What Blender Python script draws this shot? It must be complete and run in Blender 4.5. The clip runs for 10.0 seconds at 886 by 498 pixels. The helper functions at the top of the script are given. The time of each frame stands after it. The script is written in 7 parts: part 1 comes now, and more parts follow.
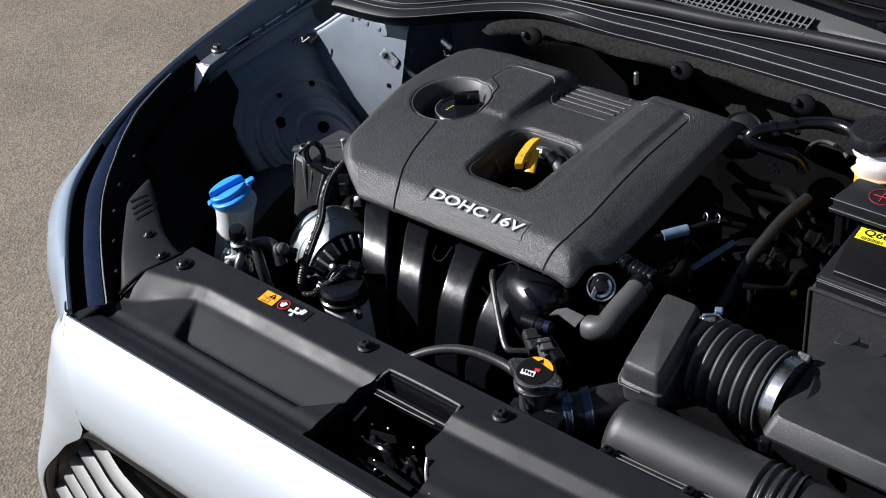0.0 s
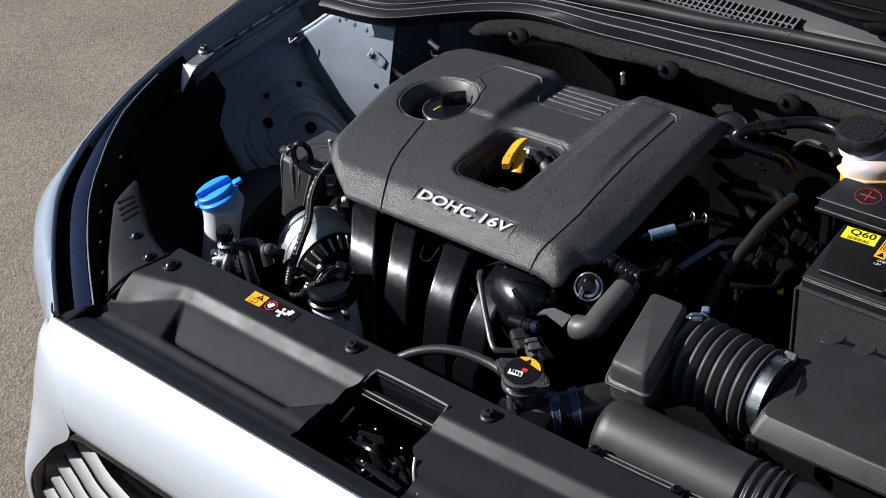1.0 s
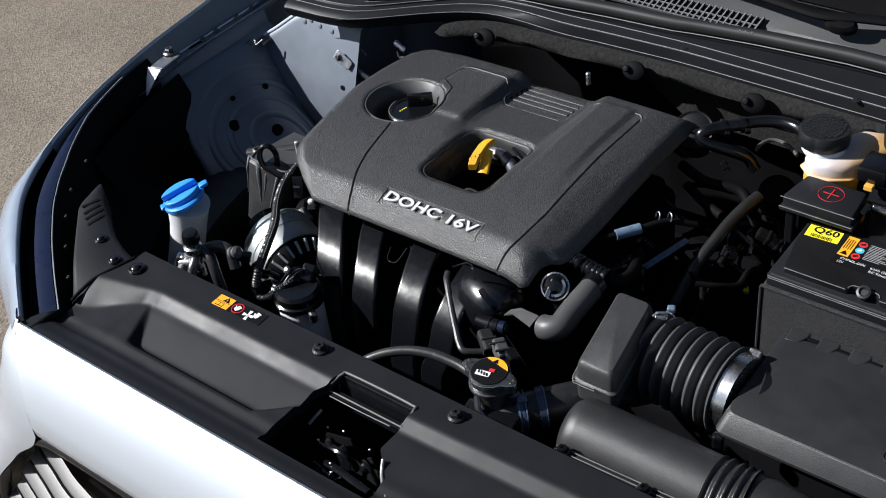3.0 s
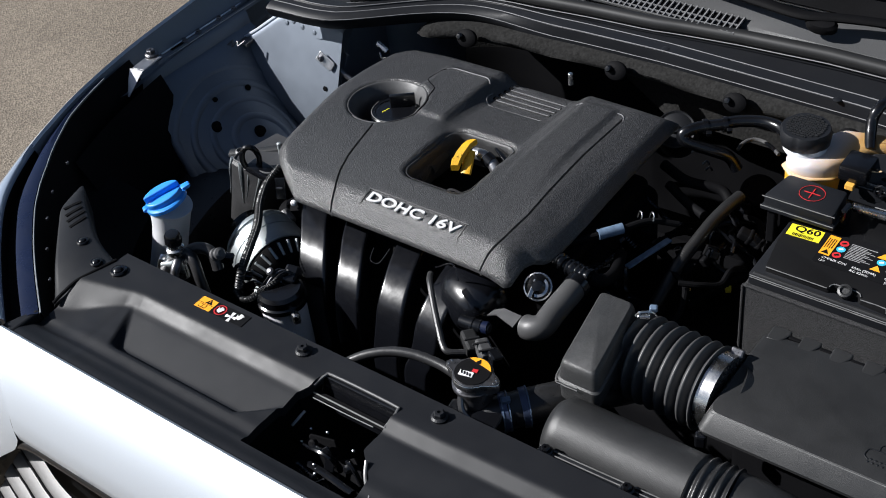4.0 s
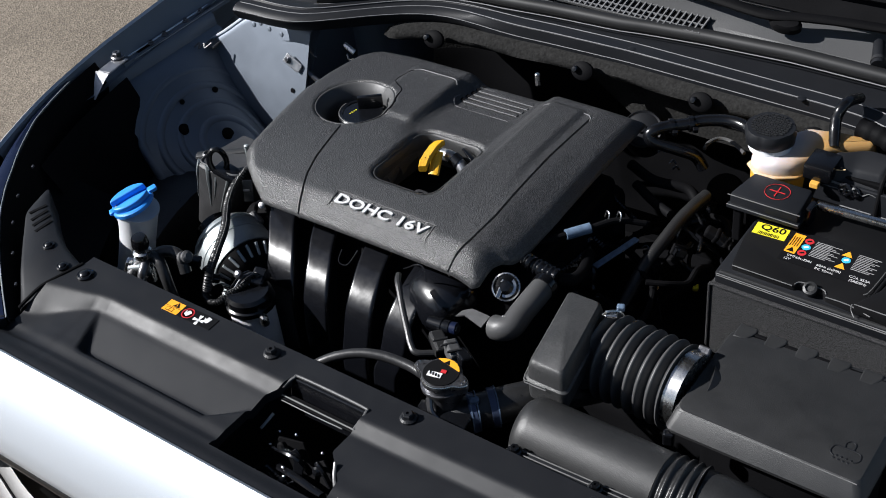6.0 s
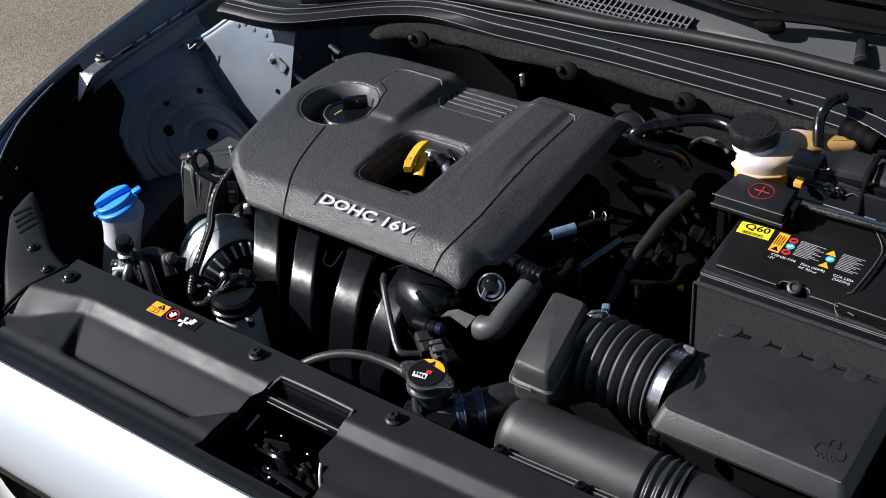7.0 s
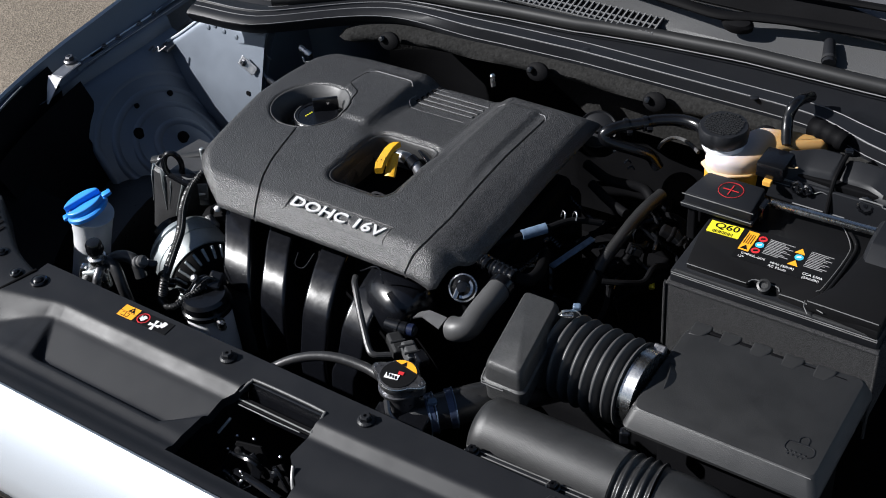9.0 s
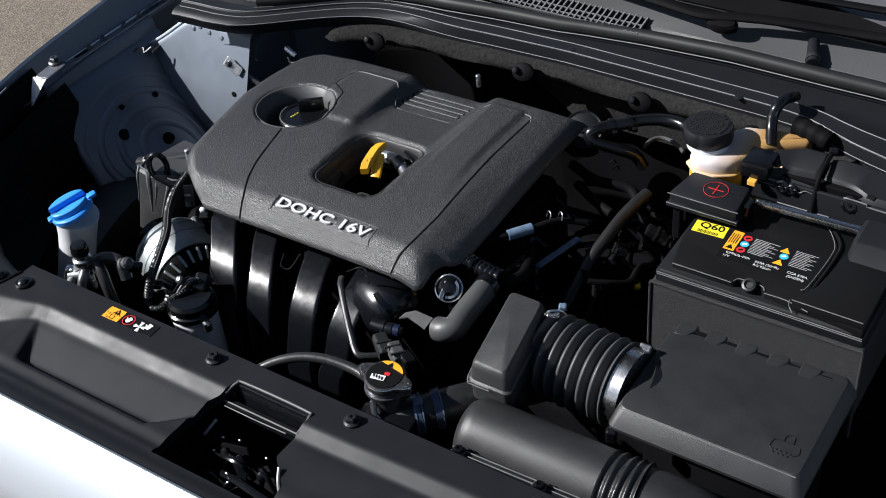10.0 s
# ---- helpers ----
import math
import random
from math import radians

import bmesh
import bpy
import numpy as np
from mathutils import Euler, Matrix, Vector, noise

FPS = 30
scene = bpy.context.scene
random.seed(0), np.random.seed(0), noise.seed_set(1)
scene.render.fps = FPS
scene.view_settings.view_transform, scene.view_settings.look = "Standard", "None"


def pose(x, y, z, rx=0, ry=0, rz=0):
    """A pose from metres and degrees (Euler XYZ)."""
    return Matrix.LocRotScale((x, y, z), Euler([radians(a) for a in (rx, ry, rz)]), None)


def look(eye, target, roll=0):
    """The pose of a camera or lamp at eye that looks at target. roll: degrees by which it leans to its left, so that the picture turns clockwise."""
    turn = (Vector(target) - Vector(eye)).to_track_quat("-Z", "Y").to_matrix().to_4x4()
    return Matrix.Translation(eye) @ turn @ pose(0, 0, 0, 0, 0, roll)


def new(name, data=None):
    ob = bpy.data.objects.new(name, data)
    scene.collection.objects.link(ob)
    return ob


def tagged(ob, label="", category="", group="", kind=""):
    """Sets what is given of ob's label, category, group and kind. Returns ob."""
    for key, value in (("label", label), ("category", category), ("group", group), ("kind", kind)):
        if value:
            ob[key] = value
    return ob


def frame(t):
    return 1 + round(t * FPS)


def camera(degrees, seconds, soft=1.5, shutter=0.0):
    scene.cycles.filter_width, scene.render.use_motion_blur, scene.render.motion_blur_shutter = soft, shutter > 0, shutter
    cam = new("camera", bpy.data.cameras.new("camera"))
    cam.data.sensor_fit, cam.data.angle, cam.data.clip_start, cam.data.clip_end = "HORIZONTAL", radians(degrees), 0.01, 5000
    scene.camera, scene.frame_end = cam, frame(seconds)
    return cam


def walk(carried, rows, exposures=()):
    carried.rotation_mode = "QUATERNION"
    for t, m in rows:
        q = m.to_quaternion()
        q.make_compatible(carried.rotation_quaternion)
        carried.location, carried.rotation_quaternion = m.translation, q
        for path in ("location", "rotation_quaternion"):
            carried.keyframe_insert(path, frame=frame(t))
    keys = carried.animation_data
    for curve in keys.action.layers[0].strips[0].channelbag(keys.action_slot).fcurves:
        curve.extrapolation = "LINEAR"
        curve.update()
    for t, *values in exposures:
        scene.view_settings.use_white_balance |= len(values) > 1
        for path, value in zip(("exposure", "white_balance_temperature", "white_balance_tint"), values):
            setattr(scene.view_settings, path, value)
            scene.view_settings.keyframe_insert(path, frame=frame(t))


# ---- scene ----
cam = camera(39.0, 10.0, 1.0)
# seconds, eye (m), rotation (degrees)
ROWS = [
    (0.0, 0.7590, -1.0628, 1.9356, 50.555, 6.603, 39.142),
    (0.5, 0.7599, -1.0623, 1.9356, 50.535, 6.517, 38.919),
    (1.0, 0.7610, -1.0616, 1.9356, 50.513, 6.419, 38.644),
    (1.5, 0.7622, -1.0609, 1.9356, 50.490, 6.313, 38.332),
    (2.0, 0.7635, -1.0601, 1.9356, 50.467, 6.201, 37.998),
    (2.5, 0.7648, -1.0593, 1.9356, 50.444, 6.086, 37.651),
    (3.0, 0.7662, -1.0585, 1.9355, 50.421, 5.968, 37.300),
    (3.5, 0.7676, -1.0576, 1.9355, 50.399, 5.851, 36.951),
    (4.0, 0.7689, -1.0568, 1.9355, 50.377, 5.735, 36.609),
    (4.5, 0.7702, -1.0561, 1.9355, 50.355, 5.621, 36.274),
    (5.0, 0.7715, -1.0553, 1.9354, 50.335, 5.509, 35.949),
    (5.5, 0.7728, -1.0545, 1.9354, 50.316, 5.400, 35.634),
    (6.0, 0.7740, -1.0538, 1.9354, 50.298, 5.294, 35.327),
    (6.5, 0.7751, -1.0531, 1.9354, 50.281, 5.191, 35.028),
    (7.0, 0.7763, -1.0524, 1.9354, 50.265, 5.090, 34.734),
    (7.5, 0.7774, -1.0517, 1.9354, 50.250, 4.991, 34.443),
    (8.0, 0.7786, -1.0511, 1.9353, 50.235, 4.894, 34.155),
    (8.5, 0.7797, -1.0504, 1.9353, 50.222, 4.797, 33.867),
    (9.0, 0.7808, -1.0497, 1.9353, 50.209, 4.700, 33.580),
    (9.5, 0.7819, -1.0490, 1.9353, 50.195, 4.603, 33.294),
    (10.0, 0.7830, -1.0484, 1.9353, 50.181, 4.504, 33.011),
]
walk(cam, [(t, pose(x, y, z, rx, ry, rz)) for t, x, y, z, rx, ry, rz in ROWS], [(0.0, 0.95, 6270, 10)])

# ---- daylight ----
SUN_WAY = Vector((0.83, 0.53, -0.72)).normalized()      # the way the sunlight travels
world = bpy.data.worlds.new("sky")
scene.world = world
world.use_nodes = True
wn = world.node_tree.nodes
sky = wn.new("ShaderNodeTexSky")
sky.sky_type, sky.sun_disc = "NISHITA", False
sky.sun_elevation = math.asin(-SUN_WAY.z)
sky.sun_rotation = math.atan2(-SUN_WAY.x, -SUN_WAY.y)
world.node_tree.links.new(sky.outputs[0], wn["Background"].inputs[0])
wn["Background"].inputs[1].default_value = 0.032
sun = new("sun", bpy.data.lights.new("sun", "SUN"))
sun.data.energy, sun.data.angle, sun.data.color = 4.6, radians(0.6), (1.0, 0.975, 0.945)
sun.matrix_world = look((-4, -3, 5), Vector((-4, -3, 5)) + SUN_WAY)


# ---- materials ----
def material(name, base, rough=0.5, metal=0.0, spot=0.0, spot_scale=12.0, bump=0.0, bump_scale=400.0, spec=0.5,
             rough_spot=0.0, coat=0.0, vary=0.0, deep=0.001, speck=0.0, speck_scale=200.0, pebble=False):
    """A surface with blotches (spot), fine relief (bump), uneven gloss and, per object, a small shift of tone."""
    m = bpy.data.materials.new(name)
    m.use_nodes = True
    n, l = m.node_tree.nodes, m.node_tree.links
    p = n["Principled BSDF"]
    p.inputs["Base Color"].default_value = (*base, 1)
    p.inputs["Roughness"].default_value = rough
    p.inputs["Metallic"].default_value = metal
    p.inputs["Specular IOR Level"].default_value = spec
    p.inputs["Coat Weight"].default_value = coat
    p.inputs["Coat Roughness"].default_value = 0.04
    co = n.new("ShaderNodeTexCoord")
    big = n.new("ShaderNodeTexNoise")
    big.inputs["Scale"].default_value, big.inputs["Detail"].default_value = spot_scale, 6
    l.new(co.outputs["Object"], big.inputs["Vector"])
    if spot or vary or speck:
        mix = n.new("ShaderNodeMix")
        mix.data_type, mix.blend_type = "RGBA", "MULTIPLY"
        mix.inputs["Factor"].default_value = 1.0
        mix.inputs["A"].default_value = (*base, 1)
        ramp = n.new("ShaderNodeMapRange")
        ramp.inputs["From Min"].default_value, ramp.inputs["From Max"].default_value = 0.3, 0.7
        ramp.inputs["To Min"].default_value, ramp.inputs["To Max"].default_value = 1 - spot, 1 + spot
        l.new(big.outputs["Fac"], ramp.inputs["Value"])
        tone = ramp.outputs["Result"]
        if speck:
            dots = n.new("ShaderNodeTexVoronoi" if pebble else "ShaderNodeTexNoise")
            dots.inputs["Scale"].default_value = speck_scale
            l.new(co.outputs["Object"], dots.inputs["Vector"])
            dot_value = dots.outputs["Color"] if pebble else dots.outputs["Fac"]
            sr = n.new("ShaderNodeMapRange")
            sr.inputs["From Min"].default_value, sr.inputs["From Max"].default_value = 0.3, 0.7
            sr.inputs["To Min"].default_value, sr.inputs["To Max"].default_value = 1 - speck, 1 + speck
            l.new(dot_value, sr.inputs["Value"])
            mu = n.new("ShaderNodeMath")
            mu.operation = "MULTIPLY"
            l.new(tone, mu.inputs[0]), l.new(sr.outputs["Result"], mu.inputs[1])
            tone = mu.outputs[0]
        if vary:
            info = n.new("ShaderNodeObjectInfo")
            own = n.new("ShaderNodeMapRange")
            own.inputs["To Min"].default_value, own.inputs["To Max"].default_value = 1 - vary, 1 + vary
            l.new(info.outputs["Random"], own.inputs["Value"])
            mul = n.new("ShaderNodeMath")
            mul.operation = "MULTIPLY"
            l.new(tone, mul.inputs[0]), l.new(own.outputs["Result"], mul.inputs[1])
            tone = mul.outputs[0]
        l.new(tone, mix.inputs["B"])
        l.new(mix.outputs["Result"], p.inputs["Base Color"])
    if rough_spot:
        rr = n.new("ShaderNodeMapRange")
        rr.inputs["From Min"].default_value, rr.inputs["From Max"].default_value = 0.3, 0.7
        rr.inputs["To Min"].default_value, rr.inputs["To Max"].default_value = max(rough - rough_spot, 0.02), rough + rough_spot
        fine = n.new("ShaderNodeTexNoise")
        fine.inputs["Scale"].default_value, fine.inputs["Detail"].default_value = spot_scale * 3.7, 8
        l.new(co.outputs["Object"], fine.inputs["Vector"])
        l.new(fine.outputs["Fac"], rr.inputs["Value"])
        l.new(rr.outputs["Result"], p.inputs["Roughness"])
    if bump:
        grain = n.new("ShaderNodeTexVoronoi" if pebble else "ShaderNodeTexNoise")
        grain.inputs["Scale"].default_value = bump_scale
        l.new(co.outputs["Object"], grain.inputs["Vector"])
        relief = grain.outputs["Distance"] if pebble else grain.outputs["Fac"]
        b = n.new("ShaderNodeBump")
        b.inputs["Strength"].default_value, b.inputs["Distance"].default_value = bump, deep
        l.new(relief, b.inputs["Height"])
        l.new(b.outputs["Normal"], p.inputs["Normal"])
    return m


M = {
    "grain": material("grained black plastic", (0.034, 0.034, 0.035), 0.40, bump=0.60, bump_scale=740, deep=0.0011, pebble=True, speck=0.58, speck_scale=740, spot=0.08, spot_scale=9, spec=0.75),
    "trim": material("satin black trim plastic", (0.0090, 0.0097, 0.0118), 0.48, spec=0.26, bump=0.1, bump_scale=900, spot=0.1, spot_scale=7, rough_spot=0.05),
    "box": material("charcoal moulded plastic", (0.016, 0.0163, 0.017), 0.47, bump=0.25, bump_scale=1100, deep=0.0005, pebble=True, speck=0.12, speck_scale=1100, spot=0.14, spot_scale=9, rough_spot=0.06),
    "fleck": material("fine-grained charcoal plastic", (0.027, 0.0273, 0.028), 0.47, bump=0.35, bump_scale=1200, deep=0.0005, pebble=True, speck=0.45, speck_scale=1200, spot=0.1, spot_scale=11, rough_spot=0.06),
    "wall": material("smooth dark grey plastic", (0.062, 0.062, 0.063), 0.5, bump=0.2, bump_scale=600, spot=0.12, spot_scale=40),
    "gloss": material("glossy black plastic", (0.0040, 0.0043, 0.0055), 0.22, spot=0.1, bump=0.05, bump_scale=200, rough_spot=0.04, spec=0.55),
    "lacquer": material("polished black plastic", (0.0040, 0.0044, 0.0060), 0.20, spot=0.1, spot_scale=20, bump=0.03, bump_scale=120, rough_spot=0.03, spec=0.6),
    # Blacker than the real plastic: the deep bay's shade is in this colour.
    "dark": material("black plastic darkened for shade", (0.0042, 0.0042, 0.0048), 0.65, spot=0.25, bump=0.2, bump_scale=300, spec=0.05),
    "rubber": material("black rubber", (0.014, 0.014, 0.0145), 0.36, spot=0.2, spot_scale=40, bump=0.3, bump_scale=500, rough_spot=0.1),
    "felt": material("black pressed felt", (0.017, 0.0168, 0.0165), 0.95, bump=1.0, bump_scale=260, spot=0.35, spot_scale=180, spec=0.1),
    "jacket": material("grey-black insulating felt", (0.039, 0.039, 0.0405), 0.95, bump=0.7, bump_scale=1500, deep=0.0010, pebble=True, speck=0.6, speck_scale=1500, spec=0.1),
    "paint": material("light blue metallic car paint", (0.66, 0.72, 0.80), 0.46, metal=0.85, coat=0.7, spot=0.03, spot_scale=900),
    "lens": material("pale blue lamp cover", (0.29, 0.345, 0.43), 0.25, metal=0.3, coat=0.5, spot=0.05, spot_scale=30),
    # The same body paint, darkened so the inner panels' shade is in the colour.
    "apron": material("body paint darkened for shaded inner panels", (0.166, 0.190, 0.226), 0.50, metal=0.5, coat=0.0, spot=0.05, spot_scale=14, rough_spot=0.03),
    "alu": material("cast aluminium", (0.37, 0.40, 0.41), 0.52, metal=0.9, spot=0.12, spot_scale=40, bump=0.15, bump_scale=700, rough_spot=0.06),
    "steel": material("bright steel", (0.62, 0.62, 0.62), 0.27, metal=1.0, spot=0.05, spot_scale=40, rough_spot=0.04),
    "zinc": material("dark zinc-plated steel", (0.16, 0.16, 0.17), 0.35, metal=0.9, spot=0.2, spot_scale=60, rough_spot=0.1),
    "silver": material("matt silver plastic", (0.095, 0.093, 0.092), 0.5, metal=0.2, bump=0.2, bump_scale=900, speck=0.2, speck_scale=700, spot=0.05),
    "milk": material("milky white plastic", (0.56, 0.57, 0.59), 0.4, spot=0.08, spot_scale=20, bump=0.1, bump_scale=200),
    "amber": material("amber coolant behind milky plastic", (0.62, 0.33, 0.06), 0.35, spot=0.15, spot_scale=20),
    "peach": material("milky plastic with fluid behind", (0.72, 0.5, 0.28), 0.4, spot=0.12, spot_scale=20),
    "seal": material("smooth black seal rubber", (0.013, 0.013, 0.0135), 0.42, spot=0.15, spot_scale=30, spec=0.4),
    # Grey-lilac base stands in for the bright reflection on the dark glass.
    "screen": material("tinted windscreen with painted sheen", (0.075, 0.074, 0.080), 0.10, spot=0.1, spot_scale=3, coat=0.5),
    "dimprint": material("dull white print", (0.62, 0.62, 0.62), 0.45, spot=0.1, spot_scale=300),
    "cowl": material("grey-black cowl plastic", (0.064, 0.0645, 0.066), 0.45, bump=0.4, bump_scale=700, spot=0.1, spot_scale=5),
    "hose": material("smooth dark hose rubber", (0.02, 0.02, 0.021), 0.38, bump=0.2, bump_scale=600, spot=0.15, spot_scale=40, rough_spot=0.06),
    "blue": material("bright blue plastic", (0.03, 0.24, 0.72), 0.38, spot=0.08, bump=0.2, bump_scale=700, rough_spot=0.06),
    "yellow": material("yellow plastic", (0.72, 0.38, 0.012), 0.5, speck=0.25, speck_scale=500, spot=0.1, bump=0.2, bump_scale=500, rough_spot=0.06),
    "white": material("white print", (0.78, 0.78, 0.78), 0.45, spot=0.04),
    "letter": material("brushed silver letters", (0.72, 0.72, 0.72), 0.35, metal=0.3, spot=0.05),
    "orange": material("orange label print", (0.85, 0.36, 0.02), 0.4, spot=0.05),
    "lemon": material("yellow label print", (0.82, 0.72, 0.03), 0.4, spot=0.05),
    "red": material("red print", (0.5, 0.025, 0.03), 0.4, spot=0.05),
    "cyan": material("blue print", (0.05, 0.42, 0.62), 0.4, spot=0.05),
    "ink": material("black label film", (0.0065, 0.0065, 0.007), 0.42, spot=0.1, spec=0.12),
    "greyprint": material("grey print", (0.3, 0.3, 0.3), 0.45, spot=0.1),
    "elbow": material("smooth grey-black elbow rubber", (0.052, 0.052, 0.053), 0.46, bump=0.15, bump_scale=700, spot=0.12, spot_scale=30),
    "clamp": material("blue-black spring steel", (0.06, 0.08, 0.14), 0.35, metal=0.4, spot=0.1),
    "bluetape": material("pale blue plastic", (0.10, 0.145, 0.215), 0.4, spot=0.3, spot_scale=120),
    # Vent mesh; as thin lines elsewhere it draws glints on moulded edges.
    "mesh": material("grey vent mesh and drawn edge glints", (0.15, 0.15, 0.155), 0.5, spot=0.15, spot_scale=60),
    # Paler than the parts it edges: their highlights are drawn as thin tubes.
    "edge": material("pale plastic for drawn edge glints", (0.13, 0.13, 0.13), 0.4, spot=0.25, spot_scale=60),
    "cast": material("dark grey cast alloy", (0.11, 0.11, 0.112), 0.5, metal=0.5, spot=0.2, spot_scale=30, bump=0.5, bump_scale=400, rough_spot=0.08),
    "ironcast": material("black-grey cast alloy", (0.046, 0.046, 0.048), 0.5, metal=0.2, spot=0.25, spot_scale=30, bump=0.5, bump_scale=400, rough_spot=0.08),
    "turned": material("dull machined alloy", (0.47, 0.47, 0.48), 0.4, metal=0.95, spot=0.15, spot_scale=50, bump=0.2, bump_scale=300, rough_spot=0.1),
    "navy": material("navy blue lacquer", (0.006, 0.010, 0.03), 0.3, spot=0.1, rough_spot=0.05),
    "asphalt": material("worn grey-brown asphalt", (0.166, 0.140, 0.111), 0.9, spot=0.16, spot_scale=2.2, bump=1.0, bump_scale=150, deep=0.0022, pebble=True, speck=0.2, speck_scale=150, spec=0.2),
}



def fluid_plastic():
    """Milky plastic through which the amber fluid shows below its level and towards the back."""
    m = material("milky plastic with amber fluid inside", (0.5, 0.5, 0.5), 0.38)
    n, l = m.node_tree.nodes, m.node_tree.links
    pos, split = n.new("ShaderNodeTexCoord"), n.new("ShaderNodeSeparateXYZ")
    l.new(pos.outputs["Object"], split.inputs[0])
    level, back = n.new("ShaderNodeMapRange"), n.new("ShaderNodeMapRange")
    level.inputs["From Min"].default_value, level.inputs["From Max"].default_value = 0.886, 0.866
    back.inputs["From Min"].default_value, back.inputs["From Max"].default_value = 0.262, 0.300
    l.new(split.outputs["Z"], level.inputs["Value"]), l.new(split.outputs["X"], back.inputs["Value"])
    tint, deep_mix = n.new("ShaderNodeMix"), n.new("ShaderNodeMix")
    tint.data_type = deep_mix.data_type = "RGBA"
    tint.inputs["A"].default_value, tint.inputs["B"].default_value = (0.58, 0.53, 0.54, 1), (0.40, 0.235, 0.085, 1)
    deep_mix.inputs["B"].default_value = (0.62, 0.33, 0.03, 1)
    l.new(back.outputs["Result"], tint.inputs["Factor"]), l.new(level.outputs["Result"], deep_mix.inputs["Factor"])
    l.new(tint.outputs["Result"], deep_mix.inputs["A"])
    l.new(deep_mix.outputs["Result"], n["Principled BSDF"].inputs["Base Color"])
    n["Principled BSDF"].inputs["Subsurface Weight"].default_value = 0.3
    n["Principled BSDF"].inputs["Subsurface Radius"].default_value = (0.02, 0.012, 0.006)
    return m


M["fluid"] = fluid_plastic()
M["milk"].node_tree.nodes["Principled BSDF"].inputs["Subsurface Weight"].default_value = 0.35
M["milk"].node_tree.nodes["Principled BSDF"].inputs["Subsurface Radius"].default_value = (0.02, 0.02, 0.02)

# ---- mesh helpers ----
def part(name, bm, mat, parent=None, label="", smooth=False, angle=35):
    """Links a bmesh as one mesh object under a thing or a part."""
    me = bpy.data.meshes.new(name)
    bmesh.ops.recalc_face_normals(bm, faces=bm.faces)
    if smooth:
        for f in bm.faces:
            f.smooth = True
        for e in bm.edges:
            if len(e.link_faces) == 2 and e.calc_face_angle(0) > radians(angle):
                e.smooth = False
    bm.to_mesh(me)
    bm.free()
    me.materials.append(mat if not isinstance(mat, str) else M[mat])
    ob = new(name, me)
    if parent is not None:
        ob.parent = parent
        ob.matrix_parent_inverse = Matrix.Translation(-(parent.matrix_basis.translation if parent.parent is None else Vector((0, 0, 0))))
    if label:
        ob["label"] = label
    return ob


def thing(name, place, label, category, group="", kind=""):
    """An empty at a thing's base, which carries its parts. Parts are given in world places."""
    ob = new(name)
    ob.location = place
    ob.empty_display_size = 0.02
    return tagged(ob, label, category, group, kind)


def box_into(bm, size, m=None, bevel=0.0, seg=2):
    got = bmesh.ops.create_cube(bm, size=1.0)
    vs = got["verts"]
    bmesh.ops.scale(bm, vec=size, verts=vs)
    if bevel:
        es = list({e for v in vs for e in v.link_edges})
        r = bmesh.ops.bevel(bm, geom=es, offset=bevel, segments=seg, affect="EDGES", profile=0.5)
        vs = list({v for v in r["verts"]} | {v for v in vs if v.is_valid})
    if m is not None:
        bmesh.ops.transform(bm, matrix=m, verts=vs)


def box(size, m=None, bevel=0.0, seg=2):
    bm = bmesh.new()
    box_into(bm, size, m, bevel, seg)
    return bm


def at(x, y, z, rx=0, ry=0, rz=0):
    return pose(x, y, z, rx, ry, rz)


def lathe_into(bm, prof, m, seg=32, squeeze=None, caps=True):
    """Turns (radius, height) pairs round z. squeeze(angle, r, h) may reshape the radius."""
    rings = []
    for r, h in prof:
        ring = []
        for i in range(seg):
            a = 2 * math.pi * i / seg
            q = squeeze(a, r, h) if squeeze else r
            ring.append(bm.verts.new(m @ Vector((q * math.cos(a), q * math.sin(a), h))))
        rings.append(ring)
    for a, b in zip(rings, rings[1:]):
        for i in range(seg):
            bm.faces.new((a[i], a[(i + 1) % seg], b[(i + 1) % seg], b[i]))
    for ring, r in ((rings[0], prof[0][0]), (rings[-1], prof[-1][0])):
        if r > 1e-5 and caps:
            bm.faces.new(ring)
    return bm


def lathe(prof, m, seg=32, squeeze=None, caps=True):
    return lathe_into(bmesh.new(), prof, m, seg, squeeze, caps)


def glide(points, steps=10):
    """A smooth line through the points."""
    p = [Vector(q) for q in points]
    p = [2 * p[0] - p[1]] + p + [2 * p[-1] - p[-2]]
    out = []
    for i in range(1, len(p) - 2):
        a, b, c, d = p[i - 1:i + 3]
        for k in range(steps):
            t = k / steps
            out.append(0.5 * ((2 * b) + (c - a) * t + (2 * a - 5 * b + 4 * c - d) * t * t + (3 * b - a - 3 * c + d) * t ** 3))
    out.append(p[-2])
    return out


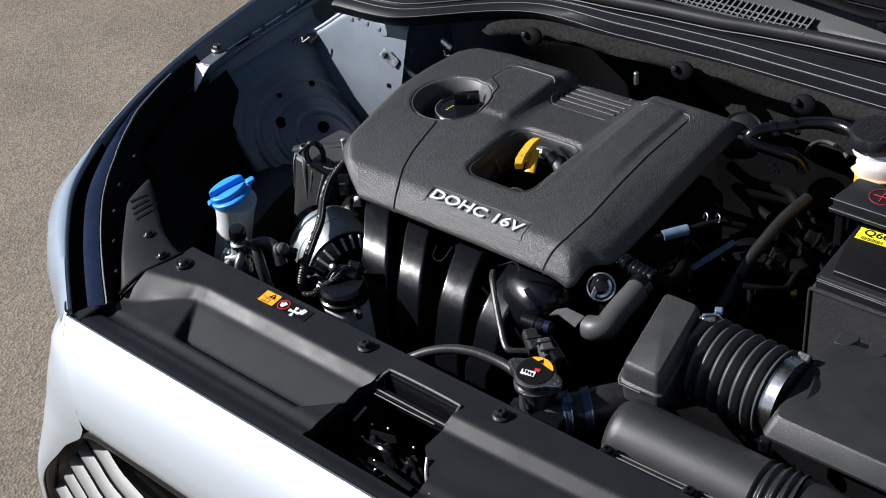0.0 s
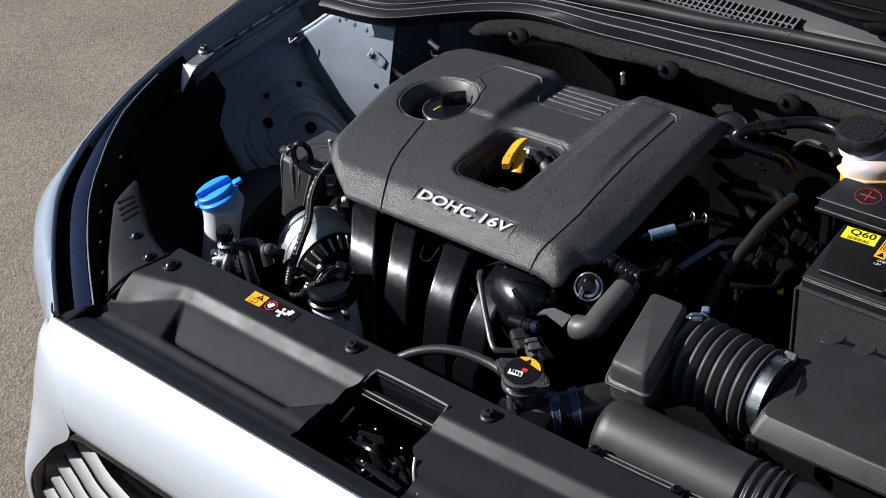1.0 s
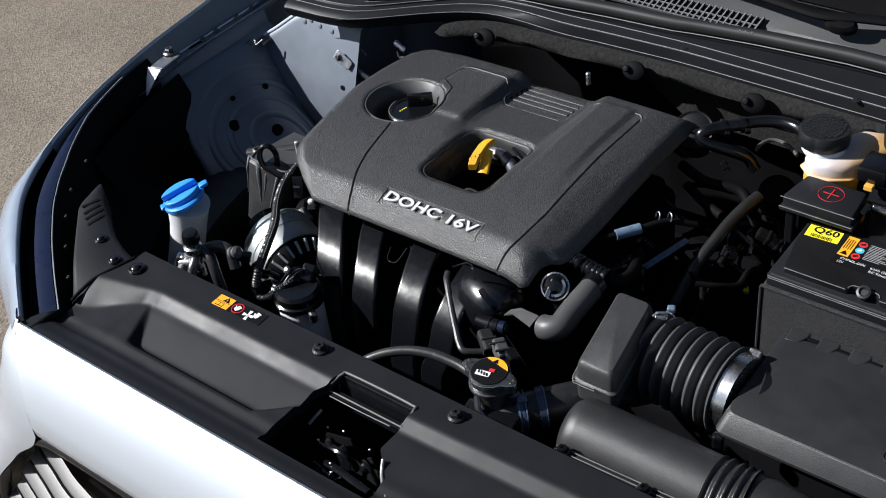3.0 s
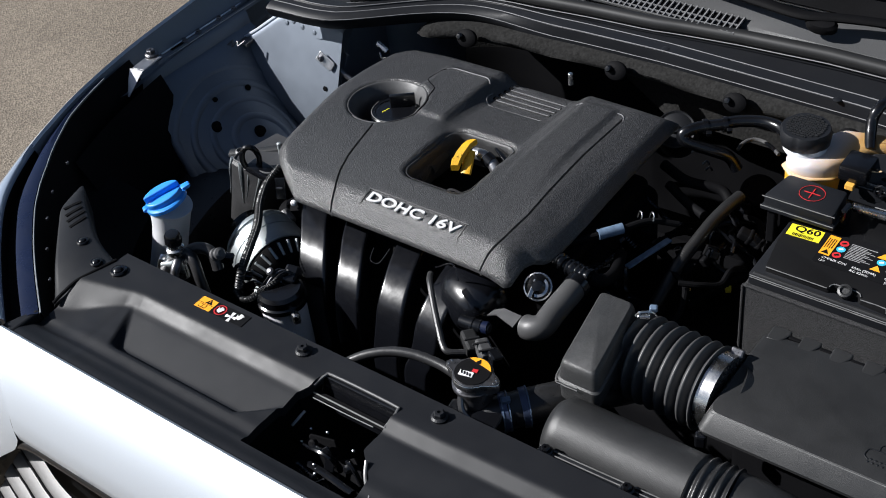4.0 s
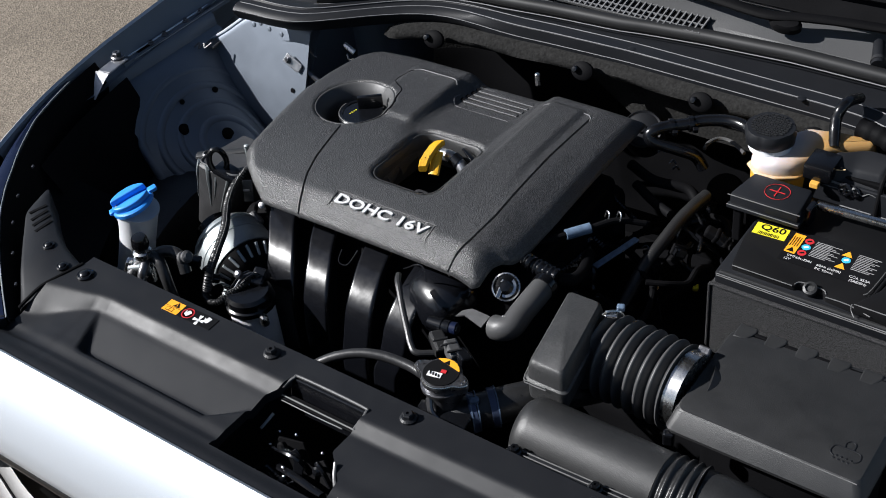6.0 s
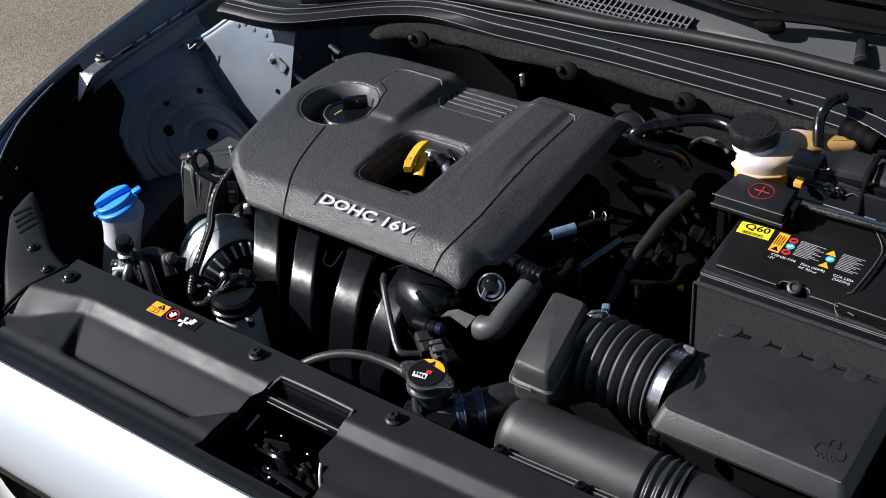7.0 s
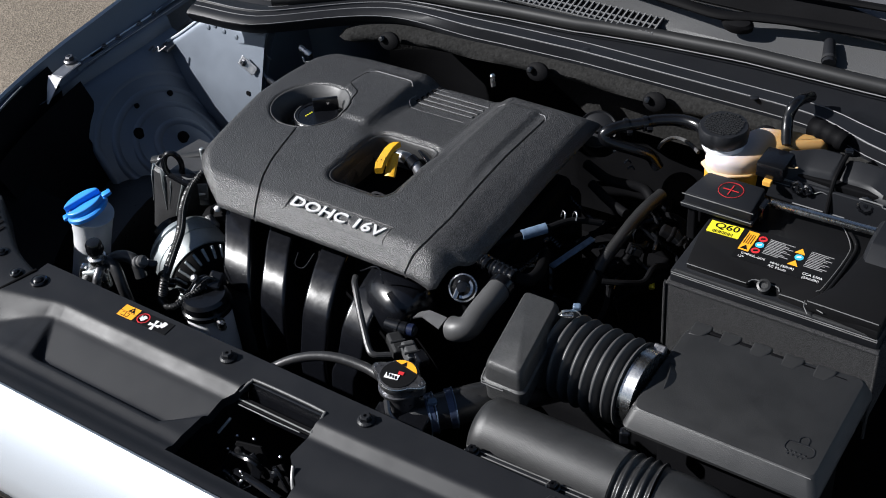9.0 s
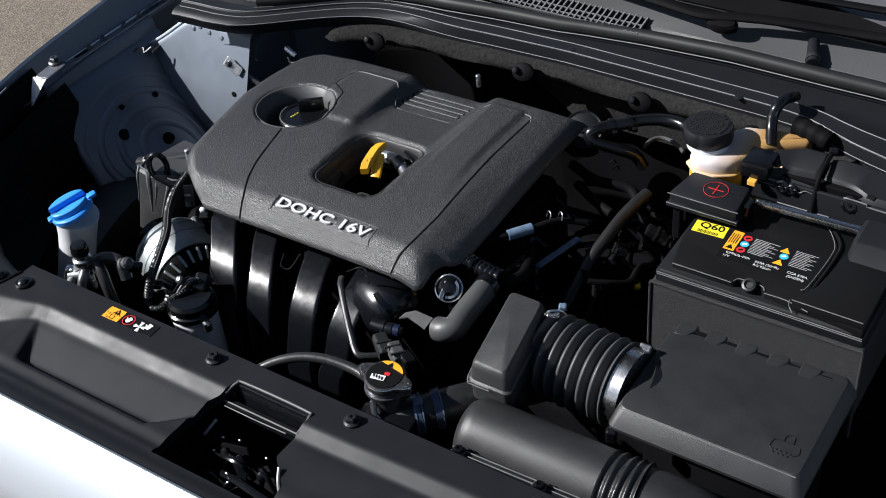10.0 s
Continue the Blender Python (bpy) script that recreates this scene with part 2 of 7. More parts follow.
def tube_into(bm, points, radius, seg=14, steps=10, ribs=None, flat=1.0):
    """A hose along the points; radius may be a function of the way along it (0..1); ribs = (pitch, depth) corrugates it."""
    line = glide(points, steps)
    if ribs:
        length = sum((b - a).length for a, b in zip(line, line[1:]))
        count = max(int(length / ribs[0] * 4), 8)
        line = glide(points, max(int(count / max(len(points) - 1, 1)), 2))
    rings, up = [], None
    run = 0.0
    for i, c in enumerate(line):
        d = (line[min(i + 1, len(line) - 1)] - line[max(i - 1, 0)]).normalized()
        if up is None:
            up = Vector((0, 0, 1)) if abs(d.z) < 0.9 else Vector((0, 1, 0))
        side = d.cross(up).normalized()
        up = side.cross(d).normalized()
        if i:
            run += (c - line[i - 1]).length
        r = radius(i / (len(line) - 1)) if callable(radius) else radius
        if ribs:
            r += ribs[1] * (0.5 + 0.5 * math.cos(2 * math.pi * run / ribs[0]))
        rings.append([bm.verts.new(c + (side * math.cos(2 * math.pi * k / seg) + up * math.sin(2 * math.pi * k / seg) * flat) * r)
                      for k in range(seg)])
    for a, b in zip(rings, rings[1:]):
        for k in range(seg):
            bm.faces.new((a[k], a[(k + 1) % seg], b[(k + 1) % seg], b[k]))
    bm.faces.new(rings[0]), bm.faces.new(rings[-1])
    return bm


def tube(points, radius, seg=14, steps=10, ribs=None, flat=1.0):
    return tube_into(bmesh.new(), points, radius, seg, steps, ribs, flat)


def prism(outline, z0, z1, bevel=0.0, m=None, seg=2):
    """A plate with an outline in x and y."""
    bm = bmesh.new()
    low = [bm.verts.new((x, y, z0)) for x, y in outline]
    top = [bm.verts.new((x, y, z1)) for x, y in outline]
    bm.faces.new(low), bm.faces.new(top)
    n = len(outline)
    for i in range(n):
        bm.faces.new((low[i], low[(i + 1) % n], top[(i + 1) % n], top[i]))
    if bevel:
        bmesh.ops.recalc_face_normals(bm, faces=bm.faces)
        bmesh.ops.bevel(bm, geom=list(bm.edges), offset=bevel, segments=seg, affect="EDGES", profile=0.5)
    if m is not None:
        bmesh.ops.transform(bm, matrix=m, verts=bm.verts)
    return bm


def loft(rings, closed=True, caps=True):
    """Skins rings of equal length."""
    bm = bmesh.new()
    vs = [[bm.verts.new(p) for p in ring] for ring in rings]
    n = len(rings[0])
    for a, b in zip(vs, vs[1:]):
        for k in range(n if closed else n - 1):
            bm.faces.new((a[k], a[(k + 1) % n], b[(k + 1) % n], b[k]))
    if caps and closed:
        bm.faces.new(vs[0]), bm.faces.new(vs[-1])
    return bm


def thicken(bm, d):
    """Gives a sheet a thickness d against its normals."""
    bmesh.ops.recalc_face_normals(bm, faces=bm.faces)
    bmesh.ops.solidify(bm, geom=list(bm.faces), thickness=d)
    return bm


def sm(a, b, x):
    t = min(max((x - a) / (b - a), 0.0), 1.0)
    return t * t * (3 - 2 * t)


def lerp(a, b, t):
    return a + (b - a) * t


def along(pairs, y):
    """The value at y of a line through (y, value) pairs."""
    if y <= pairs[0][0]:
        return pairs[0][1]
    for (a, va), (b, vb) in zip(pairs, pairs[1:]):
        if y <= b:
            return lerp(va, vb, (y - a) / (b - a))
    return pairs[-1][1]


def words(name, text, size, m, mat, parent, depth=0.0006, label="", stretch=1.0, bold=0.0):
    """Raised lettering; m puts its middle and turns it."""
    cu = bpy.data.curves.new(name, "FONT")
    cu.body, cu.size, cu.extrude, cu.offset = text, size, depth, bold
    cu.align_x, cu.align_y = "CENTER", "CENTER"
    cu.resolution_u = 3
    ob = bpy.data.objects.new("tmp", cu)
    scene.collection.objects.link(ob)
    bpy.context.view_layer.update()
    me = bpy.data.meshes.new_from_object(ob.evaluated_get(bpy.context.evaluated_depsgraph_get()))
    bpy.data.objects.remove(ob)
    bm = bmesh.new()
    bm.from_mesh(me)
    bpy.data.meshes.remove(me)
    bmesh.ops.transform(bm, matrix=m @ Matrix.Diagonal((stretch, 1, 1, 1)), verts=bm.verts)
    return part(name, bm, mat, parent, label)


def hex_bolt(parent, x, y, z, r=0.008, mat="zinc", name="bolt", m=None):
    """A flanged hexagon bolt head with its washer."""
    m = m or at(x, y, z, 0, 0, 17)
    bm = bmesh.new()
    lathe_into(bm, [(r * 1.5, 0), (r * 1.5, r * 0.25), (r * 1.15, r * 0.5), (r * 0.2, r * 0.55)], m, 20)
    lathe_into(bm, [(r, r * 0.3), (r, r * 1.1), (r * 0.8, r * 1.3), (r * 0.35, r * 1.3), (r * 0.3, r * 1.0)], m, 6)
    return part(name, bm, mat, parent)


def clip_stud(parent, x, y, z, r=0.011, m=None, name="clip"):
    """A round push-in clip with a domed middle."""
    m = m or at(x, y, z)
    bm = lathe([(r, 0), (r, r * 0.18), (r * 0.85, r * 0.32), (r * 0.62, r * 0.3), (r * 0.6, r * 0.42), (r * 0.45, r * 0.55), (0.0001, r * 0.6)], m, 20)
    return part(name, bm, "gloss", parent, "", True)


# ---- ground ----
g = bmesh.new()
bmesh.ops.create_grid(g, x_segments=2, y_segments=2, size=400)
ground = part("ground", g, "asphalt")
tagged(ground, "worn grey-brown asphalt yard in full sun", "ground", kind="structure")

# ---- car body: bumper, fender, headlamp, apron, bulkhead ----
car = thing("car_body", (0, 0, 0), "light blue metallic car body with its hood open", "car")


def rim(s):
    """The outer edge of the lamp and fender, from the bumper's corner back to the windscreen."""
    pts = RIM
    i = min(int(s * (len(pts) - 1)), len(pts) - 2)
    return pts[i].lerp(pts[i + 1], s * (len(pts) - 1) - i)


RIM = glide([(-0.540, -0.484, 0.852), (-0.62, -0.428, 0.853), (-0.695, -0.370, 0.854), (-0.770, -0.300, 0.855), (-0.826, -0.212, 0.857), (-0.862, -0.125, 0.859),
             (-0.891, -0.03, 0.861), (-0.914, 0.10, 0.865), (-0.926, 0.25, 0.870), (-0.932, 0.48, 0.885), (-0.935, 0.8, 0.90)], 8)


def band(offsets, s0=0.0, s1=1.0, count=48):
    """Sheets along the rim: offsets are (inwards, up) pairs; or functions of s that give them."""
    rows = []
    for i in range(count + 1):
        s = lerp(s0, s1, i / count)
        p = rim(s)
        d = (rim(min(s + 0.01, 1)) - rim(max(s - 0.01, 0)))
        d.z = 0
        d.normalize()
        inward = Vector((d.y, -d.x, 0))
        if inward.x < 0 and inward.y < 0:
            inward = -inward
        if inward.x < -0.2:
            inward = -inward
        offs = offsets(s) if callable(offsets) else offsets
        rows.append([p + inward * a + Vector((0, 0, b)) for a, b in offs])
    return loft(rows, closed=False)


def bulge_at(s):
    """How far the lamp's cover swells at its shoulder."""
    return sm(0.05, 0.26, s) * sm(0.425, 0.32, s)


def lamp_taper(s):
    """The lamp's rim narrows towards the fender."""
    return along([(-0.30, 1.0), (-0.235, 0.86), (-0.173, 0.62), (-0.107, 0.34), (0.0, 0.22)], rim(s).y)


# outer skin: the lamp's cover in front, the painted fender behind
part("fender", band([(0.004, -0.004), (0.0, 0.0), (-0.008, -0.006), (-0.016, -0.022), (-0.03, -0.07), (-0.04, -0.15), (-0.045, -0.35)], 0.42, 1.0), "paint", car, "", True, 60)
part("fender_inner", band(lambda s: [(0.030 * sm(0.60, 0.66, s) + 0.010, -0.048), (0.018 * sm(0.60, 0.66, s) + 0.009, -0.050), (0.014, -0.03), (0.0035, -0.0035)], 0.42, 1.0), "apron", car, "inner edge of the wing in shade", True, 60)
part("headlamp_cover", band(lambda s: [(0.004, -0.012), (0.003, -0.002), (0.0, 0.0), (-0.008 - 0.006 * bulge_at(s), -0.005), (-0.017 - 0.018 * bulge_at(s), -0.022), (-0.030 - 0.022 * bulge_at(s), -0.07), (-0.04 - 0.022 * bulge_at(s), -0.14)], 0.0, 0.425, 30), "lens", car, "pale blue lamp cover", True, 60)
part("lamp_gap", band(lambda s: [(0.004, -0.010), (0.008 * lamp_taper(s), -0.03), (0.026 * lamp_taper(s), -0.03)], 0.0, 0.63), "dark", car, "black gap seal", True)
part("lamp_housing", band(lambda s: [(0.022 * lamp_taper(s), -0.03), (0.025 * lamp_taper(s), -0.010), (0.037 * lamp_taper(s), -0.007), (0.0485 * lamp_taper(s), -0.009)], 0.0, 0.63), "navy", car, "navy blue lamp rim", True)
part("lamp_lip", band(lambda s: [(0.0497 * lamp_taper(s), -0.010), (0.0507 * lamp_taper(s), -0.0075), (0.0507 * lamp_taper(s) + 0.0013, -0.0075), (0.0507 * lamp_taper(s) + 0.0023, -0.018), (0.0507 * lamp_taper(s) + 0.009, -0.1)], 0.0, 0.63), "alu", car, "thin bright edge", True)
part("lamp_back", band(lambda s: [(0.0507 * lamp_taper(s) + 0.0035, -0.010), (0.0507 * lamp_taper(s) + 0.015, -0.03), (0.0507 * lamp_taper(s) + 0.024, -0.10), (0.08, -0.40)], 0.0, 0.68), "dark", car, "black lamp back", True)
part("lamp_floor", band([(0.01, -0.05), (0.08, -0.11), (0.16, -0.15)], 0.0, 0.5), "dark", car, "black tray under the lamp", True)
for s in (0.08, 0.16, 0.24, 0.32, 0.4):
    p = rim(s)
    d = (rim(s + 0.01) - rim(s)).normalized()
    q = p + Vector((d.y, -d.x, 0)) * (0.068 if d.y > 0 else -0.068)
    part("lamp_clip", box((0.003, 0.006, 0.004), at(q.x, q.y, q.z - 0.018, 0, 0, 30), 0.0008), "zinc", car)

# bumper: sloping front sheet above the grille
NOSE = ((-0.487, 0.842), (-0.490, 0.850), (-0.494, 0.8515), (-0.508, 0.838), (-0.524, 0.817), (-0.541, 0.788), (-0.553, 0.762), (-0.561, 0.742), (-0.5615, 0.730), (-0.556, 0.722), (-0.540, 0.719))


def seam_x(z):
    """Where the bumper's sheet ends at the corner piece."""
    return along([(0.70, -0.455), (0.73, -0.463), (0.79, -0.497), (0.84, -0.525), (0.86, -0.535)], z)


rows = []
for i in range(49):
    u = i / 48
    rows.append([(lerp(seam_x(z), 0.78, u), y + 0.03 * sm(0.45, 1, u), z) for y, z in NOSE])
part("bumper", loft(rows, closed=False), "paint", car, "", True, 60)
# rounded corner piece under the lamp, which runs round the grille's end
rows = []
liner = []
CORNER = ((0.40, -0.60), (0.50, -0.596), (0.60, -0.580), (0.66, -0.571), (0.70, -0.566), (0.728, -0.561), (0.755, -0.552), (0.784, -0.539), (0.815, -0.521), (0.838, -0.504), (0.853, -0.487))
for z in [0.853, 0.846, 0.838, 0.826, 0.815, 0.80, 0.784, 0.77, 0.755, 0.742] + [0.732 - 0.0095 * k for k in range(25)] + [0.48, 0.44, 0.40]:
    y0 = along(CORNER, z)
    low = sm(0.740, 0.655, z)
    x0 = seam_x(z) - 0.003 - 0.052 * low - 0.110 * sm(0.71, 0.53, z)
    out = -0.563 - 0.060 * sm(0.85, 0.70, z) - 0.045 * sm(0.76, 0.52, z) + 0.036 * sm(0.80, 0.84, z)
    ring = []
    for k in range(15):
        a = k / 14
        th = radians(90 * a)
        side = -0.42 - 0.055 * sm(0.78, 0.84, z)
        ring.append((lerp(x0, out - 0.03 * a, math.sin(th) ** 1.0), lerp(side, y0 - 0.006 * math.sin(th * 2), math.cos(th) ** 0.75), z))
    rows.append(ring)
    if z < 0.73:
        liner.append([(x0 + 0.001, y0 + 0.001, z), (x0 + 0.004, y0 + 0.012, z), (x0 + 0.010, y0 + 0.060, z), (x0 + 0.10, y0 + 0.095, z)])
part("bumper_corner", loft(rows, closed=False), "paint", car, "", True, 60)
part("bumper_seam", tube([(-0.535, -0.488, 0.852), (-0.511, -0.5215, 0.815), (-0.480, -0.5525, 0.757), (-0.464, -0.5625, 0.728)], 0.0016, 6), "dark", car)

# grille: dark pocket with silver slats that sweep back round the corner
grille = part("grille", box((1.13, 0.04, 0.26), at(0.0, -0.505, 0.585), 0.01), "dark", car, "dark grille pocket")
part("corner_liner", loft(liner, closed=False), "gloss", grille, "black inner side of the opening", True, 60)
part("surround", tube([(0.3, -0.552, 0.716), (-0.3, -0.552, 0.716), (-0.43, -0.551, 0.714), (-0.478, -0.553, 0.706), (-0.522, -0.558, 0.680), (-0.560, -0.564, 0.640), (-0.598, -0.571, 0.585), (-0.618, -0.580, 0.52), (-0.624, -0.588, 0.46)], 0.010, 12), "gloss", grille, "black grille surround", True)
for k in range(5):
    x0, y0, z = -0.508 - 0.026 * k + (0.008 if k > 2 else 0), -0.538 - 0.009 * k, 0.668 - 0.035 * k
    line = glide([(x0, y0, z), (x0 + 0.05, y0 - 0.015, z), (x0 + 0.13, y0 - 0.036, z - 0.002), (x0 + 0.30, y0 - 0.056, z - 0.004), (0.2, y0 - 0.066, z - 0.004), (0.55, y0 - 0.070, z - 0.004)], 5)
    bar = part("slat", loft([[p + Vector((0, a, b)) for a, b in ((0.010, 0.004), (0.007, 0.0085), (-0.007, 0.001), (-0.009, -0.003), (-0.008, -0.009), (0.010, -0.006))] for p in line]), "silver", grille, "", True, 50)
    part("slat_edge", tube([p + Vector((0, -0.0095, -0.0025)) for p in line[::3]], 0.0012, 6, 2), "dark", bar, "black slat edge")

# apron: inner wall of the wing, with the suspension tower
rows = []
for i in range(41):
    y = lerp(0.062, 0.345, i / 40)
    t = math.exp(-((y - 0.20) / 0.10) ** 2)
    e = -0.893 + 0.008 * sm(-0.05, 0.3, y)
    rows.append([(e - 0.015, y, 0.823), (e, y, 0.821), (e + 0.008, y, 0.815), (e + 0.012, y, 0.795), (e + 0.034 + 0.01 * t, y, 0.785), (e + 0.048 + 0.02 * t, y, 0.76), (e + 0.066 + 0.05 * t, y, 0.72),
                 (e + 0.08 + 0.10 * t, y, 0.68), (e + 0.09 + 0.15 * t, y, 0.64), (e + 0.10 + 0.18 * t, y, 0.58), (e + 0.12 + 0.19 * t, y, 0.40)])
part("wing_liner", band([(0.052, -0.05), (0.075, -0.10), (0.10, -0.20), (0.16, -0.46)], 0.45, 0.70), "dark", car, "black inner liner", True)
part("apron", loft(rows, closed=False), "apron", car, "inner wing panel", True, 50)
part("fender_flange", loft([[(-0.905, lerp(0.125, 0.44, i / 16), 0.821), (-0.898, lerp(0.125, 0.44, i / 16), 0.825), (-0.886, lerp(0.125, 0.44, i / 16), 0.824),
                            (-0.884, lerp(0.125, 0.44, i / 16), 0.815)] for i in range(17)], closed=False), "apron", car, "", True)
# Lip and edge highlights, put in as lighter paint and bright metal.
part("flange_lip", tube([(-0.897, 0.145, 0.826), (-0.897, 0.28, 0.826), (-0.897, 0.43, 0.826)], 0.0018, 8), "paint", car, "folded lip, highlight in lighter paint", True)
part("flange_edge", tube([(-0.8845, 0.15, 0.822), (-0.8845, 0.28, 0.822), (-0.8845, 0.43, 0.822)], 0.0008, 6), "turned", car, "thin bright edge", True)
for y in (0.133, 0.2, 0.235, 0.29, 0.33):
    hex_bolt(car, -0.894, y, 0.825, 0.0045, "zinc")
hex_bolt(car, -0.880, 0.112, 0.848, 0.008, "zinc")
part("flange_hole", box((0.006, 0.03, 0.0015), at(-0.893, 0.18, 0.8255), 0.0005), "dark", car, "black slot")
part("hanger_bracket", thicken(loft([[(-0.883, 0.062, 0.846), (-0.858, 0.072, 0.846)], [(-0.879, 0.050, 0.832), (-0.862, 0.057, 0.832)], [(-0.868, 0.031, 0.810), (-0.865, 0.032, 0.810)]], closed=False), 0.0015), "turned", car, "bright sheet bracket")
part("bracket_top", box((0.026, 0.05, 0.003), at(-0.871, 0.092, 0.845, 0, 0, 8), 0.001), "turned", car, "bright sheet bracket")
part("apron_corner", tube([(-0.872, 0.062, 0.790), (-0.858, 0.061, 0.785), (-0.852, 0.0605, 0.775), (-0.850, 0.060, 0.762)], 0.0016, 6), "turned", car, "bright cut edge", True)
# side panel towards the bulkhead
def apron_x(y, z):
    """Sideways place of the inner wing panel's skin."""
    t = math.exp(-((y - 0.20) / 0.10) ** 2)
    e = -0.893 + 0.008 * sm(-0.05, 0.3, y)
    return e + along([(0.40, 0.12 + 0.19 * t), (0.58, 0.10 + 0.18 * t), (0.64, 0.09 + 0.15 * t), (0.68, 0.08 + 0.10 * t), (0.72, 0.066 + 0.05 * t), (0.76, 0.048 + 0.02 * t), (0.785, 0.034 + 0.01 * t), (0.795, 0.012)], z)


for r, w in ((0.042, 0.011), (0.070, 0.010), (0.098, 0.011), (0.128, 0.010)):
    ring = []
    for k in range(49):
        a = radians(7.5 * k)
        y, z = 0.185 + r * math.cos(a), 0.675 + 0.8 * r * math.sin(a)
        if 0.066 < y < 0.335:
            ring.append((apron_x(y, z) - 0.0065, y, z - 0.005))
    part("embossed_ring", tube(ring, w, 12, 1), "apron", car, "", True)
for y, z, r in ((0.135, 0.712, 0.011), (0.185, 0.690, 0.012), (0.14, 0.665, 0.012), (0.235, 0.735, 0.006), (0.165, 0.745, 0.005), (0.20, 0.655, 0.008)):
    part("plug_dimple", lathe([(r, 0), (r * 0.9, 0.003), (0.0005, 0.004)], at(apron_x(y, z), y, z, 0, 50, 0), 16), "dark", car, "black rubber plug", True)
part("hose_bracket", prism([(-0.03, 0.0), (0.02, -0.012), (0.035, 0.01), (-0.01, 0.02)], 0, 0.004, 0.001, at(-0.655, 0.075, 0.715, 30, 25, 20)), "apron", car, "small painted bracket")
def panel_top(x):
    """Upper edge of the panel, which curves down towards the wing."""
    return along([(-0.870, 0.775), (-0.857, 0.784), (-0.819, 0.809), (-0.783, 0.836), (-0.765, 0.847), (-0.745, 0.852), (-0.695, 0.854), (-0.61, 0.856)], x)


def panel_y(x, z):
    """Place of the panel's face."""
    return 0.036 - 0.010 * sm(-0.76, -0.62, x) + along([(0.42, 0.262), (0.55, 0.270), (0.68, 0.279), (0.74, 0.279), (0.80, 0.282), (0.86, 0.290)], z) - 0.006 + 0.30 * max(z - 0.80, -0.1)


rows = []
for i in range(27):
    x = lerp(-0.872, -0.612, i / 26)
    top = panel_top(x)
    ring = [(x, panel_y(x, z), z) for z in (0.42, 0.55, 0.64, 0.70, 0.75)] + [(x, panel_y(x, top - d), top - d) for d in (0.022, 0.012, 0.007)]
    yt = panel_y(x, top)
    rows.append(ring + [(x, yt + 0.002, top - 0.001), (x, yt + 0.008, top + 0.001), (x, yt + 0.030, top + 0.001)])
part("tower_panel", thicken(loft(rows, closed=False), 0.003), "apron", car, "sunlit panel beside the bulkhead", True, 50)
# The rolled edge's highlight is put in with the lighter body paint.
part("panel_flange", tube([(x, panel_y(x, panel_top(x)) + 0.003, panel_top(x) + 0.001) for x in [-0.866 + 0.014 * k for k in range(9)]], 0.0034, 8, 3), "paint", car, "rolled flange, highlight in lighter paint", True)
for x, d in ((-0.752, 0.016), (-0.736, 0.012), (-0.712, 0.017), (-0.68, 0.019)):
    part("weld_spot", lathe([(0.0048, 0), (0.0036, 0.0016), (0.0005, 0.0022)], at(x, panel_y(x, panel_top(x) - d) - 0.0005, panel_top(x) - d, 75, 0, 0), 14), "apron", car, "", True)
part("panel_hole", lathe([(0.0045, 0), (0.0045, 0.001), (0.0005, 0.0011)], at(-0.641, panel_y(-0.641, 0.750) - 0.001, 0.750, 75, 0, 0), 14), "dark", car, "black hole")
part("wire_clip", tube([(-0.626, 0.322, 0.838), (-0.634, 0.318, 0.825), (-0.624, 0.322, 0.818), (-0.618, 0.318, 0.83), (-0.612, 0.32, 0.815), (-0.604, 0.322, 0.808)], 0.0013, 6), "zinc", car, "crumpled bright clip", True)
hinge = part("hinge_plate", prism([(-0.853, 0.287), (-0.827, 0.283), (-0.842, 0.376), (-0.876, 0.394)], 0.784, 0.788, 0.001), "cast", car, "grey hinge plate")
part("hinge_rib", tube([(-0.8285, 0.285, 0.789), (-0.834, 0.328, 0.789), (-0.8425, 0.375, 0.789)], 0.0010, 6), "cast", hinge, "bright edge")
part("hinge_rib", tube([(-0.850, 0.297, 0.789), (-0.857, 0.338, 0.789), (-0.865, 0.383, 0.789)], 0.0012, 6), "cast", hinge, "bright edge")
part("seam_clip", tube([(-0.86, 0.268, 0.79), (-0.852, 0.275, 0.797), (-0.848, 0.268, 0.79), (-0.842, 0.277, 0.797), (-0.836, 0.272, 0.792), (-0.826, 0.282, 0.80)], 0.0018, 6), "cast", car, "crumpled bright clip", True)
for x, y in ((-0.802, 0.345), (-0.792, 0.362)):
    hex_bolt(car, x, y, 0.846, 0.0065, "turned")
ear = part("ear_bracket", prism([(-0.018, -0.009), (0.016, -0.009), (0.019, -0.006), (0.019, 0.006), (0.016, 0.009), (-0.018, 0.009)], 0, 0.003, 0.001, at(-0.641, 0.298, 0.800, 66, 30, 0)), "turned", car, "bright bracket with a bolt")
part("lead", tube([(-0.625, 0.306, 0.790), (-0.605, 0.306, 0.776), (-0.578, 0.309, 0.762)], 0.005, 10), "zinc", ear)
hex_bolt(ear, 0, 0, 0, 0.0045, "zinc", m=at(-0.649, 0.296, 0.805, 66, 0, 0))
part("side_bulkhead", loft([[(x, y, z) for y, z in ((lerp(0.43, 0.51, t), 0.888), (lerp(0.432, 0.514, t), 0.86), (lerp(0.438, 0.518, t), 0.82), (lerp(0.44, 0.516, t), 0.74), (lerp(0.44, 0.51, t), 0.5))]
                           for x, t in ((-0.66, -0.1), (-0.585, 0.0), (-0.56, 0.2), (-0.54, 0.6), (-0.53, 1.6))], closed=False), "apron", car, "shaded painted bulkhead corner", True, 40)
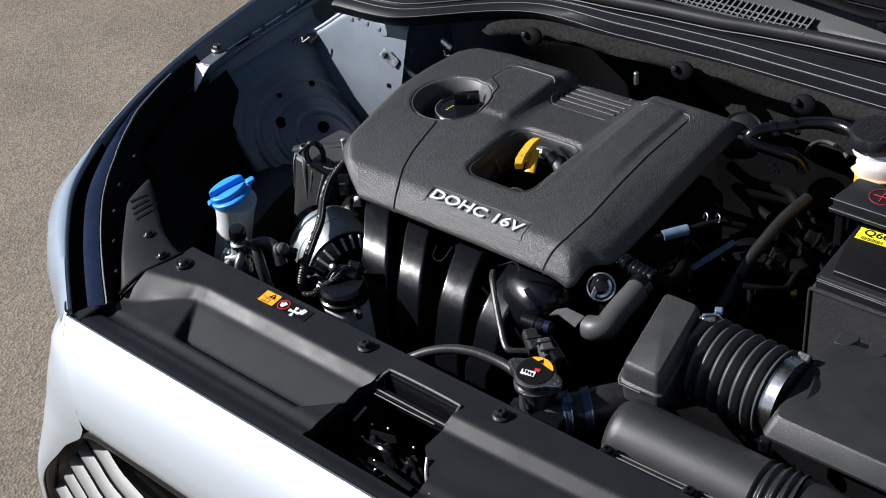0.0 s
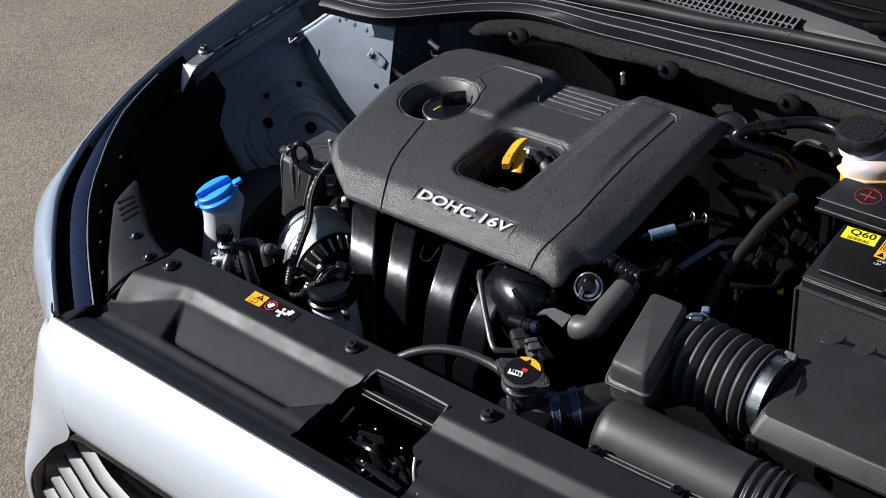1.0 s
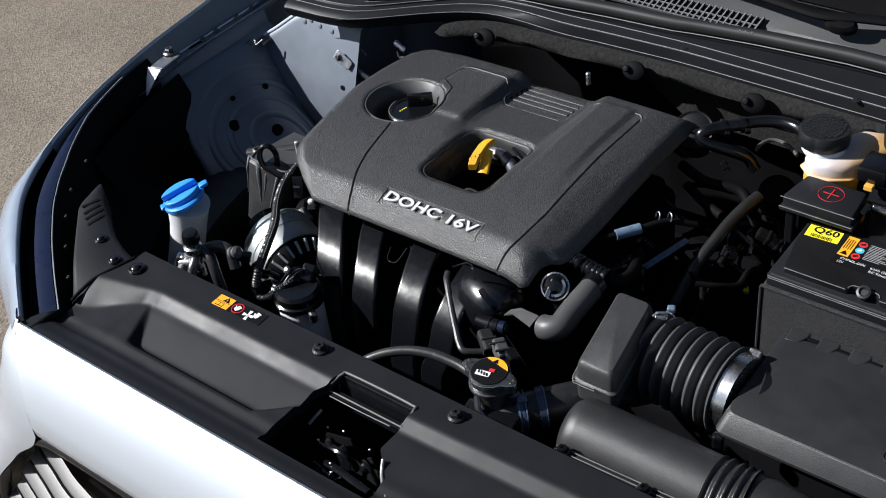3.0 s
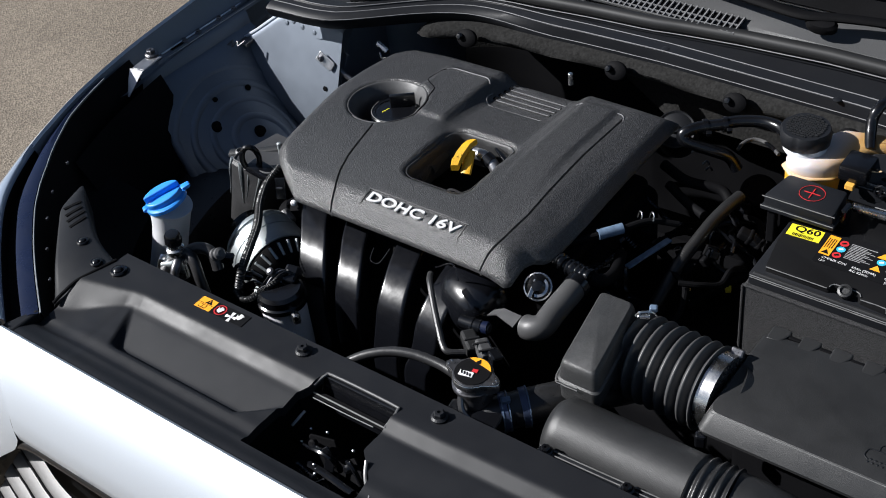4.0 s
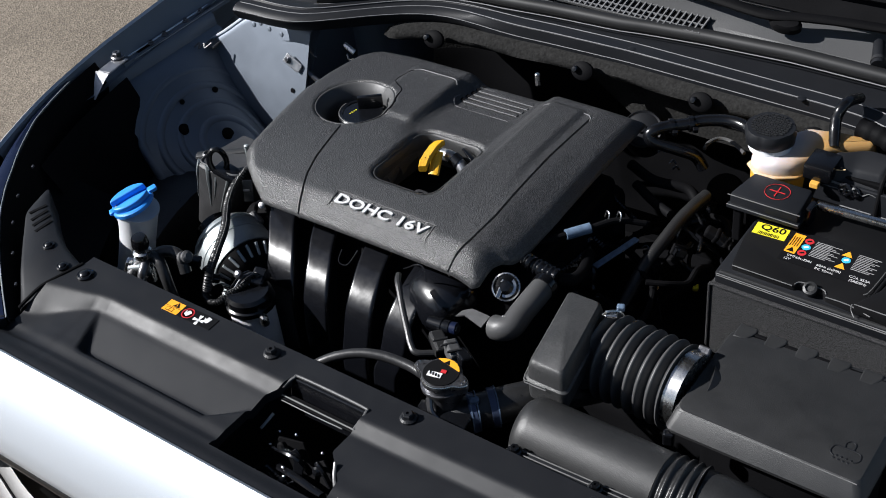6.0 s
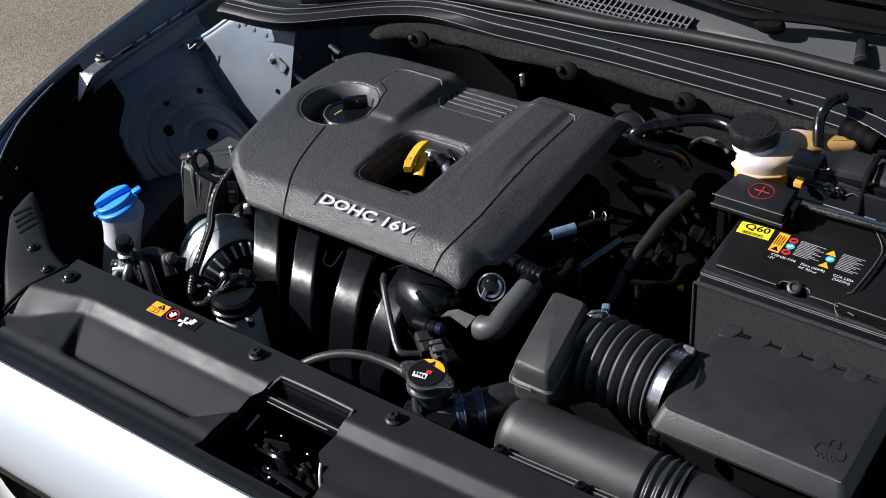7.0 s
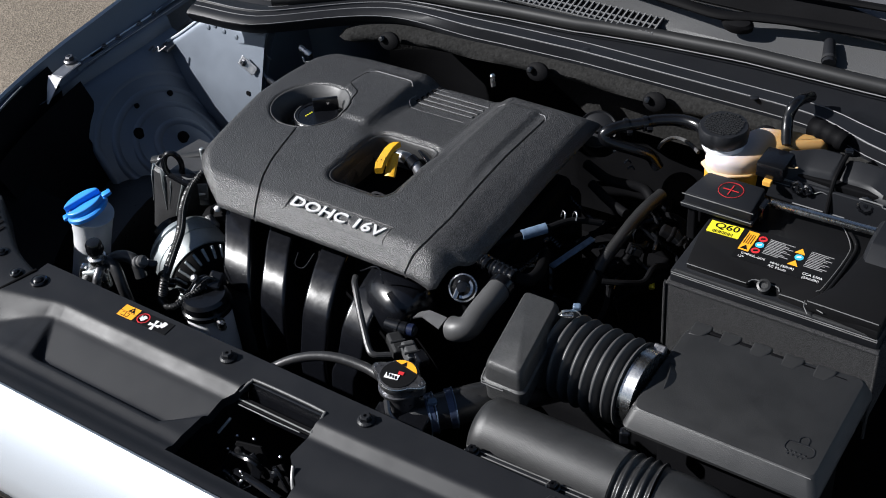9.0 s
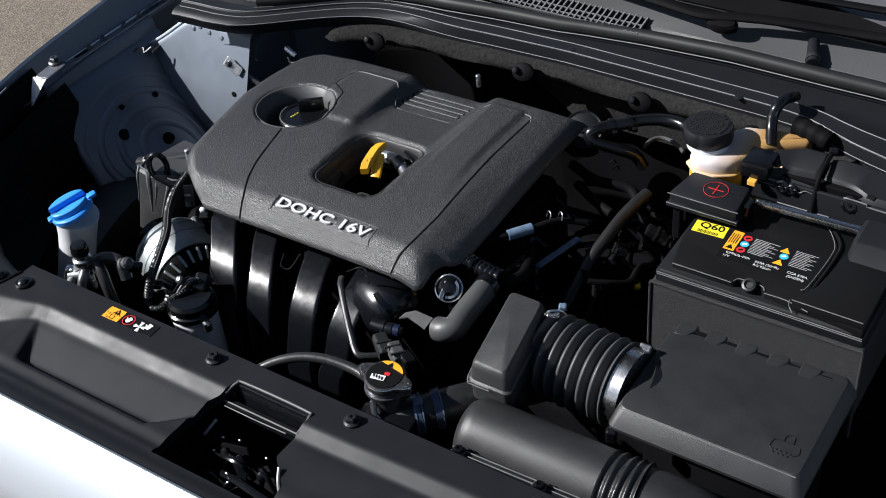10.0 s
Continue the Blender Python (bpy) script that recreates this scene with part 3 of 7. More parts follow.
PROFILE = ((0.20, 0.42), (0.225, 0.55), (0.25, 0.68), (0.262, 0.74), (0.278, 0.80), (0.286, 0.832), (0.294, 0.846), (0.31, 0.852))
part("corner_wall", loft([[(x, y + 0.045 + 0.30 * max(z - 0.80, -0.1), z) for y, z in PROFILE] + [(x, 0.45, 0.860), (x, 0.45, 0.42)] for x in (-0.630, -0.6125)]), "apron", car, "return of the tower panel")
spring = part("spring_clip", box((0.028, 0.010, 0.012), at(-0.539, 0.342, 0.832, 50, 20, -8), 0.003), "steel", car, "bright steel clip")
part("clip_slot", box((0.022, 0.011, 0.002), at(-0.539, 0.341, 0.833, 50, 20, -8), 0.0005), "dark", spring)
part("clip_hook", tube([(-0.545, 0.338, 0.822), (-0.538, 0.334, 0.815), (-0.530, 0.337, 0.816)], 0.0018, 6), "steel", spring)
# Bulkhead, floor and carrier take the shade-darkened black.
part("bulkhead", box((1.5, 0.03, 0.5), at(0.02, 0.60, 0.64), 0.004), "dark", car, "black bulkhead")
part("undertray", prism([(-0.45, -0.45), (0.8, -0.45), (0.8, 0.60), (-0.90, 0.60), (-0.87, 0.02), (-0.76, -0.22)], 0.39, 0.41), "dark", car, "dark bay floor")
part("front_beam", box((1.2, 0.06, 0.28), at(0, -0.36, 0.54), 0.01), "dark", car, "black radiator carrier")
part("side_apron", box((0.03, 1.0, 0.45), at(0.80, 0.0, 0.62), 0.008), "apron", car)
part("opposite_fender", box((0.14, 1.1, 0.40), at(0.88, 0.0, 0.67), 0.04, 4), "paint", car, "", True)

part("wing_end", prism([(-0.905, 0.345), (-0.862, 0.340), (-0.84, 0.40), (-0.84, 0.50), (-0.95, 0.50), (-0.95, 0.40)], 0.765, 0.778, 0.002), "apron", car, "rear end of the inner wing")

# the raised hood above the bay
part("hood", prism([(-0.74, 0.0), (0.74, 0.0), (0.68, 0.80), (0.4, 0.95), (-0.4, 0.95), (-0.68, 0.80)], 0, 0.03, 0.008, at(0, 0.60, 1.30, 120, 0, 0) @ pose(0, 0, 0, 0, 0, 0)), "dark", car, "raised hood, dark underside")
for x in (-0.72, 0.72):
    part("hinge_arm", tube([(x, 0.50, 0.86), (x, 0.62, 1.05), (x, 0.60, 1.34)], 0.012, 8), "apron", car)

for x in (-0.80, 0.80):
    wheel = part("wheel", lathe([(0.20, -0.10), (0.28, -0.105), (0.315, -0.09), (0.325, -0.05), (0.325, 0.05), (0.315, 0.09), (0.28, 0.105), (0.20, 0.10)], at(x, 0.10, 0.326, 0, 90, 0), 48), "rubber", car, "black tyre", True)
    part("rim", lathe([(0.19, -0.095), (0.20, -0.09), (0.16, 0.06), (0.05, 0.08), (0.0005, 0.08)], at(x, 0.10, 0.326, 0, 90 if x > 0 else -90, 0), 32), "silver", wheel, "grey wheel rim", True)

# ---- cowl and windscreen foot ----
cowl = thing("cowl_panel", (0, 0.5, 0.9), "black plastic cowl panel below the windscreen", "cowl")


def cowl_y(x):
    """The cowl's front edge."""
    return along([(-0.80, 0.262), (-0.707, 0.272), (-0.654, 0.274), (-0.60, 0.284), (-0.561, 0.311), (-0.521, 0.342), (-0.482, 0.371), (-0.44, 0.396), (-0.394, 0.414), (-0.342, 0.424), (-0.2, 0.437), (-0.05, 0.444), (0.28, 0.439), (0.345, 0.433), (0.413, 0.402), (0.47, 0.386), (0.7, 0.33)], x)


def cowl_line(x, a):
    """Depth of the cowl's moulded line a behind its front edge; only the front edge comes forward at the battery end."""
    front = (cowl_y(x - 0.015) + cowl_y(x) + cowl_y(x + 0.015)) / 3
    straight = along([(0.28, 0.0), (0.345, 0.005), (0.413, 0.035), (0.47, 0.050), (0.7, 0.10)], x)
    return front + a + straight * sm(0.0, 0.06, a)


def cowl_strip(near, far, x0=-0.735, x1=0.8, count=90):
    """Moulded strip along the cowl; its section changes from the wing's end (near) to the middle (far)."""
    rows = []
    for i in range(count + 1):
        x = lerp(x0, x1, i / count)
        f = sm(-0.42, -0.22, x)
        rows.append([(x, cowl_line(x, lerp(a, c, f)), 0.905 + lerp(b, d, f)) for (a, b), (c, d) in zip(near, far)])
    return rows


part("lower_edge", loft(cowl_strip([(0.012, -0.03), (0.002, -0.016), (0.0, -0.008), (0.004, -0.004), (0.012, -0.001), (0.022, 0.0), (0.03, 0.002)],
                                   [(0.010, -0.034), (-0.003, -0.031), (-0.0045, -0.018), (-0.004, -0.010), (-0.0035, 0.001), (-0.002, 0.0025), (0.020, 0.003)]), closed=False), "trim", cowl, "", True, 40)
part("channel", loft(cowl_strip([(0.028, 0.001), (0.031, 0.005), (0.05, 0.004), (0.062, -0.002), (0.072, 0.002)],
                                [(0.0195, 0.0025), (0.0215, 0.003), (0.027, -0.004), (0.048, -0.006), (0.082, -0.001)]), closed=False), "trim", cowl, "", True, 40)
seal_rows = []
for i in range(61):
    x = lerp(-0.6, 0.8, i / 60)
    seal_rows.append((x, cowl_line(x, along([(-0.60, 0.060), (-0.30, 0.050), (-0.09, 0.056), (0.05, 0.070), (0.19, 0.077), (0.40, 0.079)], x)), along([(-0.09, 0.916), (0.19, 0.924)], x)))
part("seal", tube(seal_rows, 0.0115, 16, 1), "seal", cowl, "round rubber seal", True)
part("bead", tube([(x, y - 0.013, z - 0.0075) for x, y, z in seal_rows], 0.0010, 6, 1), "mesh", cowl, "moulded edge with a drawn glint", True)
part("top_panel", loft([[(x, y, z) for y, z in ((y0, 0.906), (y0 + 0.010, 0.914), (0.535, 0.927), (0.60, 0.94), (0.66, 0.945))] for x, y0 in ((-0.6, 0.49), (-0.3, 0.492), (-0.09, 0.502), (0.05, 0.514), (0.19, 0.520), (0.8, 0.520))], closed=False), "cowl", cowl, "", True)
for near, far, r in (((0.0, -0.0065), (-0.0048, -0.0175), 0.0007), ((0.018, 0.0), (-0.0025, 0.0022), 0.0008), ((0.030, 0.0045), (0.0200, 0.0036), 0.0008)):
    part("bead", tube([row[0] for row in cowl_strip([near], [far], -0.73, 0.8, 60)], r, 6, 1), "mesh", cowl, "moulded edge with a drawn glint", True)
for x, a in ((-0.045, 0.004), (0.238, -0.004)):
    part("plug", lathe([(0.008, 0), (0.008, 0.002), (0.005, 0.003), (0.0005, 0.003)], at(x, cowl_y(x) + a, 0.9065) @ Matrix.Scale(0.8, 4), 16), "trim", cowl, "", True)
vent = part("vent", box((0.46, 0.038, 0.004), at(-0.190, 0.524, 0.927, 10, 0, 0), 0.001), "dark", cowl, "dark air inlet behind a mesh")
for i in range(46):
    part("bar", box((0.0022, 0.040, 0.004), at(-0.415 + i * 0.0101, 0.524, 0.9305, 10, 0, 0)), "mesh", vent)
for j in range(2):
    part("cross_bar", box((0.46, 0.0013, 0.004), at(-0.190, 0.512 + j * 0.012, 0.928 + j * 0.0021, 10, 0, 0)), "mesh", vent)
for k in (-1, 1):
    part("frame_bar", box((0.464, 0.0035, 0.005), at(-0.190, 0.524 + k * 0.0195, 0.9295 + k * 0.0034, 10, 0, 0), 0.001), "cowl", vent)
glass = thing("windscreen", (0, 0.7, 0.94), "dark tinted windscreen with a black border", "windscreen")
part("pane", prism([(-0.7, 0), (0.8, 0), (0.72, 0.9), (-0.62, 0.9)], 0, 0.005, 0.001, at(0, 0.592, 0.945, 28, 0, 0)), "screen", glass)
part("border", prism([(-0.7, 0.0), (0.60, 0.0), (0.385, 0.030), (0.33, 0.040), (0.26, 0.054), (0.15, 0.10), (-0.68, 0.16)], 0.009, 0.011, 0.0005, at(0, 0.590, 0.945, 28, 0, 0)), "dark", glass, "black ceramic border")

# felt on the bulkhead with its clips
felt = thing("bulkhead_mat", (0, 0.43, 0.8), "black felt mat on the bulkhead, held by clips", "insulation")
rows = []
low_rows = []
deep_rows = []
for i in range(41):
    x = lerp(-0.478, 0.75, (i / 40) ** 1.25)
    f = math.sqrt(max(1 - max(1 - (x + 0.48) / 0.045, 0.0) ** 2, 0.02))
    y = (cowl_y(x - 0.015) + cowl_y(x) + cowl_y(x + 0.015)) / 3
    bulge = 0.002 * math.sin(x * 23) + 0.0015 * math.sin(x * 51 + 1)
    rows.append([(x, y + 0.01, 0.866 + 0.016 * f), (x, y + 0.004 - 0.016 * f + bulge, 0.866 + 0.014 * f), (x, y + 0.004 - 0.026 * f + bulge, 0.866 + 0.004 * f), (x, y + 0.004 - 0.025 * f - bulge, 0.866 - 0.006 * f), (x, y + 0.004 - 0.016 * f, 0.866 - 0.012 * f), (x, y + 0.12, 0.853)])
    back = lerp(0.1205, 0.022, min(max((x + 0.2) / 0.15, 0.0), 1.0))
    low_rows.append([(x, y + back + 0.0004, 0.8535), (x, y + back + 0.002 + bulge, 0.80), (x, y + back + 0.003, 0.766)])
    deep_rows.append([(x, y + back + 0.003, 0.766), (x, max(y + back, y + 0.10), 0.752), (x, max(y + back, y + 0.11), 0.5)])
part("lower_mat", loft(low_rows, closed=False), "felt", felt, "black lower mat", True, 60)
# Below the mat the bulkhead is coloured black in place of its shade.
part("bulkhead_face", loft(deep_rows, closed=False), "dark", felt, "black bulkhead below the mat", True, 60)
part("mat", loft(rows, closed=False), "felt", felt, "", True, 60)
for x, y in ((-0.383, 0.389), (-0.112, 0.415), (0.090, 0.419), (0.27, 0.41)):
    part("clip_head", lathe([(0.0165, -0.004), (0.0165, 0.002), (0.013, 0.005), (0.006, 0.0065), (0.0005, 0.007)], at(x + 0.005, y - 0.014, 0.876, 62, 0, 0) @ Matrix.Diagonal((1.15, 0.9, 1, 1)), 24), "dark", felt, "black clip head", True)
    part("clip_pin", lathe([(0.0055, 0), (0.0055, 0.008), (0.004, 0.0105), (0.0005, 0.011)], at(x - 0.003, y - 0.017, 0.879, 62, 0, 0), 14), "gloss", felt, "glossy pin", True)


# ---- radiator cover: the long trim panel behind the bumper ----
panel = thing("radiator_cover", (0.05, -0.39, 0.80), "satin black plastic trim over the radiator carrier, held by bolts", "trim panel")


def lin(a, b, x):
    """A straight ramp from 0 at a to 1 at b."""
    return min(max((x - a) / (b - a), 0.0), 1.0)


def panel_z(x, y):
    """Height of the trim: flat at the back, a sloping fold, a sunken floor and a stepped lip along the bumper."""
    fold = along([(-0.52, -0.376), (-0.509, -0.373), (-0.44, -0.358), (-0.415, -0.3525), (-0.395, -0.350), (0.03, -0.3495), (0.09, -0.348), (0.25, -0.343)], x)
    wide = along([(-0.50, 0.044), (-0.465, 0.034), (-0.42, 0.019), (-0.395, 0.0165), (0.25, 0.0165)], x)
    left = -0.408 + 0.37 * (-0.363 - y)
    pocket = sm(left - 0.003, left + 0.003 + 0.20 * max(-0.365 - y, 0), x) * sm(-0.088, -0.096, x) * sm(-0.433, -0.426, y - 0.75 * max(x + 0.150, 0)) * sm(-0.362, -0.369, y)
    z = 0.855 - 0.013 * lerp(lin(fold + 0.001, fold - wide, y), sm(fold + 0.003, fold - wide - 0.002, y), 0.35) - (0.0003 + 0.0137 * lin(-0.367, -0.43, y)) * pocket - 0.003 * lin(fold - 0.024, fold - 0.07, y)
    z += 0.001 * lin(fold + 0.001, fold - wide, y) * sm(-0.42, -0.40, x)
    z -= 0.008 * sm(-0.42, -0.49, x) * lin(fold, fold - wide, y) * sm(-0.47, -0.44, y)
    z -= 0.003 * sm(-0.432, -0.452, y)
    z += 0.003 * sm(-0.452, -0.458, y) + 0.005 * sm(-0.464, -0.482, y)
    z -= 0.004 * sm(-0.298, -0.294, y)
    return z


def columns(a, b, step, extra=()):
    n = max(int(round((b - a) / step)), 1)
    return sorted({round(a + (b - a) * i / n, 5) for i in range(n + 1)} | {round(e, 5) for e in extra})


def sheet(xs, ys, height, keep=None, drop=0.0, warp=None):
    """A height field over a grid; faces whose middle keep() refuses are left open; drop closes the rim downwards."""
    bm = bmesh.new()
    grid = {}

    def vert(i, j):
        if (i, j) not in grid:
            x = warp(xs[i], ys[j]) if warp else xs[i]
            grid[i, j] = bm.verts.new((x, ys[j], height(x, ys[j])))
        return grid[i, j]
    for i in range(len(xs) - 1):
        for j in range(len(ys) - 1):
            if keep is None or keep((xs[i] + xs[i + 1]) / 2, (ys[j] + ys[j + 1]) / 2):
                bm.faces.new((vert(i, j), vert(i + 1, j), vert(i + 1, j + 1), vert(i, j + 1)))
    if drop:
        skirt(bm, drop)
    return bm


def skirt(bm, drop, inset=0.0):
    rim_edges = [e for e in bm.edges if len(e.link_faces) == 1]
    low = {}
    for e in rim_edges:
        for v in e.verts:
            if v not in low:
                low[v] = bm.verts.new((v.co.x, v.co.y, v.co.z - drop))
    for e in rim_edges:
        a, b = e.verts
        bm.faces.new((a, b, low[b], low[a]))


def outside_latch(x, y):
    return not (-0.077 < x < 0.042 and -0.463 < y < -0.333)


def opening_left(y):
    return along([(-0.47, -0.112), (-0.405, -0.108), (-0.368, -0.104), (-0.357, -0.091), (-0.33, -0.083)], y)


def opening_right(y):
    return along([(-0.47, 0.062), (-0.427, 0.058), (-0.397, 0.026), (-0.357, 0.029), (-0.33, 0.033)], y)


def slant(x, y):
    """Shifts the net's columns so that the opening's sides follow its slanted outline."""
    a, b = opening_left(y) + 0.077, opening_right(y) - 0.042
    if x < -0.36:
        return x + (along([(-0.49, -0.514), (-0.443, -0.512), (-0.407, -0.510), (-0.377, -0.507), (-0.351, -0.498), (-0.320, -0.487), (-0.30, -0.486)], y) + 0.462) * (-0.36 - x) / 0.102
    if x < -0.077:
        return x + a * max(0, 1 + (x + 0.077) / 0.09)
    if x > 0.042:
        return x + b * max(0, 1 - (x - 0.042) / 0.09)
    return x + lerp(a, b, (x + 0.077) / 0.119)


part("body", sheet(columns(-0.462, 0.62, 0.0045, [-0.077, 0.042] + [-0.430 + 0.0015 * k for k in range(50)]), columns(-0.489, -0.300, 0.0036, (-0.333, -0.463)), panel_z, outside_latch, 0.014, slant), "trim", panel, "", True, 50)
# end piece beside the lamp, with slots
END_OUT = ((-0.516, -0.418), (-0.556, -0.380), (-0.602, -0.338), (-0.640, -0.302), (-0.667, -0.274), (-0.677, -0.243), (-0.681, -0.223))
END_IN = ((-0.490, -0.317), (-0.536, -0.303), (-0.571, -0.288), (-0.604, -0.268), (-0.637, -0.248), (-0.662, -0.230), (-0.677, -0.219))
end_rows = []
for p, q in zip(glide([(x, y, 0.850) for x, y in END_OUT], 4), glide([(x, y, 0.850) for x, y in END_IN], 4)):
    sink = 0.013 * sm(-0.575, -0.516, p.x)
    end_rows.append([(lerp(p.x, q.x, u), lerp(p.y, q.y, u), 0.850 + d - sink * max(1 - 1.4 * max(u, 0), 0)) for u, d in ((-0.01, -0.05), (0.0, -0.006), (0.03, -0.002), (0.10, 0.0), (0.5, 0.0012), (0.90, 0.0), (0.97, -0.002), (1.0, -0.006), (1.01, -0.05))])
end_piece = part("end_piece", loft(end_rows, closed=False), "trim", panel, "", True, 50)
for (x0, y0), (x1, y1) in (((-0.657, -0.275), (-0.649, -0.248)), ((-0.641, -0.285), (-0.638, -0.256)), ((-0.628, -0.293), (-0.626, -0.261)), ((-0.614, -0.300), (-0.613, -0.270))):
    part("slot", box((math.hypot(x1 - x0, y1 - y0), 0.0055, 0.0012), at((x0 + x1) / 2, (y0 + y1) / 2, 0.8514, 0, 0, math.degrees(math.atan2(y1 - y0, x1 - x0))), 0.0004), "dark", end_piece, "black slot")
for x, y in ((-0.570, -0.312), (-0.515, -0.334)):
    clip_stud(end_piece, x, y, 0.851, 0.009)
part("corner_lip", prism([(-0.540, -0.487), (-0.515, -0.489), (-0.514, -0.44), (-0.522, -0.440)], 0.80, 0.844, 0.003), "trim", panel)
part("seam", tube([(-0.4885, -0.318, 0.8552), (-0.4985, -0.351, 0.8545), (-0.5075, -0.377, 0.8525), (-0.5125, -0.400, 0.8455), (-0.5135, -0.418, 0.8405)], 0.0026, 8), "dark", panel, "black gap")
for x, y in ((-0.134, -0.319), (0.081, -0.319), (0.33, -0.319)):
    hex_bolt(panel, x, y, 0.8555, 0.0072, "trim")
clip_stud(panel, -0.466, -0.334, 0.8555, 0.012)
# rolled rim round the latch opening; lighter plastic stands in for its highlight
part("opening_rim", tube([(opening_left(-0.352) + 0.001, -0.352, 0.848), (-0.082, -0.337, 0.8550), (-0.07, -0.3325, 0.8560), (0.02, -0.3325, 0.8560), (0.031, -0.337, 0.8550), (0.029, -0.36, 0.846)], 0.0019, 8, 6), "wall", panel, "", True)

# warning label on the trim
tag = thing("warning_label", (-0.278, -0.319, 0.8552), "black warning label with orange and red pictograms", "label")
lm = at(-0.279, -0.3185, 0.8557, 0, 0, 1)
part("film", box((0.086, 0.021, 0.0004), lm), "ink", tag)
part("orange_field", box((0.027, 0.0205, 0.0004), lm @ at(-0.029, 0, 0.0003)), "orange", tag)
part("triangle", prism([(-0.006, 0.0), (0.006, 0.0), (0, 0.0088)], 0, 0.0003, 0, lm @ at(-0.026, 0.0008, 0.0005)), "ink", tag)
part("mark", box((0.0012, 0.0036, 0.0002), lm @ at(-0.026, 0.0044, 0.0009)), "orange", tag)
part("divider", box((0.027, 0.0006, 0.0002), lm @ at(-0.029, -0.0004, 0.0006)), "ink", tag)
book = part("book", box((0.0125, 0.0066, 0.0003), lm @ at(-0.031, -0.0054, 0.0006)), "ink", tag)
for x in (-0.0341, -0.0279):
    part("page", box((0.0050, 0.0048, 0.0002), lm @ at(x, -0.0054, 0.0009)), "orange", book)
part("red_ring", lathe([(0.0092, 0), (0.0092, 0.0004), (0.0078, 0.0004), (0.0078, 0)], lm @ at(-0.003, 0, 0.0003), 28), "red", tag)


def open_palm(m, name):
    """A pictogram of a raised glove: a palm, four straps and a side strap."""
    bm = prism([(-0.0030, -0.0036), (0.0022, -0.0040), (0.0032, -0.0004), (0.0028, 0.0014), (-0.0026, 0.0014), (-0.0036, -0.0010)], 0, 0.0003, 0, m)
    for k in range(4):
        box_into(bm, (0.0011, 0.0042 - 0.0006 * abs(k - 1.4), 0.0003), m @ at(-0.0021 + 0.0015 * k, 0.0026, 0.00015, 0, 0, 9 - 6 * k))
    box_into(bm, (0.0011, 0.0036, 0.0003), m @ at(-0.0040, -0.0002, 0.00015, 0, 0, 38))
    return part(name, bm, "white", tag)


open_palm(lm @ at(-0.003, -0.0002, 0.0004, 0, 0, -25) @ Matrix.Scale(1.15, 4), "glove")
part("fan_hub", lathe([(0.0026, 0), (0.0026, 0.0004), (0.0013, 0.0004), (0.0013, 0)], lm @ at(0.0185, -0.003, 0.0003), 16), "white", tag)
for a in (5, 95, 185, 275):
    part("fan_blade", prism([(0.003, -0.0016), (0.0085, -0.0026), (0.0085, 0.0026), (0.003, 0.0016)], 0, 0.0003, 0, lm @ at(0.0185, -0.003, 0.0003, 0, 0, a)), "white", tag)
open_palm(lm @ at(0.0300, 0.0022, 0.0004, 0, 0, -12) @ Matrix.Scale(1.2, 4), "glove")

# ---- hood latch in the opening ----
latch = thing("hood_latch", (-0.02, -0.40, 0.78), "black steel hood latch deep in the trim's opening", "latch")
part("back_wall", box((0.118, 0.004, 0.05), at(-0.030, -0.340, 0.829, -13, 0, 0), 0.002), "gloss", latch)
part("floor", box((0.18, 0.13, 0.006), at(-0.025, -0.405, 0.702), 0.002), "dark", latch, "black tray")
part("shelf_edge", tube([(-0.091, -0.354, 0.836), (-0.03, -0.354, 0.836), (0.026, -0.354, 0.836)], 0.0011, 8), "edge", latch)
part("shelf_edge", tube([(-0.090, -0.358, 0.831), (-0.04, -0.358, 0.831), (0.006, -0.357, 0.831)], 0.0008, 8), "mesh", latch)
part("shelf", box((0.118, 0.010, 0.003), at(-0.032, -0.352, 0.8335, 8, 0, 0), 0.001), "dark", latch)
part("tab", box((0.004, 0.024, 0.002), at(-0.094, -0.384, 0.815, 25, 0, -14), 0.0006), "alu", latch, "pale tab")
# Small bright studs added as the glints on the dark latch.
for x, y in ((-0.082, -0.378), (-0.06, -0.372), (-0.078, -0.40), (-0.013, -0.378), (-0.001, -0.397), (-0.04, -0.42), (-0.03, -0.43)):
    part("glint_rivet", lathe([(0.0019, 0), (0.0019, 0.003), (0.0003, 0.004)], at(x, y, 0.797, 40, 20, 0), 10), "steel", latch, "", True)
part("claw", tube([(-0.06, -0.395, 0.798), (-0.045, -0.41, 0.815), (-0.02, -0.412, 0.818), (-0.012, -0.405, 0.79)], 0.0055, 8, flat=0.6), "gloss", latch, "", True)
part("striker_guide", tube([(0.0, -0.395, 0.785), (0.004, -0.405, 0.812), (0.018, -0.412, 0.818), (0.03, -0.415, 0.80)], 0.005, 8, flat=0.6), "gloss", latch, "", True)
part("side_plate", prism([(-0.03, -0.02), (0.02, -0.03), (0.034, 0.0), (0.012, 0.028), (-0.02, 0.022)], 0, 0.004, 0.0012, at(-0.052, -0.398, 0.785, 58, 12, 10)), "dark", latch)
part("side_plate", prism([(-0.024, -0.028), (0.016, -0.024), (0.024, 0.01), (0.004, 0.026), (-0.02, 0.016)], 0, 0.004, 0.0012, at(0.002, -0.402, 0.782, 62, -14, -8)), "dark", latch)
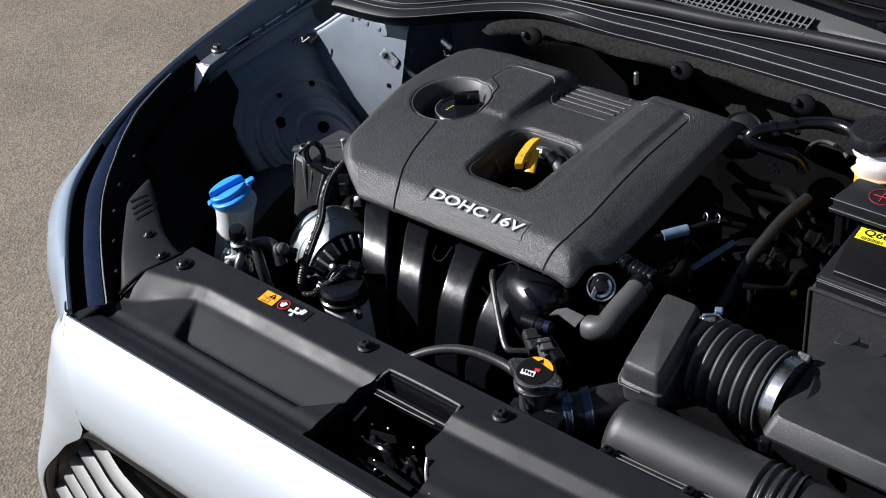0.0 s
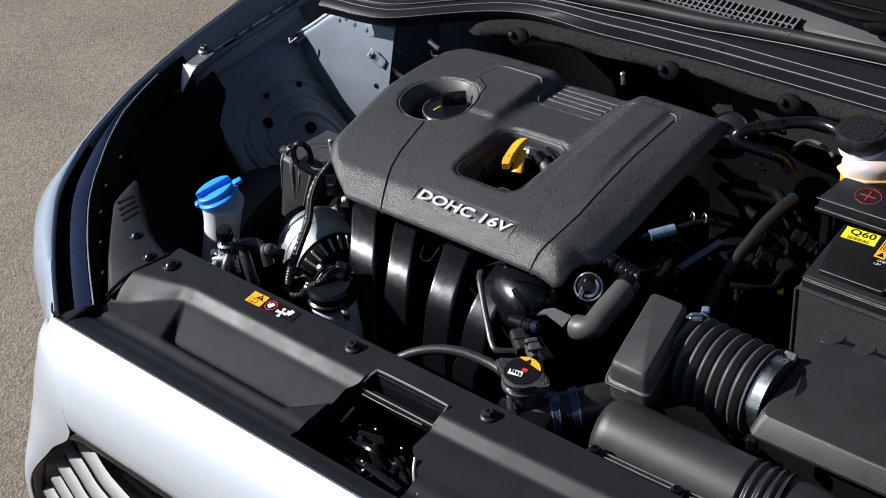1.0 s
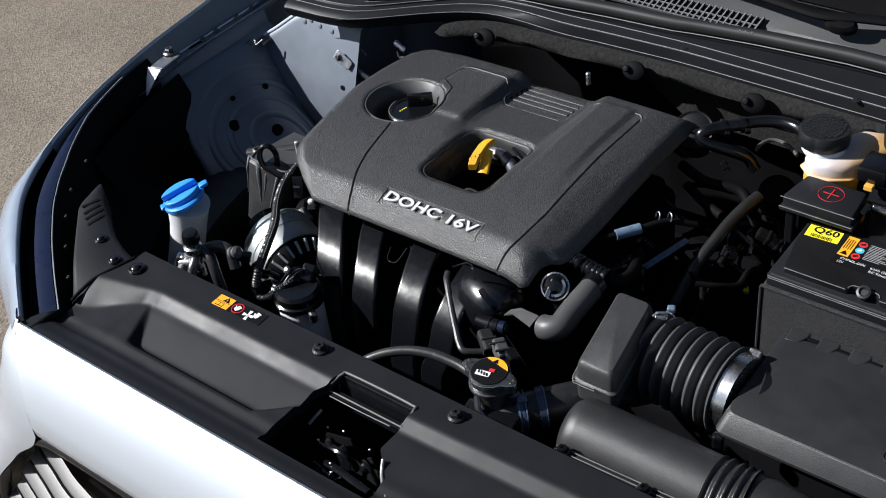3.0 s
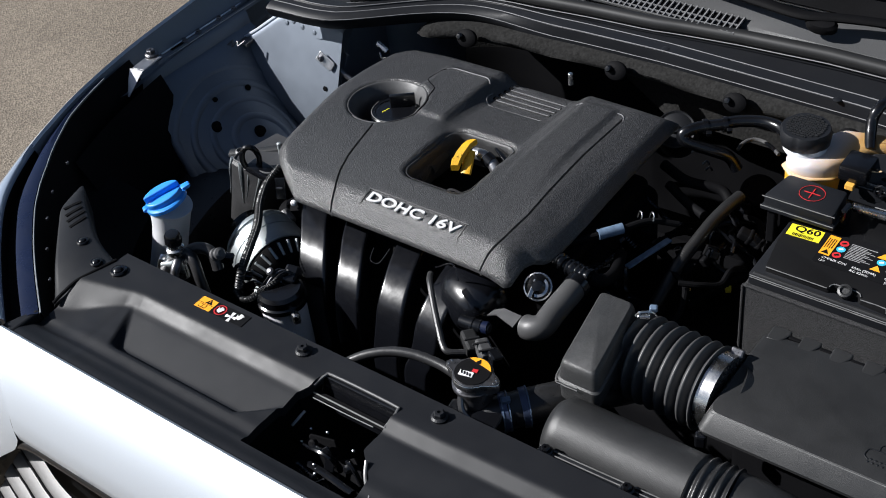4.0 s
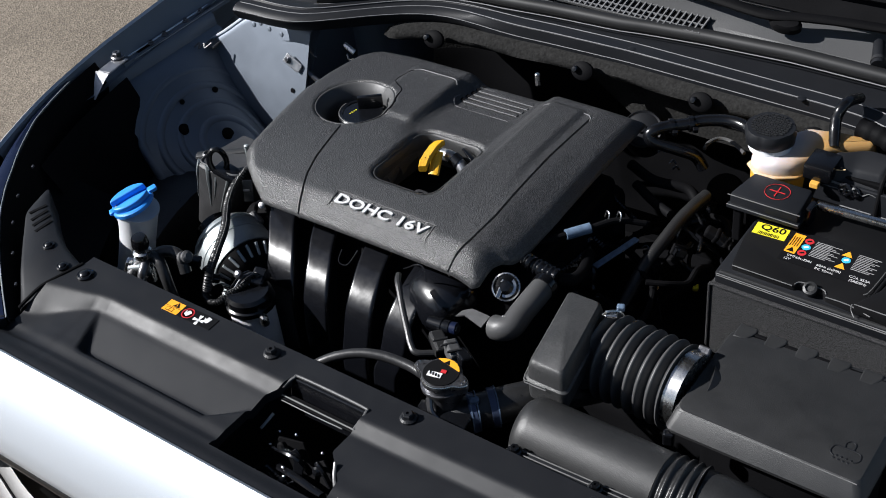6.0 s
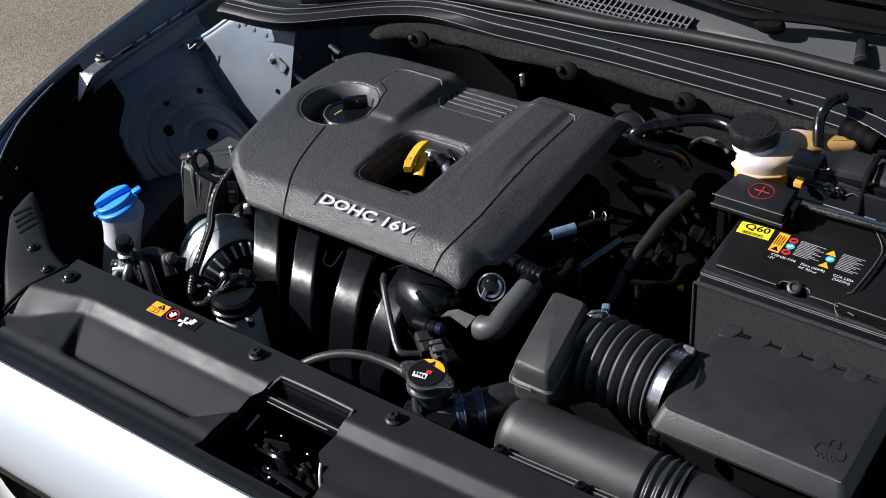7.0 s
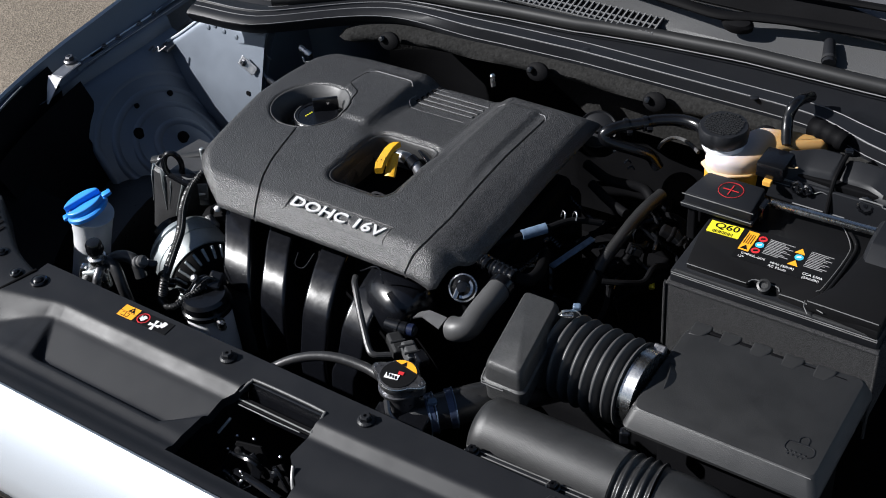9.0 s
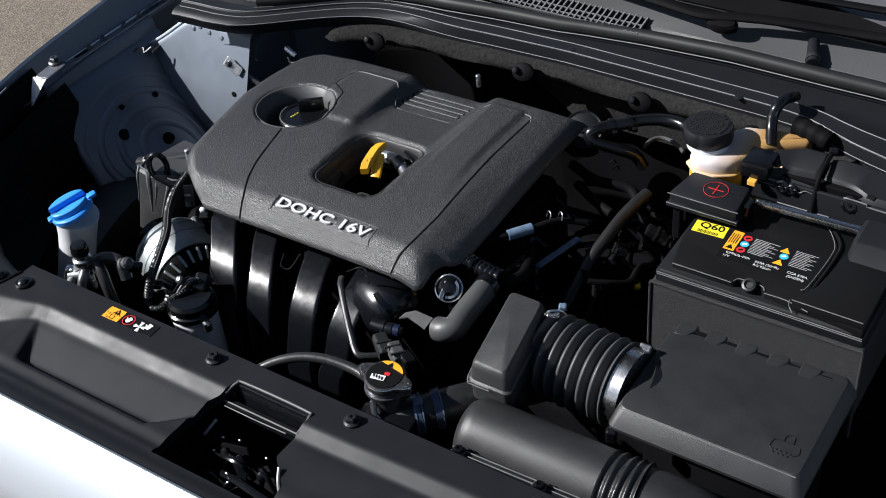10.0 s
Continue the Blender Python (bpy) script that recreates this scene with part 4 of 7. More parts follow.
part("hook_plate", prism([(-0.006, -0.03), (0.006, -0.03), (0.012, 0.01), (0.0, 0.026), (-0.008, 0.02), (-0.002, 0.008)], 0, 0.003, 0.001, at(-0.024, -0.415, 0.80, 60, 0, 20)), "gloss", latch)
part("bent_rod", tube([(-0.085, -0.425, 0.772), (-0.06, -0.43, 0.785), (-0.03, -0.44, 0.79), (-0.012, -0.432, 0.80)], 0.0022, 8), "gloss", latch, "", True)
part("lever", tube([(-0.06, -0.415, 0.785), (-0.02, -0.425, 0.80), (0.03, -0.432, 0.802)], 0.005, 8, flat=0.5), "gloss", latch, "", True)
part("spring", tube([(-0.07, -0.42, 0.78), (-0.04, -0.428, 0.785), (-0.01, -0.43, 0.78)], 0.003, 8, ribs=(0.004, 0.0016)), "gloss", latch, "", True)
part("cable", tube([(-0.095, -0.40, 0.79), (-0.07, -0.405, 0.80), (-0.045, -0.40, 0.795)], 0.0025, 8), "gloss", latch, "", True)
part("pivot", lathe([(0.0055, 0), (0.0055, 0.006), (0.003, 0.008)], at(-0.052, -0.402, 0.812, 60, 0, 0), 14), "dark", latch, "", True)
part("pivot", lathe([(0.0055, 0), (0.0055, 0.006), (0.003, 0.008)], at(0.010, -0.41, 0.812, 60, 0, 0), 14), "gloss", latch, "", True)
part("glint_rivet", lathe([(0.004, 0), (0.004, 0.004), (0.0005, 0.005)], at(-0.03, -0.435, 0.795, 50, 0, 0), 12), "zinc", latch, "", True)
part("front_wall", box((0.19, 0.004, 0.10), at(-0.02, -0.468, 0.79, 10, 0, 0), 0.002), "dark", latch)
part("side_wall", box((0.004, 0.075, 0.09), at(0.068, -0.445, 0.785, 0, -6, 0), 0.002), "dark", latch)
part("side_wall", box((0.004, 0.06, 0.09), at(0.034, -0.37, 0.790, 0, 0, 3), 0.002), "dark", latch)
part("side_wall", box((0.004, 0.11, 0.09), at(-0.114, -0.415, 0.785, 0, 0, -2), 0.002), "dark", latch)

part("folded_lip", tube([(0.0415, -0.410, 0.845), (0.050, -0.424, 0.838), (0.064, -0.438, 0.836), (0.074, -0.446, 0.836)], 0.0022, 8), "edge", latch, "pale folded lip", True)

# ---- engine block and head, mostly in shade ----
engine = thing("engine_block", (-0.2, 0.1, 0.42), "dark engine block and cylinder head below the cover", "engine")
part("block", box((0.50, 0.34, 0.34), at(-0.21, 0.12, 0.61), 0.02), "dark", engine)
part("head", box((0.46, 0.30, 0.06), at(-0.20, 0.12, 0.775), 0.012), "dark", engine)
# cast front cover with ribs at the belt end
rows = []
for z, x0, x1, y0 in ((0.829, -0.546, -0.458, -0.036), (0.824, -0.549, -0.460, -0.040), (0.795, -0.556, -0.475, -0.041), (0.757, -0.566, -0.497, -0.042), (0.70, -0.586, -0.527, -0.040), (0.66, -0.59, -0.54, -0.02)):
    rows.append([(x0, y0 + 0.016, z), (x0 + 0.005, y0 + 0.003, z), (x0 + 0.018, y0, z), (x1 - 0.012, y0, z), (x1 - 0.002, y0 + 0.004, z), (x1, y0 + 0.016, z), (x1, 0.06, z - 0.01), (x0 + 0.01, 0.06, z - 0.005)])
bracket = part("timing_cover", loft(rows), "ironcast", engine, "dark cast cover with ribs", True, 25)
# Ribs are paler than their casting, flared on top to draw the highlights.
for line, r in ((((-0.547, -0.030, 0.829), (-0.551, -0.037, 0.812), (-0.556, -0.037, 0.790), (-0.565, -0.037, 0.757)), 0.0024),
                (((-0.521, -0.036, 0.830), (-0.523, -0.0415, 0.815), (-0.527, -0.042, 0.785), (-0.532, -0.042, 0.753)), 0.0036),
                (((-0.506, -0.036, 0.822), (-0.509, -0.041, 0.808), (-0.514, -0.0415, 0.790), (-0.522, -0.042, 0.768)), 0.0016),
                (((-0.477, -0.036, 0.829), (-0.483, -0.041, 0.812), (-0.499, -0.042, 0.778), (-0.519, -0.041, 0.736)), 0.0032)):
    part("rib", tube(line, lambda t, r=r: r * (1.7 - 3.2 * t) if t < 0.3 else r * (0.95 - 0.70 * t), 8), "alu", bracket, "cast rib with its highlight in the colour", True)
part("top_rim", tube([(-0.548, -0.004, 0.828), (-0.546, -0.022, 0.829), (-0.538, -0.034, 0.830), (-0.505, -0.036, 0.830), (-0.472, -0.036, 0.830), (-0.458, -0.026, 0.829)], 0.0018, 8), "cast", bracket, "", True)
part("boss", lathe([(0.008, 0), (0.008, 0.014), (0.005, 0.016), (0.004, 0.012)], at(-0.550, -0.008, 0.815, 10, 0, 0), 16), "cast", bracket, "", True)
part("boss", lathe([(0.008, 0), (0.008, 0.02), (0.005, 0.022), (0.004, 0.016)], at(-0.465, 0.02, 0.812, 10, 0, 0), 16), "cast", bracket, "", True)
part("cast_arm", tube([(-0.575, -0.01, 0.815), (-0.53, 0.01, 0.822), (-0.48, 0.04, 0.828), (-0.43, 0.07, 0.83)], 0.009, 10, flat=0.6), "box", engine, "", True)
part("stud", lathe([(0.004, 0), (0.004, 0.022), (0.002, 0.023)], at(-0.487, 0.018, 0.825), 10), "alu", engine, "pale stud")

# lifting eye
eye = thing("lifting_eye", (-0.515, -0.01, 0.81), "black steel lifting eye on the engine's end", "bracket")
ring = []
for k in range(19):
    a = radians(-60 + 300 * k / 18)
    ring.append((-0.499 + 0.013 * math.cos(a) * 0.8, -0.034 + 0.013 * math.cos(a) * 0.6, 0.846 + 0.022 * math.sin(a)))
part("ring", tube(ring, 0.0046, 10, 2), "gloss", eye, "", True)
part("foot", box((0.05, 0.028, 0.012), at(-0.484, -0.030, 0.826, 0, 10, 0), 0.004), "gloss", eye, "", True)

# corrugated loom from the eye to the alternator
loom = thing("wiring_loom", (-0.44, -0.09, 0.76), "black corrugated cable tube with a pale cable", "cable")
part("conduit", tube([(-0.452, -0.020, 0.838), (-0.458, -0.048, 0.822), (-0.436, -0.088, 0.820), (-0.404, -0.128, 0.819), (-0.388, -0.162, 0.811), (-0.371, -0.201, 0.801), (-0.372, -0.214, 0.775)], 0.0055, 12, ribs=(0.0042, 0.0014)), "rubber", loom, "", True)
part("conduit", tube([(-0.40, -0.200, 0.745), (-0.37, -0.215, 0.755), (-0.345, -0.214, 0.768), (-0.328, -0.187, 0.781), (-0.319, -0.160, 0.788)], 0.0034, 10, ribs=(0.004, 0.0014)), "rubber", loom, "", True)

part("bead_chain", tube([(-0.450, -0.024, 0.8455), (-0.453, -0.050, 0.830), (-0.430, -0.090, 0.828), (-0.398, -0.130, 0.827), (-0.382, -0.164, 0.819), (-0.366, -0.201, 0.809)], 0.0004, 6, ribs=(0.0040, 0.0007)), "silver", loom, "pale twisted cable", True)
part("bead_chain", tube([(-0.345, -0.217, 0.775), (-0.336, -0.203, 0.782), (-0.327, -0.190, 0.787), (-0.319, -0.163, 0.793)], 0.0004, 6, ribs=(0.0040, 0.0007)), "silver", loom, "pale twisted cable", True)

part("bracket", box((0.016, 0.004, 0.034), at(-0.438, -0.040, 0.815, -20, 0, 30), 0.001), "gloss", loom, "black slotted plate")
for z in (0.806, 0.818):
    part("slot", box((0.010, 0.002, 0.003), at(-0.4375, -0.0435, z, -20, 0, 30), 0.0005), "zinc", loom)
part("white_plug", box((0.009, 0.008, 0.009), at(-0.388, -0.064, 0.822, 20, 10, 30), 0.003), "white", loom, "small white plug")
part("lead", tube([(-0.386, -0.060, 0.822), (-0.400, -0.050, 0.815), (-0.418, -0.046, 0.800), (-0.430, -0.045, 0.775)], 0.0032, 8), "gloss", loom, "", True)

# ---- alternator ----
alt = thing("alternator", (-0.38, -0.12, 0.70), "cast aluminium alternator with cooling slots", "alternator")
am = at(-0.426, -0.105, 0.751, 0, 99, -20) @ Matrix.Diagonal((0.93, 0.93, 0.97, 1.0))
part("front_housing", lathe([(0.02, -0.03), (0.052, -0.028), (0.060, -0.020), (0.062, -0.012), (0.059, -0.010), (0.059, -0.007), (0.062, -0.005), (0.062, 0.012), (0.0605, 0.0125), (0.0605, 0.014), (0.062, 0.0145), (0.062, 0.040), (0.060, 0.046)], am, 48), "alu", alt, "bright cast band", True)
part("rear_housing", lathe([(0.0585, 0.042), (0.055, 0.056), (0.046, 0.072), (0.030, 0.082), (0.01, 0.084)], am, 40), "dark", alt, "black slotted end", True)
for k in range(22):
    part("fin", box((0.022, 0.0048, 0.008), am @ at(0, 0, 0.0610, 0, 0, 360 / 22 * k) @ at(0.0505, 0, 0, 0, 50, 0), 0.0014), "alu", alt, "cast cooling fin")
part("hub", lathe([(0.024, 0), (0.024, 0.012), (0.018, 0.016), (0.0005, 0.016)], am @ at(0, 0, 0.075), 24), "cast", alt, "", True)
for a in (20, 120):
    part("lug", lathe([(0.009, -0.022), (0.009, 0.0), (0.006, 0.003)], am @ at(0.060 * math.cos(radians(a)), 0.060 * math.sin(radians(a)), 0), 14), "cast", alt)
part("plug", box((0.022, 0.028, 0.024), at(-0.318, -0.158, 0.778, 20, 10, 20), 0.004), "gloss", alt)
for k in range(3):
    part("wire", tube([(-0.322 + 0.006 * k, -0.160, 0.788), (-0.330 + 0.006 * k, -0.168, 0.794), (-0.338 + 0.006 * k, -0.182, 0.788), (-0.344 + 0.006 * k, -0.198, 0.772)], 0.0016, 6), "zinc" if k == 1 else "gloss", alt)
part("terminal", lathe([(0.006, 0), (0.006, 0.018), (0.003, 0.02)], at(-0.336, -0.172, 0.782, 30, 0, 0), 12), "zinc", alt)
part("pulley", lathe([(0.03, 0), (0.034, 0.002), (0.031, 0.006), (0.034, 0.010), (0.031, 0.014), (0.034, 0.018), (0.034, 0.022), (0.02, 0.024)], at(-0.480, -0.087, 0.757, 0, 99, -20), 32), "gloss", alt, "", True)

# small canister below it
can = thing("canister", (-0.30, -0.185, 0.62), "grey-white canister with a black lid", "canister")
part("body", lathe([(0.029, 0), (0.030, 0.01), (0.030, 0.12), (0.028, 0.125)], at(-0.318, -0.184, 0.632) @ Matrix.Diagonal((1.1, 1.1, 1, 1)), 32), "milk", can, "grey-white body", True)
part("lid", lathe([(0.031, 0), (0.0335, 0.002), (0.0335, 0.009), (0.031, 0.011), (0.031, 0.022), (0.027, 0.027), (0.0005, 0.028)], at(-0.318, -0.184, 0.750) @ Matrix.Diagonal((1.1, 1.1, 1, 1)), 36), "gloss", can, "black ribbed lid", True)
part("clasp", box((0.02, 0.012, 0.018), at(-0.283, -0.198, 0.747, 0, 0, -20), 0.004), "steel", can)

# ---- intake manifold ----
manifold = thing("intake_manifold", (-0.17, -0.12, 0.60), "glossy black plastic intake manifold with four curved runners", "intake manifold")


def runner(x0, x1, x2, fwd, low, half=0.0165):
    """One flat-sided pipe that leaves the head, bends over and drops."""
    path = glide([(x0, -0.02, 0.815 - 0.8 * low), (lerp(x0, x1, 0.35), -0.055 - fwd, 0.806 - low), (lerp(x0, x1, 0.7), -0.087 - fwd, 0.791 - low), (lerp(x0, x1, 0.9), -0.108 - fwd, 0.772 - low), (x1, -0.119 - fwd, 0.750 - low),
                  (lerp(x1, x2, 0.3), -0.125 - fwd, 0.722 - low), (lerp(x1, x2, 0.7), -0.128 - fwd, 0.69 - low), (x2, -0.130 - fwd, 0.54)], 7)
    rows = []
    for i, c in enumerate(path):
        d = (path[min(i + 1, len(path) - 1)] - path[max(i - 1, 0)])
        d.x = 0
        d.normalize()
        side = Vector((1, 0, 0))
        up = side.cross(d).normalized()
        ring = []
        for sx, sy, a0 in ((1, 1, 0), (-1, 1, 90), (-1, -1, 180), (1, -1, 270)):
            for k in range(-1, 7):
                a = radians(a0 + 18 * min(max(k, 0), 5))
                slide = {-1: -0.0016, 6: 0.0016}.get(k, 0.0)
                ring.append(c + side * (sx * half + 0.0045 * math.cos(a) - slide * math.sin(a)) + up * (sy * 0.0135 + 0.0045 * math.sin(a) + slide * math.cos(a)))
        rows.append(ring)
    return loft(rows)


for x0, x1, x2, fwd, low, half in ((-0.374, -0.303, -0.292, 0.004, 0.012, 0.0215), (-0.291, -0.237, -0.229, 0.006, 0.022, 0.0180), (-0.188, -0.160, -0.168, 0.006, 0.022, 0.019), (-0.094, -0.092, -0.116, 0.010, 0.020, 0.0165)):
    part("runner", runner(x0, x1, x2, fwd, low, half), "lacquer", manifold, "", True, 60)
part("plenum", box((0.34, 0.10, 0.09), at(-0.18, -0.10, 0.54), 0.03, 4), "gloss", manifold, "", True)
part("flange", box((0.34, 0.03, 0.05), at(-0.19, -0.015, 0.84), 0.008), "dark", manifold)
part("throttle_body", lathe([(0.012, -0.018), (0.030, -0.013), (0.040, -0.002), (0.044, 0.014), (0.044, 0.046), (0.040, 0.062), (0.030, 0.074), (0.012, 0.079)], at(-0.088, -0.052, 0.778, 0, 90, -20) @ Matrix.Scale(1.05, 4), 36), "lacquer", manifold, "", True)
part("cable", tube([(-0.090, -0.112, 0.848), (-0.083, -0.123, 0.850), (-0.074, -0.133, 0.849), (-0.050, -0.158, 0.838), (-0.026, -0.181, 0.828), (-0.014, -0.192, 0.822), (-0.002, -0.197, 0.818), (0.017, -0.184, 0.815)], 0.0044, 10), "hose", manifold, "", True)
part("wire", tube([(-0.09, -0.10, 0.85), (-0.06, -0.10, 0.868), (-0.04, -0.115, 0.86)], 0.0012, 6), "gloss", manifold)
part("hook", tube([(-0.19, -0.11, 0.85), (-0.185, -0.125, 0.842), (-0.17, -0.125, 0.842), (-0.16, -0.11, 0.86)], 0.0008, 6), "gloss", manifold)

# ---- engine cover ----
cover = thing("engine_cover", (-0.2, 0.1, 0.83), "grained black plastic engine cover with raised silver lettering", "engine cover")
WELL, WELL_R = (-0.370, 0.153), 0.0625


def left_edge(y):
    return along([(-0.084, -0.360), (-0.064, -0.394), (-0.041, -0.426), (-0.017, -0.449), (0.007, -0.457), (0.053, -0.464), (0.147, -0.480), (0.212, -0.478), (0.277, -0.470), (0.295, -0.458), (0.318, -0.425)], y)


def right_edge(y):
    return along([(-0.084, 0.009), (-0.078, 0.017), (-0.047, 0.020), (-0.034, 0.024), (-0.025, 0.034), (-0.005, 0.042), (0.07, 0.044), (0.22, 0.040), (0.318, 0.037)], y)


def seam_left(y):
    return along([(-0.084, -0.290), (-0.062, -0.297), (-0.026, -0.316), (0.008, -0.328), (0.043, -0.336), (0.09, -0.346), (0.318, -0.360)], y)


def seam_right(y):
    return along([(-0.085, -0.027), (-0.043, -0.019), (0.016, -0.015), (0.093, -0.019), (0.17, -0.023), (0.318, -0.023)], y)


def rounded(x, y, cx, cy, hx, hy, r):
    """Signed distance to a rounded rectangle (negative inside)."""
    dx, dy = abs(x - cx) - hx + r, abs(y - cy) - hy + r
    return math.hypot(max(dx, 0), max(dy, 0)) + min(max(dx, dy), 0) - r


def cover_z(x, y):
    z = 0.892
    z -= 0.010 * sm(-0.10, -0.48, x) * 0.5 + 0.011 * (max(y, 0.0) / 0.318) ** 1.7
    z -= 0.011 * (max(0.12 - y, 0.0) / 0.204) ** 2
    # outer strip on the battery side falls away
    z -= lerp(0.018, 0.010, sm(-0.05, 0.28, y)) * sm(seam_right(y), 0.042, x)
    # valley behind the dipstick opening
    v = sm(-0.266, -0.236, x) * sm(-0.098, -0.128, x) * sm(0.09, 0.15, y)
    z -= (0.008 + 0.008 * sm(0.14, 0.30, y)) * v
    # plateaus on both sides of it
    z += 0.004 * sm(-0.352, -0.344, x) * sm(-0.250, -0.260, x) * sm(0.14, 0.155, y) * sm(0.287, 0.279, y)
    z += 0.005 * sm(-0.10, -0.092, x) * sm(seam_right(y) - 0.014, seam_right(y) - 0.022, x) * sm(0.02, 0.20, y) * sm(0.292, 0.284, y)
    # louvre field sunk in the valley
    z -= 0.003 * sm(0.002, -0.002, rounded(x, y, -0.187, 0.274, 0.056, 0.042, 0.012))
    # dipstick opening
    d = rounded(x, y, -0.176, 0.080, 0.057, 0.070, 0.022)
    z -= 0.004 * sm(0.007, 0.0, d) + 0.034 * sm(0.001, -0.010, d)
    # oil filler well
    d = math.hypot(x - WELL[0], y - WELL[1]) - WELL_R
    z -= 0.003 * sm(0.004, -0.001, d) + 0.024 * sm(0.001, -0.014, d)
    # badge field
    z -= 0.0012 * sm(0.0012, -0.0012, rounded(x, y, -0.1615, -0.053, 0.0835, 0.0150, 0.004))
    # rounded rim
    z -= 0.013 * max(1 - (y + 0.084) / 0.038, 0.0) ** 1.6
    e = min(x - left_edge(y), right_edge(y) - x, (y + 0.084) * 0.9, 0.318 - y)
    z -= (0.015 - 0.0055 * sm(-0.01, -0.06, y)) * (1 - sm(-0.004, 0.024, e)) ** 2
    return z


ys = columns(-0.084, 0.318, 0.0036)
bm = bmesh.new()
net = []
for y in ys:
    a, b, c, d = left_edge(y), seam_left(y), seam_right(y), right_edge(y)
    groove = [(-0.0018, 0), (-0.0009, 1), (0.0009, 1), (0.0018, 0)]
    row = [(lerp(a, b - 0.0018, (i / 34)), 0) for i in range(34)]
    row += [(b + o, q * sm(0.095, 0.08, y)) for o, q in groove]
    row += [(lerp(b + 0.0018, c - 0.0018, i / 76), 0) for i in range(1, 76)]
    row += [(c + o, q * sm(0.285, 0.275, y)) for o, q in groove]
    row += [(lerp(c + 0.0018, d, i / 16), 0) for i in range(1, 17)]
    net.append([bm.verts.new((x, y + (0.009 + 0.010 * sm(c, d, x) + 0.003 * sm(-0.13, -0.10, x) - 0.009 * sm(-0.36, -0.45, x)) * sm(0.26, 0.318, y), cover_z(x, y) - 0.003 * q)) for x, q in row])
for r0, r1 in zip(net, net[1:]):
    for k in range(len(r0) - 1):
        mx, my = (r0[k].co.x + r1[k + 1].co.x) / 2, (r0[k].co.y + r1[k + 1].co.y) / 2
        if math.hypot(mx - WELL[0], my - WELL[1]) < WELL_R - 0.0085 or rounded(mx, my, -0.176, 0.080, 0.057, 0.070, 0.022) < -0.0085:
            continue
        bm.faces.new((r0[k], r0[k + 1], r1[k + 1], r1[k]))
skirt(bm, 0.006)
shell = part("shell", bm, "grain", cover, "", True, 50)
for k in range(5):
    y = 0.254 + 0.0130 * k
    zl = cover_z(-0.187, y) + 0.0006
    rib_ = part("louvre", box((0.098, 0.0062, 0.0024), at(-0.1855 + 0.0012 * k, y + 0.002, zl, 5, 0, 1), 0.0008), "grain", cover)
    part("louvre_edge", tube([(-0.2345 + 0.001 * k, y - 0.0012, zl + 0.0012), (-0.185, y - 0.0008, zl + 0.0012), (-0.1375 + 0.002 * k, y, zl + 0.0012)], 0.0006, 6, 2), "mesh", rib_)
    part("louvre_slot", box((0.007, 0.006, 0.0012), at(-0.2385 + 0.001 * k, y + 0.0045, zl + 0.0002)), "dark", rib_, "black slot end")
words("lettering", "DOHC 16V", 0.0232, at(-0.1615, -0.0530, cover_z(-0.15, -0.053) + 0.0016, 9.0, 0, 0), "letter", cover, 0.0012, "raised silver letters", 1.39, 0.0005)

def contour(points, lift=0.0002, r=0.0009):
    """A thin line that lies on the cover, for the groove and the edge glints."""
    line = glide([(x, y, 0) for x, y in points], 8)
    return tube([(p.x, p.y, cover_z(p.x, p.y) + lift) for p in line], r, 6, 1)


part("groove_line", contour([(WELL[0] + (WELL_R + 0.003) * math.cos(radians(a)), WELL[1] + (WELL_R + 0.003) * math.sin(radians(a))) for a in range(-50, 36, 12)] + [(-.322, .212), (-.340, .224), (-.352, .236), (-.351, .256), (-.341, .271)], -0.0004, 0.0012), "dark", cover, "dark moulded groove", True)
part("edge_line", contour([(-.341, .271), (-.330, .278), (-.296, .278), (-.266, .277), (-.256, .270)]), "mesh", cover, "moulded edge with a drawn glint", True)
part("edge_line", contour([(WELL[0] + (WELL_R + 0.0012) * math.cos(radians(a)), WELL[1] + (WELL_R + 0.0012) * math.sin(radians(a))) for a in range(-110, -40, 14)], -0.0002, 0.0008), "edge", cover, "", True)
part("edge_line", contour([(-.106, .282), (-.094, .288), (-.038, .290), (-.026, .286), (-.020, .275)]), "mesh", cover, "moulded edge with a drawn glint", True)
part("edge_line", contour([(-.246, .262), (-.246, .246), (-.233, .235), (-.187, .234), (-.140, .235)]), "mesh", cover, "moulded edge with a drawn glint", True)
part("edge_line", contour([(-.246, -.062), (-.246, -.044), (-.241, -.0375), (-.16, -.0375), (-.082, -.0375), (-.077, -.042), (-.077, -.062), (-.082, -.0685), (-.16, -.0685), (-.241, -.0685), (-.246, -.062)], 0.0003, 0.0006), "wall", cover, "", True)
well_rows = []
for dr, dz in ((0.0004, -0.0004), (-0.0004, -0.0002), (-0.0016, -0.0009), (-0.0035, -0.0030), (-0.0075, -0.0080), (-0.0115, -0.0150), (-0.0130, -0.0230), (-0.0135, -0.0460)):
    row = []
    for k in range(72):
        c, d = math.cos(radians(5 * k)), math.sin(radians(5 * k))
        row.append((WELL[0] + (WELL_R + dr) * c, WELL[1] + (WELL_R + dr) * d, cover_z(WELL[0] + (WELL_R + 0.002) * c, WELL[1] + (WELL_R + 0.002) * d) + dz))
    well_rows.append(row)
part("well_collar", loft(well_rows, caps=False), "wall", cover, "smooth well wall", True, 60)


